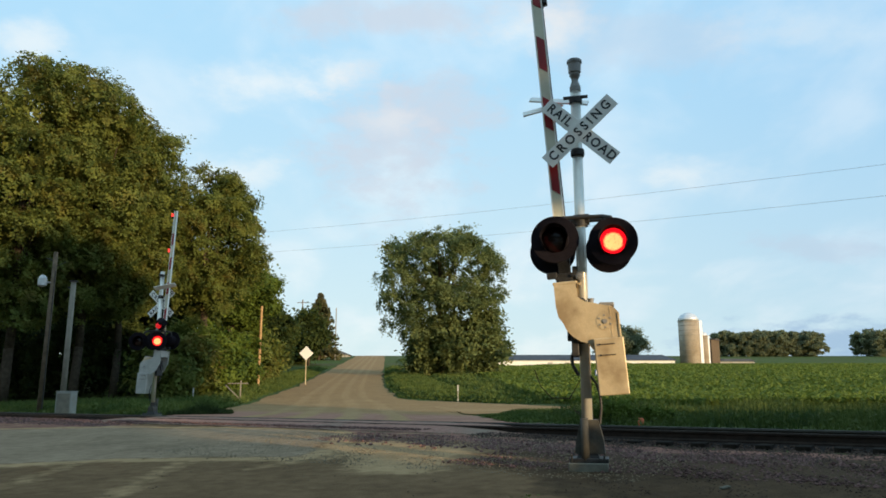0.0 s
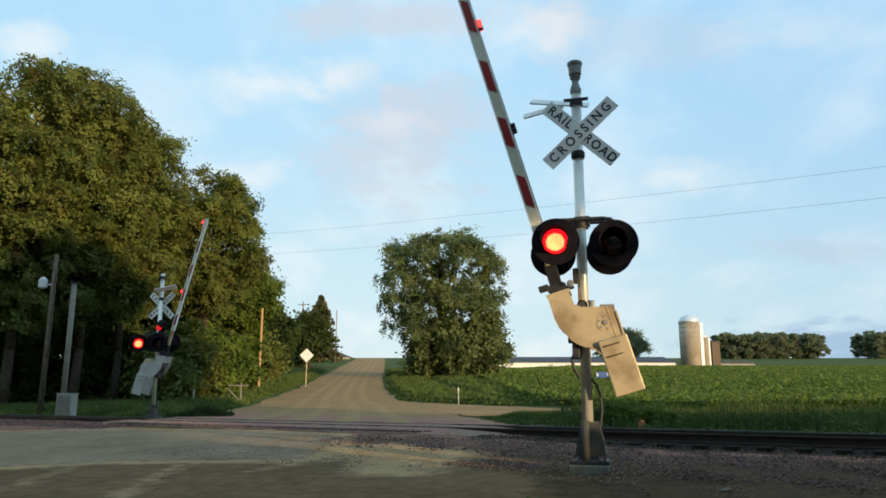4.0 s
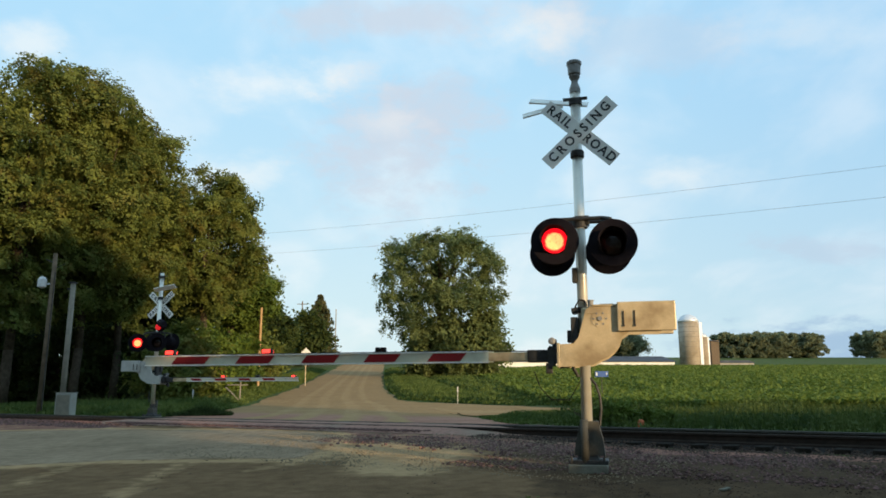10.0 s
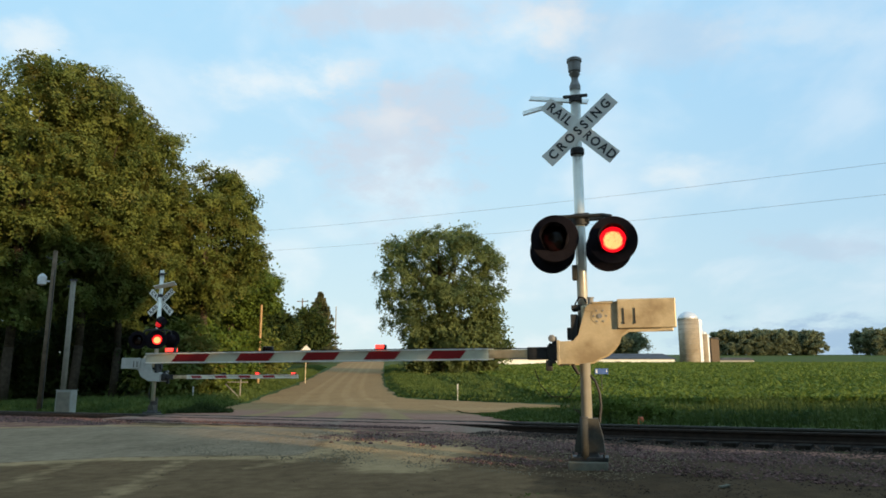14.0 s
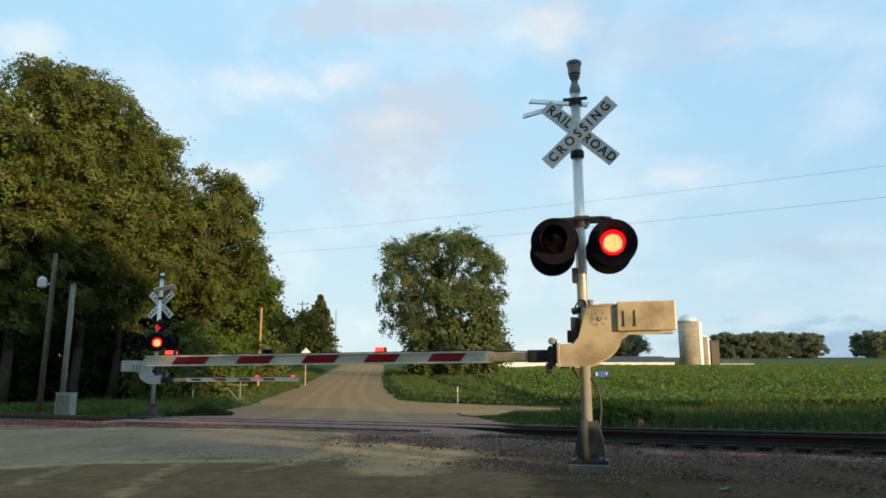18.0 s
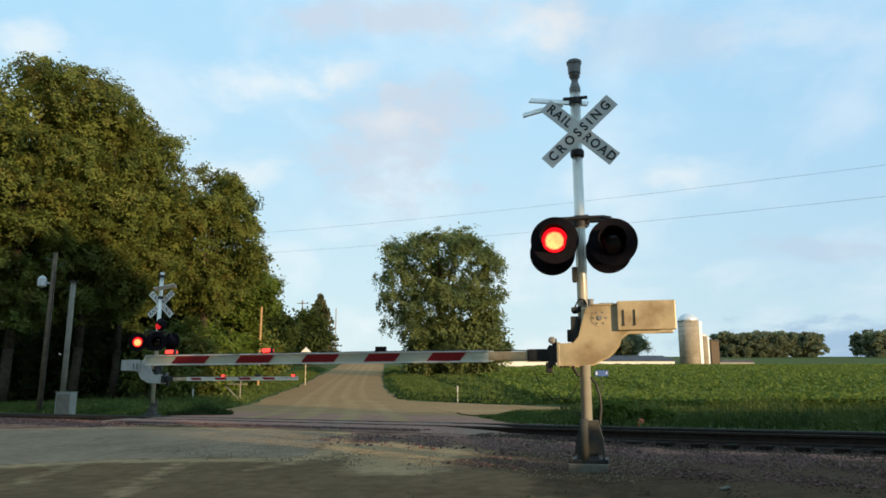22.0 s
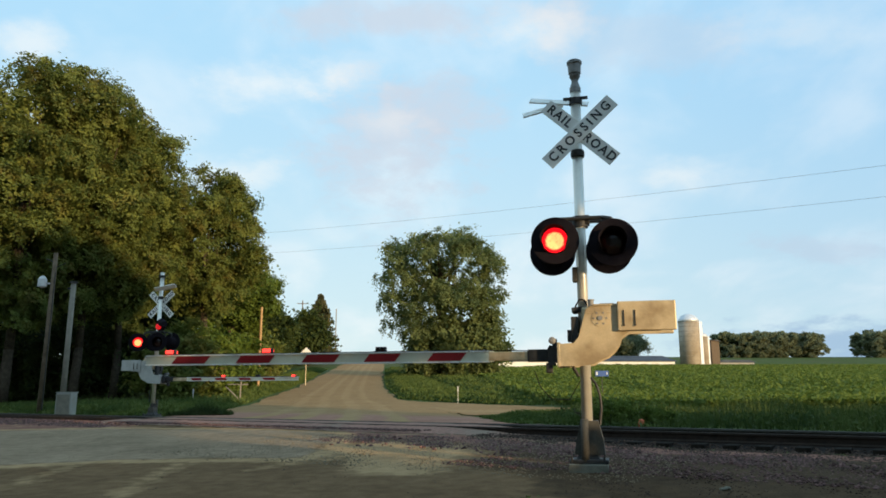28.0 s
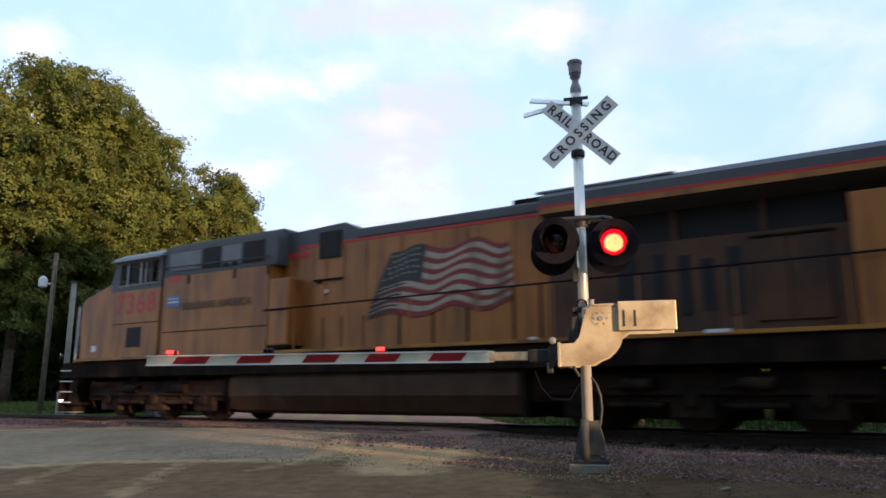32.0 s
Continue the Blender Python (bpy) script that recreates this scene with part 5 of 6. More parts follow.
    # front end
    pilot = P("pilot", LOCO_BLACK, [(1.55, -1.4, .35, 1.95, 1.4, 1.56), (1.9, -.9, .9, 2.25, .9, 1.55)], label="black front pilot")
    bm = B()
    plate(bm, [(1.9, .10), (2.35, .10), (2.15, .75), (1.9, .8)], -1.25, 1.25)
    part("plough", bm, LOCO_BLACK, pilot)
    P("coupler", DARK_IRON, [(2.1, -.16, .72, 2.8, .16, 1.0), (2.65, -.25, .66, 2.95, .22, 1.06)], pilot, bevel=.05)
    for sy in (1, -1):
        st = P("stair", LOCO_BLACK, [(2.32, .93 * sy, .12, 2.36, 1.45 * sy, 1.5), (1.82, .93 * sy, .12, 2.36, .96 * sy, 1.5)], label="black front steps")
        for z in (.14, .42, .72, 1.02, 1.32):
            P("tread", LOCO_ROOF if z < .2 else WHITE_PAINT, [(1.82, .96 * sy, z, 2.34, 1.46 * sy, z + .025)], st, "worn pale step edge", .004)
        P("ditch_lamp", HEADLIGHT, [(2.12, 1.46 * sy, .46, 2.28, 1.475 * sy, .50)], st, bevel=.002)
    for sy in (1, -1):
        bm = B()
        cable(bm, [Vector(c) for c in ((2.3, .92 * sy, 1.5), (2.3, .92 * sy, 2.6), (2.22, .92 * sy, 2.68), (1.95, 1.3 * sy, 2.3), (1.82, 1.4 * sy, 1.5))], .022, 8)
        part("front_handrail", bm, LOCO_ROOF, L, "pale grey curved front handrail")
        bm = B()
        rod(bm, (2.34, .75 * sy, 1.5), (2.34, .75 * sy, 2.7), .05, .05, 8)
        part("front_post", bm, BLACK, L, "dark upright at the front platform")
        bm = B()
        rod(bm, (2.2, .6 * sy, 1.55), (2.4, .6 * sy, 1.72), .14, .14, 10)
        part("front_lamp_housing", bm, BLACK, L)
    return L


loco = locomotive()

# ---- trees ----


def crown_points(rng, n, lumps, rx, ry, rz, low=-.9, fat=1.0):
    """Leaf places in lumps spread over an uneven round form."""
    d = rng.normal(size=(lumps, 3))
    d /= np.linalg.norm(d, axis=1, keepdims=True)
    d[:, 2] = np.maximum(d[:, 2], low)
    r = rng.uniform(.45, 1.0, (lumps, 1)) ** .6
    off = rng.uniform(0, 50)
    r *= np.array([[1 + .32 * noise.noise((a * 1.6 + off, b * 1.6, c * 1.6))] for a, b, c in d])
    r = np.minimum(r, 1.0)
    c = d * r * np.array([rx, ry, rz])
    size = rng.uniform(.12, .26, lumps) * (rx + rz) / 2 * fat
    k = rng.choice(lumps, n, p=size ** 2 / (size ** 2).sum())
    q = rng.normal(size=(n, 3))
    q[:, 2] += .45
    q /= np.linalg.norm(q, axis=1, keepdims=True)
    wavy = np.array([noise.noise((a * 2.2 + i * 3.1, b * 2.2, e * 2.2)) for (a, b, e), i in zip(q, k)])
    reach = np.clip(rng.normal(.84, .17, n), .2, 1.15) * (1 + .45 * wavy)
    return c[k] + q * (size[k] * reach)[:, None] * np.array([1.1, 1.1, .8]), c, q


def spray_crown(rng, n, lumps, rx, ry, rz, low, size, boxy=2.0, loose=1.0):
    """Leaf places on twigs: small flattened sprays over the lumps of a crown, with the way each spray faces."""
    k = np.arange(lumps) + .5
    z, a = 1 - 2 * k / lumps, k * 2.39996 + rng.uniform(0, 6)
    d = np.stack([np.sqrt(1 - z * z) * np.cos(a), np.sqrt(1 - z * z) * np.sin(a), z], 1) + rng.normal(size=(lumps, 3)) * .12
    d /= np.linalg.norm(d, axis=1, keepdims=True)
    d[:, 2] = np.maximum(d[:, 2], low)
    off = rng.uniform(0, 50)
    uneven = np.array([[1 + .16 * noise.noise((a * 1.7 + off, b * 1.7, c * 1.7))] for a, b, c in d])
    size_l = rng.uniform(.13, .24, lumps) * (rx + rz) / 2
    shell = (rng.uniform(0, 1, (lumps, 1)) < .68)
    r = np.where(shell, rng.uniform(.90, 1.0, (lumps, 1)), rng.uniform(.3, .75, (lumps, 1))) * uneven
    form = d / (np.abs(d) ** boxy).sum(1, keepdims=True) ** (1 / boxy)
    lump = form * r * np.array([rx, ry, rz]) - d * size_l[:, None] * .8 * shell
    twigs = max(40, n // 44)
    k = rng.choice(lumps, twigs, p=size_l ** 2 / (size_l ** 2).sum())
    q = rng.normal(size=(twigs, 3))
    q[:, 2] += .4
    q /= np.linalg.norm(q, axis=1, keepdims=True)
    wavy = np.array([noise.noise((a * 2.0 + i * 3.1, b * 2.0, e * 2.0)) for (a, b, e), i in zip(q, k)])
    reach = rng.uniform(.62, 1.04, twigs) * (1 + .45 * wavy)
    spot = lump[k] + q * (size_l[k] * reach)[:, None] * np.array([1.15, 1.15, .9])
    way = q * .6 + np.array([0, 0, .35]) + rng.normal(size=(twigs, 3)) * .38
    way /= np.linalg.norm(way, axis=1, keepdims=True)
    wide = size * rng.uniform(1.9, 4.4, twigs) * loose
    j = rng.integers(0, twigs, n)
    o = rng.normal(size=(n, 3))
    o -= way[j] * (o * way[j]).sum(1, keepdims=True) * .6
    return spot[j] + o * wide[j][:, None] * .75, lump, way[j] * 1.15


def tree(x, y, h, rx, rz, seed, leaf, n=16000, size=.24, lumps=46, trunk=.35, sink=0.0, name="tree", label="", group="", low=-.9, ry=None, clear=0.0, boxy=2.0, loose=1.0):
    rng = np.random.default_rng(seed)
    z0 = hz(x, y)
    T = thing(name, pose(x, y, z0 - .05), label or "tall leafy tree with an uneven green crown", "tree", group)
    cz = h - rz - sink
    C, lump, out = spray_crown(rng, n, lumps, rx, ry or rx, rz, low, size, boxy, loose)
    C[:, 2] += cz
    keep = C[:, 2] > .15 + clear
    C, out = C[keep], out[keep]
    bm = B()
    top = cz + rz * .5
    pts = [Vector((0, 0, 0))]
    for k in range(1, 6):
        pts.append(Vector((rng.normal() * .18, rng.normal() * .18, top * k / 5)) + Vector((pts[-1].x, pts[-1].y, 0)))
    for k in range(5):
        rod(bm, pts[k], pts[k + 1], trunk * (1 - k * .17), trunk * (1 - (k + 1) * .17), 10)
    for k in range(min(18, lumps)):
        e = Vector(lump[k]) * .85 + Vector((0, 0, cz))
        s = pts[2 + k % 3]
        mid = s.lerp(e, .5) + Vector((0, 0, -.3))
        rod(bm, s, mid, trunk * .34, trunk * .2, 6)
        rod(bm, mid, e, trunk * .2, trunk * .06, 6)
    part("trunk", bm, BARK, T, "dark rough trunk and limbs", smooth=True)
    mesh_part("crown", quads("crown", leaf_quads(rng, C, size * 1.05, outward=out)), leaf, T, "dense uneven leaves")
    return T


LEFT = "trees along the track"
tree(-34, 42, 19.4, 6.8, 8.8, 1, LEAF_OAK, 20000, .20, 90, .45, group=LEFT)
tree(-29.6, 41, 19.6, 4.8, 8.6, 13, LEAF_OAK, 40000, .13, 70, .42, group=LEFT)
tree(-23.4, 40, 19.5, 4.7, 8.0, 757, LEAF_OAK, 110000, .092, 84, .30, group=LEFT)
tree(-20.7, 42, 19.9, 3.9, 8.2, 750, LEAF_OAK, 105000, .09, 80, .28, group=LEFT)
tree(-19.3, 44, 18.5, 3.7, 7.4, 278, LEAF_OAK, 95000, .09, 66, .26, group=LEFT)
tree(-16.4, 50, 15.3, 4.1, 5.2, 694, LEAF_OAK, 85000, .094, 64, .36, group=LEFT, boxy=2.2)
tree(-18.6, 66, 12.2, 4.0, 4.2, 338, LEAF_BUSH, 50000, .14, 52, .3, group=LEFT)
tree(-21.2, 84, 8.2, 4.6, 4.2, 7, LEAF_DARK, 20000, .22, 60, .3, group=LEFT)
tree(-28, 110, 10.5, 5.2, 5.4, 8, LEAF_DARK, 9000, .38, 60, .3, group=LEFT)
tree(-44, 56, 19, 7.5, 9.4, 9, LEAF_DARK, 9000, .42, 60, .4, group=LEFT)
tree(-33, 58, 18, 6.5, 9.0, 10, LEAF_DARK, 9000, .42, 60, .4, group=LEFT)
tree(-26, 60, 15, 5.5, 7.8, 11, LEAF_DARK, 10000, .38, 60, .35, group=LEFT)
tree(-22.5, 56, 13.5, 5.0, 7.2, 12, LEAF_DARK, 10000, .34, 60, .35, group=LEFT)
SHRUB = "shrubs at the wood's edge"
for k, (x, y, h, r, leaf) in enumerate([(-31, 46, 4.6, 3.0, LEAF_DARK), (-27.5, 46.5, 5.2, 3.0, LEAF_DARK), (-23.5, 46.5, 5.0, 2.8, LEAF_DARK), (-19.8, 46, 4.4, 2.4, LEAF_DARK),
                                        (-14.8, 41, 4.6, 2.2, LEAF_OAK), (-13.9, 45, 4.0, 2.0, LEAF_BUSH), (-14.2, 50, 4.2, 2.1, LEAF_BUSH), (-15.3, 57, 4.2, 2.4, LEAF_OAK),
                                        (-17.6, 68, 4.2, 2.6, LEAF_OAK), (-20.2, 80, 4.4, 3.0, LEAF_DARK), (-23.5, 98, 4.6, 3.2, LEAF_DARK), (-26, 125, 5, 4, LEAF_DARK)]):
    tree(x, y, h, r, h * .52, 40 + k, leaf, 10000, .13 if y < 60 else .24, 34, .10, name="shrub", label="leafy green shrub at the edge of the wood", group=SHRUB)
tree(-.25, 80, 16.4, 6.9, 7.1, 241, LEAF_LONE, 74000, .13, 120, .5, label="lone broad leafy tree beside the gravel road", low=-.9, boxy=2.7)
for k, (x, y, h, r) in enumerate([(-1.8, 78, 4.6, 2.2), (1.6, 77.5, 6.8, 2.9), (4.4, 78.5, 7.4, 2.9), (0, 81, 5.5, 2.6)]):
    tree(x, y, h, r, h * .52, 60 + k, LEAF_LONE, 7000, .20, 30, .1, name="shrub", label="green undergrowth round the lone tree", group="undergrowth")

tree(4.15, 18.4, .66, .60, .34, 65, LEAF_CROP, 5200, .03, 26, .02, name="shrub", label="low round weed bush by the rails", group="undergrowth")
tree(5.05, 18.0, .50, .46, .27, 66, LEAF_CROP, 3200, .03, 16, .02, name="shrub", label="low round weed bush by the rails", group="undergrowth")


def conifer(x, y, h, r, seed):
    rng = np.random.default_rng(seed)
    T = thing("conifer", pose(x, y, hz(x, y)), "dark pointed conifer near the crest", "tree")
    n = 9000
    tier = rng.integers(0, 130, n)
    v0, a0, ln = rng.uniform(.06, .98, 130), rng.uniform(0, 2 * math.pi, 130), rng.uniform(.55, 1.1, 130)
    u = rng.uniform(.05, 1, n)
    rad = r * (1 - v0[tier]) ** .7 * ln[tier] * u
    a = a0[tier] + rng.normal(size=n) * .22
    C = np.stack([rad * np.cos(a), rad * np.sin(a), v0[tier] * h + rng.normal(size=n) * .22 - rad * .22 + .1 * rad ** 2 / r], 1)
    bm = B()
    rod(bm, (0, 0, 0), (0, 0, h * .95), .3, .03)
    part("trunk", bm, BARK, T)
    mesh_part("crown", quads("crown", leaf_quads(rng, C, .38)), CONIFER, T, "dark drooping needles")


conifer(-25.0, 150, 13.2, 5.6, 31)
tree(-21.67, 120, 14.38 - hz(-22, 120), 3.0, 3.6, 33, LEAF_DARK, 9000, .3, 40, .2, label="dark leafy tree beside the road near the crest")


def far_wood(name, x0, x1, y, h, n, seed, label):
    """A far belt of trees: lumpy crowns of leaves, all one stuff."""
    rng = np.random.default_rng(seed)
    cs, L = [], []
    x = x0
    while x < x1:
        cs.append((x, y + rng.uniform(-8, 8), h * (.93 + .09 * noise.noise((x * .22, seed, 0))) * rng.uniform(.96, 1.03), rng.uniform(2.4, 3.4)))
        x += rng.uniform(.28, .5)
    for cx, cy, ch, cr in cs:
        p, _, _ = crown_points(rng, n // len(cs), 16, cr, cr, ch * .5, fat=1.2)
        p += np.array([cx, cy, hz(cx, cy) + ch * .48])
        L.append(p)
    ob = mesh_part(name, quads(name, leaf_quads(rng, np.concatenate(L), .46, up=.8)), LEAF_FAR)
    tagged(ob, label, "trees", kind="stuff")


far_wood("far_wood", 122, 165, 330, 12.0, 150000, 71, "distant belt of trees beyond the field, haze in their colour")
far_wood("far_wood", 186, 230, 330, 12.6, 100000, 72, "distant belt of trees beyond the field, haze in their colour")
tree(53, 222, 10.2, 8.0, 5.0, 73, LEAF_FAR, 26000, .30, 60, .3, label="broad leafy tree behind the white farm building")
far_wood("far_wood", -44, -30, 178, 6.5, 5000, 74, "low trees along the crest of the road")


def unseen_wood(spots, base, top, r, n, seed, label, leaf=.5):
    """Unseen trees added behind the car to block light: bare trunks below, crowns from base to top."""
    rng = np.random.default_rng(seed)
    L = []
    bm = B()
    for x, y in spots:
        z = hz(x, y)
        rz = (top - base) / 2 * rng.uniform(.9, 1.1)
        p, _, _ = crown_points(rng, n, 26, r, r, rz, fat=1.5)
        p = p + np.array([x, y, z + base + rz])
        L.append(p[p[:, 2] > z + base - .2])
        rod(bm, (x, y, z), (x, y, z + base + rz), .25, .15, 8)
    me = quads("shade_wood", leaf_quads(rng, np.concatenate(L), leaf))
    ob = mesh_part("shade_wood", me, LEAF_DARK)
    tagged(ob, label, "trees", kind="stuff")
    ob = part("wood_trunks", bm, BARK)
    tagged(ob, "bare trunks of the unseen shading wood", "trees", kind="stuff")


# unseen woods added behind the car for shade: the low sun reaches the crossing only below their crowns


def sunward(s, o):
    """Plan position by distance toward the sun and across it."""
    return .68 * s + .73 * o, -.73 * s + .68 * o


unseen_wood([(x, -22 + 2 * math.sin(x)) for x in range(-46, 12, 5)], .5, 19, 4.4, 1500, 75, "unseen tall wood added to cut skylight")
unseen_wood([(-9 - k * 4.4, -6.5 - k % 2 * 4 + k * .5) for k in range(8)], .5, 20, 4.2, 2400, 74, "unseen tall trees added to darken the locomotive side")
unseen_wood([sunward(20 + k % 2 * 3, o) for k, o in enumerate((-2, .6, 2.4, 12))], 5.6, 13, 3.8, 2300, 77, "unseen row of tall trees added for shade", .45)
unseen_wood([sunward(20, o) for o in (5.6, 9.4)], 5.6, 13, 3.8, 380, 83, "unseen thin-crowned trees added to pass some sun", .45)
unseen_wood([sunward(30 + k % 2 * 3, o) for k, o in enumerate((-6, -2.8, .4, 12.6))], 6.8, 13.5, 4.0, 1500, 79, "unseen second row of tall trees added for shade", .5)
unseen_wood([sunward(30 + k * 2, o) for k, o in enumerate((3.6, 6.0, 9.6))], 6.8, 13.5, 4.0, 260, 84, "unseen farther thin crowns added to pass some sun", .5)
unseen_wood([sunward(40, o) for o in (11.6, 13.6, 15.6)], 3.0, 17.5, 2.8, 2600, 82, "unseen taller trees added to shade the left wood", .45)
unseen_wood([sunward(9, o) for o in (-1, 0, 1, 2, 3, 4, 5, 5.8, 9.4, 10.2, 11)], 0.0, 2.6, .9, 800, 78, "unseen low hedge added to shade the ground", .18)
unseen_wood([sunward(9, o) for o in (6.4, 6.75, 8.5, 8.8)], 0.0, 2.6, .3, 450, 85, "unseen narrow bushes added beside a sun gap", .14)
unseen_wood([sunward(9, o) for o in (7.3, 7.7, 8.1)], 0.0, 2.05, .2, 300, 86, "unseen low bushes added below a sun gap", .14)
unseen_wood([sunward(12.5, o) for o in (3.4, 4.3, 5.2, 5.9)], 0.0, 4.8, .9, 900, 81, "unseen bushes added to shade the gate arm", .18)
unseen_wood([sunward(25, 9.6 + k * 1.3) for k in range(8)], 0.0, 4.2, 1.3, 700, 80, "unseen hedge added to shade the ballast", .25)

# ---- grass and crop ----


def blades(rng, X, Y, h, w):
    """Grass blades as narrow leaning quads."""
    n = len(X)
    z = height(X, Y)
    a = rng.uniform(0, 2 * math.pi, n)
    hh = h * rng.uniform(.45, 1.15, n)
    ww = w * rng.uniform(.6, 1.3, n)
    dx, dy = np.cos(a) * ww, np.sin(a) * ww
    lx, ly = rng.normal(size=n) * hh * .25, rng.normal(size=n) * hh * .25
    q = np.zeros((n, 4, 3))
    q[:, 0] = np.stack([X - dx, Y - dy, z - .02], 1)
    q[:, 1] = np.stack([X + dx, Y + dy, z - .02], 1)
    q[:, 2] = np.stack([X + lx + dx * .3, Y + ly + dy * .3, z + hh], 1)
    q[:, 3] = np.stack([X + lx - dx * .3, Y + ly - dy * .3, z + hh], 1)
    return q


def inside(X, Y, poly):
    hit = np.zeros(len(X), bool)
    px, py = np.array(poly).T
    j = len(px) - 1
    for i in range(len(px)):
        c = ((py[i] > Y) != (py[j] > Y)) & (X < (px[j] - px[i]) * (Y - py[i]) / (py[j] - py[i] + 1e-9) + px[i])
        hit ^= c
        j = i
    return hit


def lawn(name, poly, n, h, w, seed, label, mat=BLADE):
    rng = np.random.default_rng(seed)
    p = np.array(poly)
    X = rng.uniform(p[:, 0].min(), p[:, 0].max(), n * 3)
    Y = rng.uniform(p[:, 1].min(), p[:, 1].max(), n * 3)
    k = inside(X, Y, poly)
    X, Y = X[k][:n], Y[k][:n]
    patch = np.array([noise.noise((a * .35, b * .35, seed)) for a, b in zip(X, Y)])
    hh = h * (1 + .7 * patch) * np.clip(apart(X, Y, poly) / .9, .3, 1)
    weeds = np.stack([X, Y, height(X, Y) + hh * rng.uniform(.1, .8, len(X))], 1)
    ob = mesh_part(name, quads(name, np.concatenate([blades(rng, X, Y, hh, w), leaf_quads(rng, weeds, w * 3.6)])), mat)
    tagged(ob, label, "grass", kind="stuff")


lawn("tall_grass", [(2.6, 17.7), (2.5, 22.3), (3.9, 27.6), (9, 26.0), (16, 30), (40, 38), (40, 6), (20, 6.4)], 50000, .44, .015, 81, "tall grass beside the track, shade in its dark green", BLADE_DARK)
lawn("verge_grass", [(-2.5, 42.7), (-4.15, 55.7), (-6.05, 77.4), (-8.4, 108.8), (-5, 108), (-1, 70), (1.5, 50), (4.5, 35), (2.2, 37)], 24000, .40, .026, 82, "green roadside grass beside the gravel road")
lawn("verge_grass", [(1.5, 50), (4.0, 36), (9, 34), (7, 60), (5, 100), (2, 150), (-9, 150), (-5, 108), (-1, 70)], 24000, .44, .034, 87, "green grass between the road and the field")
lawn("verge_grass", [(-9.2, 26.8), (-9.9, 36), (-10.6, 44.5), (-11.4, 55.7), (-13, 74.5), (-16.6, 108), (-20, 108), (-17, 75), (-15, 50), (-18, 40), (-40, 38), (-40, 45), (-40, 44.4), (-14, 28.4)], 40000, .42, .022, 83, "green roadside grass at the wood's edge")
lawn("verge_grass", [(-9.4, 26.4), (-9.8, 36), (-18, 40), (-40, 40), (-40, 44.6), (-14, 28.2)], 26000, .30, .02, 84, "short green grass beyond the track")
lawn("weed_clump", [(-9.4, 25.5), (-8.4, 25.9), (-7.4, 26.4), (-7.6, 27.4), (-9.2, 27.2)], 2600, .55, .012, 85, "dark weeds at the foot of the far signal", LEAF_DARK)
lawn("verge_grass", [(1.7, 19.1), (1.5, 22.5), (1.2, 25.6), (2.9, 26.3), (3.7, 27.8), (6.5, 27.0), (3.4, 21)], 12000, .22, .014, 88, "short grass beside the field entrance")
lawn("weed_clump", [(.15, 6.0), (.35, 7.6), (.95, 7.7), (1.0, 6.0)], 260, .07, .006, 86, "short weeds in the gravel")
rng = np.random.default_rng(90)
rows_q = []
for k in range(150):
    # bean rows run away from the track up the slope
    s0 = -60 + k * 1.15
    m = 2600
    t = rng.uniform(0, 1, m) ** 2.1
    Y = 27 + t * 156
    X = 4 + s0 * .62 + (Y - 27) * .42 + rng.normal(size=m) * .22
    keep = (X > 5.2 - (Y - 33) * .035) & (X < 8 + Y * .85) & (X * W.x + Y * W.y > 29 + 2 * np.sin(X * .4))
    # two narrow gaps left in the crop
    for bx, by, ex, ey, wd in ((17.6, 76, 16.6, 55, .5), (14.6, 70, 12.3, 45, .5)):
        keep &= np.abs(X - (bx + (ex - bx) * (Y - by) / (ey - by))) > np.where((Y < by) & (Y > ey), wd * rng.uniform(.6, 1.1, m), 0)
    rows_q.append(np.stack([X[keep], Y[keep]], 1))
rq = np.concatenate(rows_q)
C = np.stack([rq[:, 0], rq[:, 1], height(rq[:, 0], rq[:, 1]) + rng.uniform(.26, .56, len(rq))], 1)
sz = (.040 + .0019 * rq[:, 1])[:, None]
ob = mesh_part("bean_field", quads("bean_field", leaf_quads(rng, C, sz, up=1.3)), LEAF_CROP)
tagged(ob, "green bean field in rows up the slope", "crop", kind="stuff")

# ---- poles, boxes, signs ----
SIGN_BACK = surf("sign_back", (.74, .73, .70), (.82, .81, .77), 5, .5, .05, bump=.05)
BLUE_SIGN = surf("blue_sign", (.025, .075, .25), (.04, .11, .32), 6, .5, bump=.03)
ORANGE = surf("orange_plastic", (.62, .10, .03), (.70, .14, .04), 6, .5, bump=.05)
SILO = surf("silo_staves", (.25, .20, .14), (.34, .28, .20), 1.2, .8, bump=.2, fine=8, third=(.46, .39, .31), third_scale=.2)
DOME = surf("silo_dome", (.60, .61, .62), (.72, .73, .74), 2, .4, .4, bump=.05)
BARN_WHITE = surf("barn_wall", (.76, .74, .68), (.84, .82, .76), .6, .7, bump=.1, fine=3)
BARN_ROOF = surf("barn_roof", (.055, .066, .082), (.085, .10, .12), .5, .9, bump=.1, fine=3)

z = hz(-16, 30)
pole = thing("utility_pole", pose(-16.0, 30, z - .3), "brown wooden utility pole with a small white fitting", "utility pole")
bm = B()
rod(bm, (0, 0, 0), (.02, 0, 6.95 - z + .3), .11, .085, 14)
part("shaft", bm, WOOD_POLE, pole, smooth=True)
bm = B()
lathe(bm, [(.03, 0), (.17, .06), (.17, .36), (.10, .46), (.03, .5)], 16, pose(-.42, 0, 5.35))
box(bm, -.42, -.02, 5.5, 0, .02, 5.56)
part("fitting", bm, WHITE_PAINT, pole, "white canister on a bracket")
bm = B()
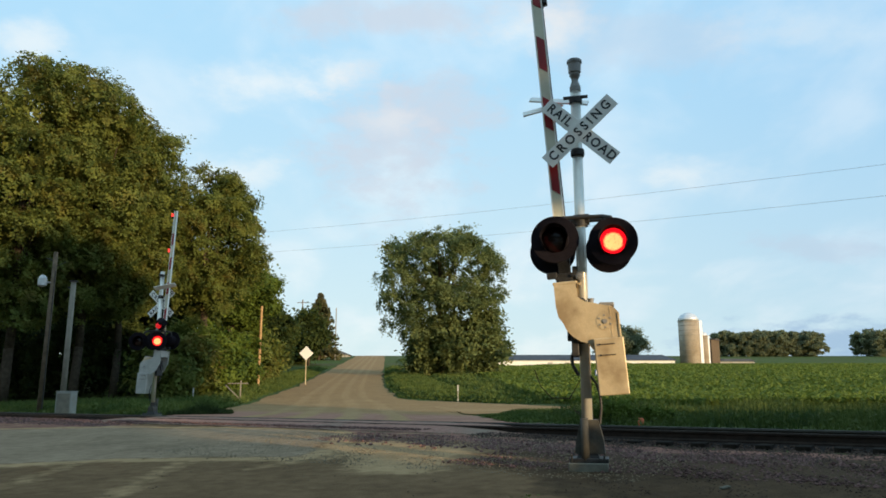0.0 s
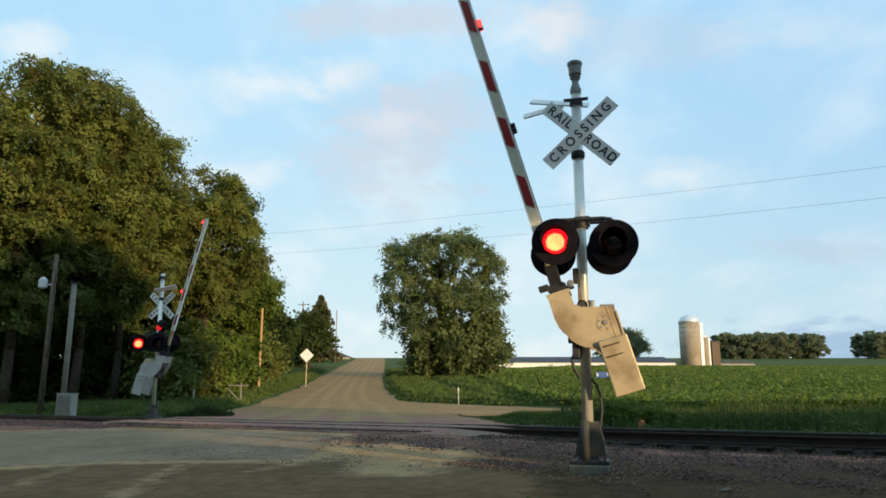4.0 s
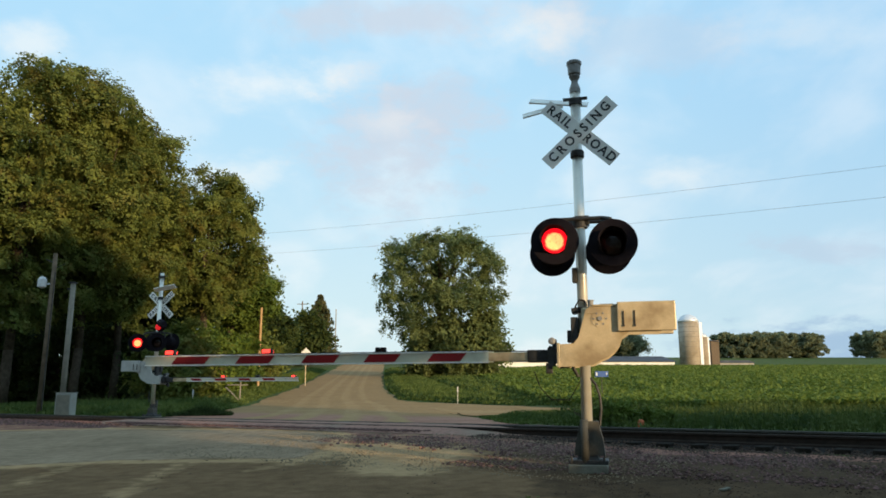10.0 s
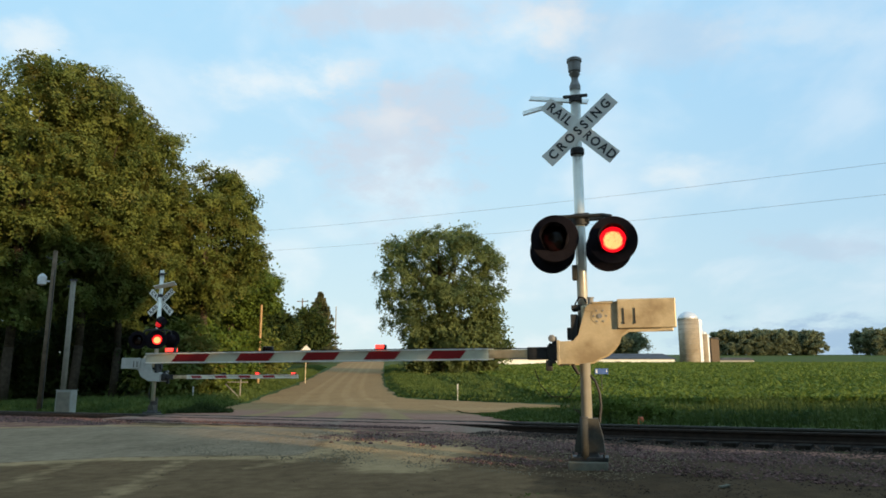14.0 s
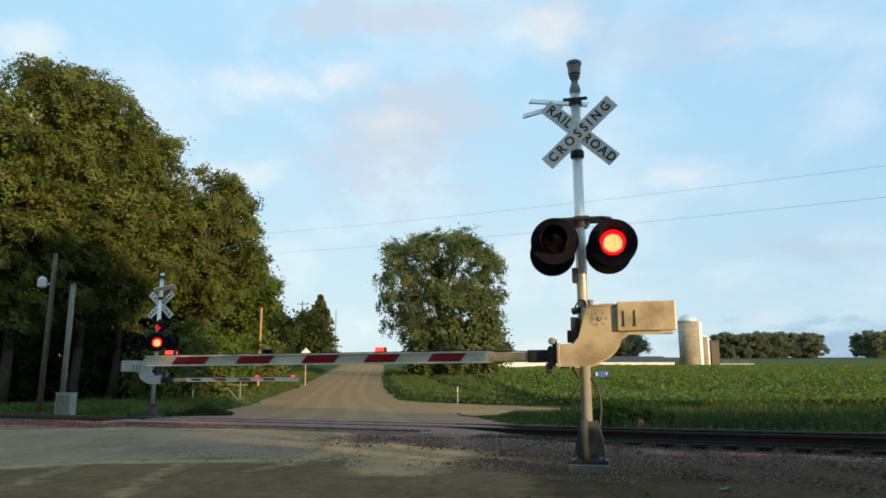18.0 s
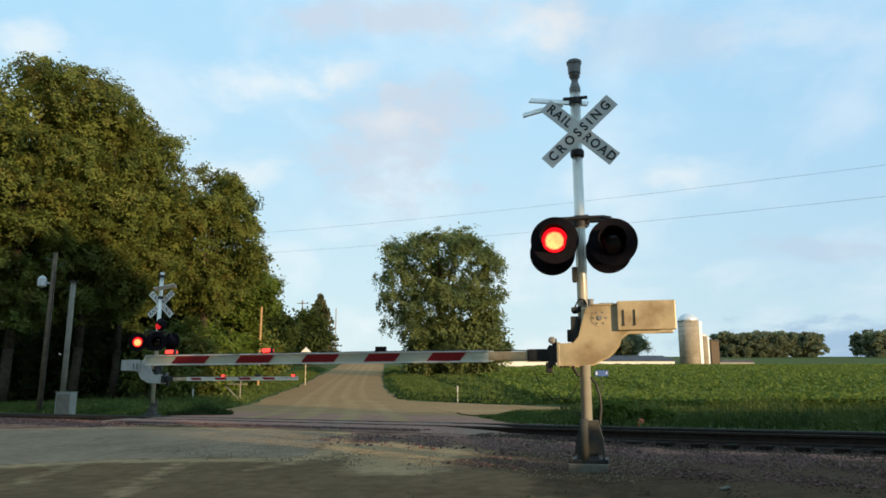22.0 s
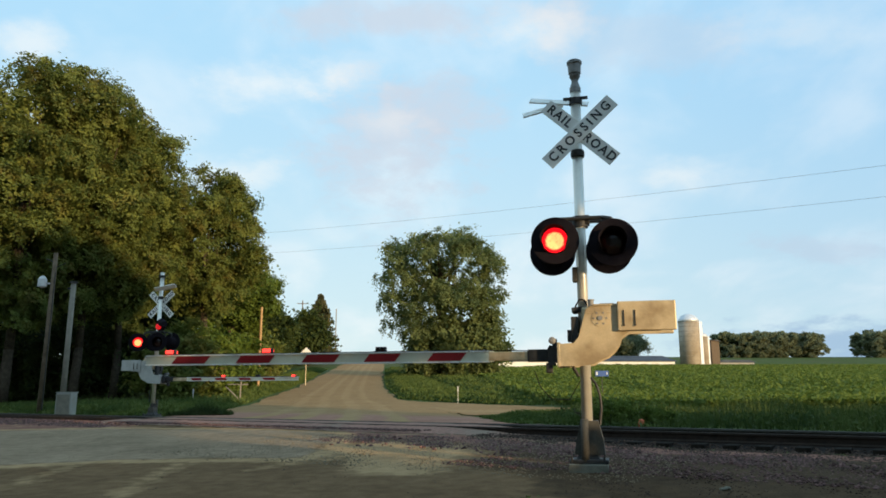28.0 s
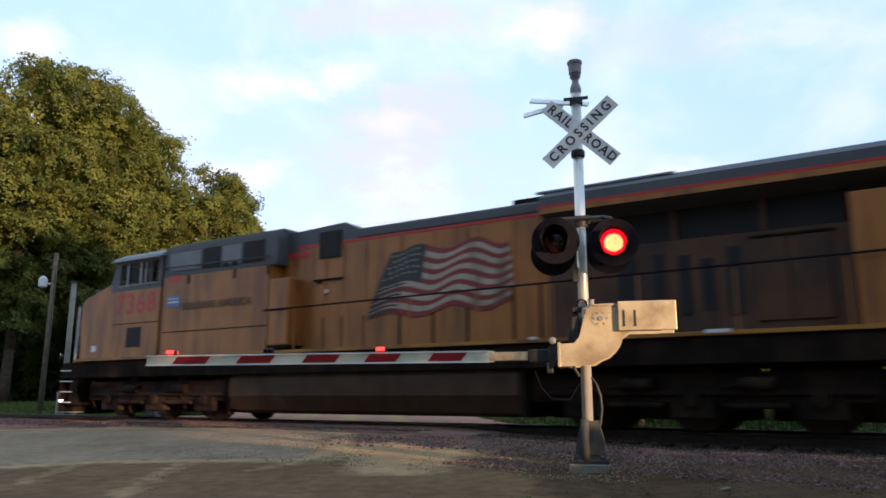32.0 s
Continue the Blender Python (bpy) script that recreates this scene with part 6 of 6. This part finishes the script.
tube(bm, [(0, 0, 6.4), (-.35, 0, 6.55)], .02)
tube(bm, [(.1, 0, 6.2), (.5, -.1, 6.35)], .015)
tube(bm, [(.11, -.05, .4), (.10, -.05, 6.0)], .02)
part("brackets", bm, DARK_IRON, pole)
z = hz(-14.1, 28)
pole = thing("service_pole", pose(-14.12, 28, z - .3), "grey weathered service pole", "utility pole")
bm = B()
rod(bm, (0, 0, 0), (0, 0, 5.5 - z + .2), .105, .095, 14)
part("shaft", bm, GREY_POLE, pole, smooth=True)
bm = B()
rod(bm, (0, 0, 5.5 - z + .2), (0, 0, 5.5 - z + .25), .14, .14, 12)
box(bm, -.2, -.03, 5.45 - z, .05, .03, 5.52 - z)
part("cap", bm, DARK_IRON, pole)
z = hz(-13.5, 27)
cab = thing("relay_box", pose(-13.52, 27.1, z), "grey metal equipment box on the ground by the pole", "equipment box")
bm = B()
box(bm, -.27, -.24, -.05, .27, .24, .82, .02)
part("body", bm, GREY_BOX, cab)
bm = B()
box(bm, -.29, -.26, .82, .29, .26, .85, .01)
part("lid", bm, GREY_BOX, cab)
bm = B()
box(bm, -.23, -.25, .08, .23, -.242, .76, .002)
box(bm, .15, -.26, .42, .19, -.248, .54, .004)
part("door", bm, GREY_POLE, cab)


def post(name, x, y, h, r, mat, label, category="post"):
    z = hz(x, y)
    T = thing(name, pose(x, y, z - .1), label, category)
    bm = B()
    rod(bm, (0, 0, 0), (0, 0, h + .1), r, r * .9, 10)
    part("shaft", bm, mat, T)
    return T


post("wooden_pole", -13.53, 55, 7.68 - hz(-13.5, 55), .095, SUNLIT_WOOD, "tall bare wooden pole at the wood's edge", "pole")
post("dead_trunk", -21.72, 150, 18.61 - hz(-22, 150), .10, GREY_POLE, "thin bare dead trunk by the crest", "tree trunk")
d = post("warning_sign", -11.0, 60, 2.75, .035, GALV, "diamond warning sign on a post, seen from behind", "road sign")
bm = B()
box(bm, -.40, -.006, -.40, .40, .006, .40, .02, pose(0, -.05, 2.62, 0, 45, 0))
part("panel", bm, SIGN_BACK, d, "pale bare metal back of the diamond")
for x, y in ((-12.6, 38), (.74, 38)):
    dl = post("marker_post", x, y, .85, .02, PLAIN_GALV, "thin pale grey marker post in the grass")
    bm = B()
    box(bm, -.035, -.012, .68, .035, .012, .95, .004)
    part("plate", bm, PLAIN_GALV, dl)
br = post("fence_brace", -10.9, 40.5, 1.1, .04, GREY_POLE, "old wooden brace post leaning in the grass")
bm = B()
tube(bm, [(-.8, 0, .95), (0, 0, .2)], .035)
tube(bm, [(-.7, 0, 1.05), (.4, 0, 1.05)], .03)
part("strut", bm, GREY_POLE, br)
bs = post("blue_sign", 7.6, 36, 1.62, .02, BASE_CAST, "small blue sign on a post at the field edge", "sign")
bm = B()
box(bm, -.32, -.05, 1.44, .32, -.035, 1.71, .01)
pn = part("panel", bm, BLUE_SIGN, bs)
bm = B()
box(bm, -.28, -.054, 1.50, -.20, -.050, 1.66, .001)
box(bm, .22, -.054, 1.54, .27, -.050, 1.64, .001)
part("bars", bm, WHITE_PAINT, pn, "pale bars")
mk = thing("orange_marker", pose(4.62, 17.75, hz(4.62, 17.75) - .10), "orange plastic marker in the grass beside the track", "marker")
bm = B()
lathe(bm, [(.10, -.05), (.10, .20), (.08, .25), (.03, .28)], 14)
part("body", bm, ORANGE, mk, smooth=True)

# ---- far farmstead ----


def silo(x, y, r, h, label):
    z = hz(x, y)
    S = thing("silo", pose(x, y, z - .5), label, "silo", "silos of the farm")
    bm = B()
    rod(bm, (0, 0, 0), (0, 0, h), r, r, 28)
    part("wall", bm, SILO, S, "pale concrete stave wall", smooth=True)
    for k in range(1, 9):
        bm = B()
        lathe(bm, [(r + .02, h * k / 9), (r + .06, h * k / 9 + .05), (r + .02, h * k / 9 + .1)], 28)
        part("hoop", bm, GREY_POLE, S)
    bm = B()
    lathe(bm, [(r * 1.03, h), (r * .96, h + r * .3), (r * .7, h + r * .62), (r * .35, h + r * .8), (.05, h + r * .86)], 28)
    part("dome", bm, DOME, S, "white metal dome", smooth=True)
    bm = B()
    box(bm, r * .85, -r * .6, 0, r * 1.15, -r * .3, h, .02)
    part("chute", bm, DOME, S)


silo(67.5, 204, 2.75, 11.4 + (10.26 - hz(67.5, 204)), "tall concrete silo with a white dome")
silo(72.2, 207, 1.35, 7.6 + (10.26 - hz(72.2, 207)), "short concrete silo with a white dome")
bz = hz(48, 190)
barn = thing("farm_shed", pose(35.2, 188, bz), "long low white farm shed with a grey metal roof", "barn")
top = 9.68 - bz
bm = B()
box(bm, -22, -4, -3, 21.8, 4, top, .02)
part("wall", bm, BARN_WHITE, barn, "long white wall")
bm = B()
eave = [bm.verts.new(c) for c in ((-22.4, -4.4, top), (22.2, -4.4, top), (22.2, 4.4, top), (-22.4, 4.4, top))]
under = [bm.verts.new((v.co.x, v.co.y, top - .14)) for v in eave]
ridge = [bm.verts.new((-20.2, 0, top + 1.45)), bm.verts.new((20.0, 0, top + 1.45))]
for f in ((eave[0], eave[1], ridge[1], ridge[0]), (eave[2], eave[3], ridge[0], ridge[1]), (eave[1], eave[2], ridge[1]), (eave[3], eave[0], ridge[0]), under[::-1]):
    bm.faces.new(f)
for k in range(4):
    bm.faces.new((eave[k], under[k], under[(k + 1) % 4], eave[(k + 1) % 4]))
bmesh.ops.recalc_face_normals(bm, faces=bm.faces[:])
part("roof", bm, BARN_ROOF, barn, "low grey hipped metal roof")
for k in range(5):
    bm = B()
    box(bm, -9.5 + k * 4.2, -4.06, top - 1.5, -8.3 + k * 4.2, -3.99, top - .6, .01)
    part("window", bm, GREY_BOX, barn)
lean = thing("grain_shed", pose(75.6, 209, hz(75.6, 209) - .3), "small brown wooden shed beside the short silo", "shed")
bm = B()
box(bm, -1.1, -2, 0, 1.1, 2, 6.9, .03)
part("wall", bm, WOOD_POLE, lean, "weathered brown boards")
bm = B()
plate(bm, [(-1.4, 6.85), (1.4, 6.4), (1.4, 6.55), (-1.4, 7.0)], -2.3, 2.3)
part("roof", bm, BARN_ROOF, lean)
low_shed = thing("machine_shed", pose(81.5, 211, hz(81.5, 211) - 1.1), "low grey machine shed behind the silos", "shed")
bm = B()
box(bm, -5, -3, 0, 5, 3, 1.4, .03)
part("wall", bm, GREY_BOX, low_shed)
bm = B()
plate(bm, [(-5.3, 1.35), (-3.6, 2.1), (3.6, 2.1), (5.3, 1.35)], -3.3, 3.3)
part("roof", bm, BARN_ROOF, low_shed, "low grey roof")
shed = thing("farm_house", pose(-26.6, 176, hz(-26, 176) - 2.2), "small grey farm building beyond the crest", "house")
bm = B()
box(bm, -4.5, -3, -2, 4.5, 3, 2.6, .02)
part("wall", bm, GREY_BOX, shed)
bm = B()
plate(bm, [(-5, 2.55), (0, 4.6), (5, 2.55)], -3.3, 3.3)
part("roof", bm, BARN_ROOF, shed, "dark grey gable roof")

# ---- wires across the sky, carried by poles of a far line ----
def line_pole(x, y, h):
    z = hz(x, y)
    T = thing("line_pole", pose(x, y, z - .2), "wooden power line pole with a crossarm", "utility pole", "poles of the power line")
    bm = B()
    rod(bm, (0, 0, 0), (0, 0, h), .16, .11, 10)
    part("shaft", bm, WOOD_POLE, T)
    bm = B()
    box(bm, -1.1, -.06, h - .7, 1.1, .06, h - .56, .01)
    part("crossarm", bm, WOOD_POLE, T)


line_pole(-29, 152, 12.5)


def wire(a, b, sag, r, label):
    a, b = Vector(a), Vector(b)
    bm = B()
    pts = [a.lerp(b, k / 24) - Vector((0, 0, sag * 4 * (k / 24) * (1 - k / 24))) for k in range(25)]
    cable(bm, pts, r)
    ob = part("power_line", bm, WIRE_GREY)
    tagged(ob, label, "cable", "wires of the power line")


wire((-20.7, 75, 17.6), (27, 35, 13.0), .35, .008, "thin power line across the sky")
wire((-20.6, 75, 15.5), (26.8, 35, 11.3), .35, .008, "thin power line across the sky")
pl = thing("line_pole", pose(-20.6, 75, hz(-20.6, 75) - .2), "wooden power line pole among the trees", "utility pole", "poles of the power line")
bm = B()
rod(bm, (0, 0, 0), (0, 0, 19 - hz(-20.6, 75)), .16, .11, 10)
part("shaft", bm, WOOD_POLE, pl)
pl = thing("line_pole", pose(26.9, 35, hz(26.9, 35) - .2), "wooden power line pole in the field", "utility pole", "poles of the power line")
bm = B()
rod(bm, (0, 0, 0), (0, 0, 13.8 - hz(26.9, 35)), .16, .11, 10)
part("shaft", bm, WOOD_POLE, pl)

# ---- birds ----
FEATHER = surf("dark_feathers", (.03, .03, .035), (.06, .058, .06), 20, .8, bump=.1)


def bird(label):
    b = thing("bird", pose(0, -40, 6), label, "bird")
    bm = B()
    lathe(bm, [(.004, -.11), (.022, -.06), (.035, 0), (.028, .06), (.018, .085), (.004, .11)], 12, pose(0, 0, 0, 0, 90))
    part("body", bm, FEATHER, b, smooth=True)
    for s in (1, -1):
        bm = B()
        vs = [bm.verts.new(c) for c in ((.06, 0, .01), (.05, .18 * s, .04), (-.03, .37 * s, .02), (-.05, .36 * s, .02), (-.05, .17 * s, .03), (-.05, 0, .01))]
        f = bm.faces.new(vs)
        bmesh.ops.solidify(bm, geom=[f], thickness=.006)
        part("wing", bm, FEATHER, b)
    bm = B()
    vs = [bm.verts.new(c) for c in ((-.08, .015, 0), (-.18, .04, 0), (-.16, 0, 0), (-.18, -.04, 0), (-.08, -.015, 0))]
    f = bm.faces.new(vs)
    bmesh.ops.solidify(bm, geom=[f], thickness=.004)
    part("tail", bm, FEATHER, b)
    return b


swallow = bird("small dark bird in flight")
second_bird = bird("small dark bird in flight far off")

# ---- loose stones ----


def stone_mesh(rng, r):
    bm = B()
    bmesh.ops.create_icosphere(bm, subdivisions=1, radius=r)
    for v in bm.verts:
        v.co *= rng.uniform(.7, 1.25)
        v.co.z *= .75
    me = bpy.data.meshes.new("stone")
    bm.to_mesh(me)
    bm.free()
    me.materials.append(BALLAST)
    return me


rng = np.random.default_rng(5)
stones = [stone_mesh(rng, r) for r in (.03, .035, .04, .045, .028, .05)]
for k in range(300):
    s = rng.uniform(-6.5, 8.6)
    d = rng.uniform(10.0, 11.7)
    p = on_track(s, d)
    o = new("stone", stones[k % 6])
    o.parent = track
    o.matrix_local = pose(p.x, p.y, max(hz(p.x, p.y), float(bed_level(s, d)) if d > 11.5 else 0) + .012, rng.uniform(0, 360), rng.uniform(0, 360), rng.uniform(0, 360))


def scatter(name, n, smin, smax, dmin, dmax, rmin, rmax, seed, label, lift=0.0, thin=0.0, mat=BALLAST):
    """Loose stones as one mesh of rough eight-sided lumps."""
    rng = np.random.default_rng(seed)
    base = np.array([(1, 0, 0), (-1, 0, 0), (0, 1, 0), (0, -1, 0), (0, 0, .7), (0, 0, -.7)], float)
    tri = np.array([(0, 2, 4), (2, 1, 4), (1, 3, 4), (3, 0, 4), (2, 0, 5), (1, 2, 5), (3, 1, 5), (0, 3, 5)])
    s = rng.uniform(smin, smax, n)
    d = dmin + (dmax - dmin) * (1 - rng.uniform(0, 1, n) ** (1 + thin))
    X, Y = U.x * s + W.x * d, U.y * s + W.y * d
    z = height(X, Y) + lift
    bed = bed_level(s, d)
    z = np.where((d > 11.5) & (d < 16.9), np.maximum(z, bed), z)
    r = rng.uniform(rmin, rmax, n)
    q = base[None] * (rng.uniform(.7, 1.3, (n, 6, 1))) * r[:, None, None]
    a = rng.uniform(0, 2 * math.pi, n)
    ca, sa = np.cos(a)[:, None], np.sin(a)[:, None]
    v = np.stack([q[..., 0] * ca - q[..., 1] * sa + X[:, None], q[..., 0] * sa + q[..., 1] * ca + Y[:, None], q[..., 2] + (z + r * .2)[:, None]], -1)
    f = (tri[None] + 6 * np.arange(n)[:, None, None]).reshape(-1, 3)
    me = bpy.data.meshes.new(name)
    me.vertices.add(6 * n)
    me.vertices.foreach_set("co", v.astype(np.float32).ravel())
    me.loops.add(f.size)
    me.loops.foreach_set("vertex_index", f.astype(np.int32).ravel())
    me.polygons.add(len(f))
    me.polygons.foreach_set("loop_start", np.arange(0, f.size, 3, dtype=np.int32))
    me.update(calc_edges=True)
    ob = mesh_part(name, me, mat)
    tagged(ob, label, "stones", kind="stuff")


scatter("ballast", 12000, -12, 7.2, 11.8, 13.2, .014, .034, 101, "dark ballast stones by the rail, shade in their colour", mat=BALLAST_SHADED)
scatter("ballast", 8000, -12, 3.0, 10.4, 11.9, .012, .034, 115, "dark ballast stones to the right, shade in their colour", mat=BALLAST_SHADED)
scatter("ballast", 11000, 1.2, 9.5, 10.4, 11.9, .012, .034, 111, "pinkish crushed ballast stones")
scatter("gravel", 11000, -9, 3.2, 7.0, 11.2, .006, .017, 112, "dark gravel on the shoulder", .010, mat=BALLAST_SHADED)
scatter("gravel", 8000, 2.6, 11, 8.0, 11.6, .006, .018, 114, "tan gravel on the shoulder", .010, mat=TAN_GRAVEL)
scatter("ballast", 9000, 16.8, 34, 11.2, 13.2, .018, .045, 102, "pinkish grey crushed ballast stones")
scatter("ballast", 7000, -12, 5.5, 8.6, 11.6, .010, .032, 103, "stray ballast stones on the shoulder", .008, thin=-.6)
scatter("ballast", 5000, 7.5, 19, 15.0, 17.2, .012, .03, 104, "pinkish gravel by the rails", .01)
scatter("ballast", 5000, 5.0, 11.2, 10.8, 12.6, .008, .022, 105, "tan gravel spilled beside the apron", .004, mat=TAN_GRAVEL)
scatter("ballast", 4000, 8.4, 18.4, 12.3, 13.3, .010, .024, 113, "pinkish stones against the near rail", .06)
scatter("pebbles", 500, -3, 12, 5, 10.0, .006, .016, 106, "small pebbles on the dirt", .01, mat=DIRT)

litter = thing("litter", pose(2.80, 7.68, hz(2.80, 7.68) + .025, 0, 0, 35), "pale scrap of litter lying on the dirt", "litter")
bm = B()
box(bm, -.07, -.02, -.01, .07, .02, .012, .006)
box(bm, .02, -.03, -.005, .06, .025, .02, .006)
part("scrap", bm, CONCRETE, litter)

# ---- what moves ----


def flashing(ob, on, off, first):
    """Lamp slides to the face of its lens while lit and back behind it while dark; first: lit in the odd halves."""
    def at(k):
        lit = (k % 2 == 0) == bool(first)
        return Matrix.Translation(on if lit else off)
    # half 0 begins at 0.15 s; before it the odd state holds
    rows = [(0.0, at(-1))]
    k = 0
    while .1495 + k * FLASH < 31.9:
        t = math.ceil((.1495 + k * FLASH + k % 2 * .025) * 30) / 30
        rows += [(t - 1 / 30, at(k - 1)), (t, at(k))]
        k += 1
    rows.append((32.0, at(k - 1)))
    walk(ob, rows)


GATE = [(0, 86), (3.2, 86), (3.5, 84.5), (4.0, 74), (4.5, 62.5), (5.0, 51.5), (5.5, 41.8), (6, 34.8), (6.5, 27.2), (7, 21.2), (7.5, 15.2), (8, 9.8), (8.5, 4.9), (8.8, 2.2), (9, .8), (9.5, 0), (10, 0), (32, 0)]
FAR_GATE = [(0, 88), (3.2, 88), (3.5, 86), (4.0, 75), (4.5, 65), (5.0, 56), (5.5, 47.5), (6, 41), (6.5, 35), (7, 29), (7.5, 22.5), (8, 15), (8.5, 8.5), (9, 3.5), (9.5, .6), (10, 0), (32, 0)]


def motions():
    walk(near_gate, [(t, NEAR_PIVOT @ pose(0, 0, 0, 0, -a, 0)) for t, a in GATE])
    walk(far_gate, [(t, FAR_PIVOT @ pose(0, 0, 0, 0, -a, 0)) for t, a in FAR_GATE])
    walk(loco, [(t, loco_pose(t)) for t in (0, 8, 16, 24, 28, 30, 30.5, 31, 31.5, 32)])
    # the bird crosses rising to the right within half a second
    p0, v = Vector((-3.72, 12.0, 6.25)), Vector((20.44, 0, 6.12))
    walk(swallow, [(t, pose(*(p0 + v * (t - 10.4)), bank, -20, 0)) for t, bank in ((0, 8), (10.0, 8), (10.4, 8), (10.5, 76), (10.6, 60), (10.8, 60), (32, 60))])
    p1, w = Vector((23, 40, 9.8)), Vector((-18.5, 0, -7))
    walk(second_bird, [(t, pose(*(p1 + w * (min(t, 4.2) - 3.3)), 0, 20, 180)) for t in (0, 3.0, 3.5, 4.2, 32)])
    for ob, on, off, first in BULBS:
        flashing(ob, on, off, first)


motions()
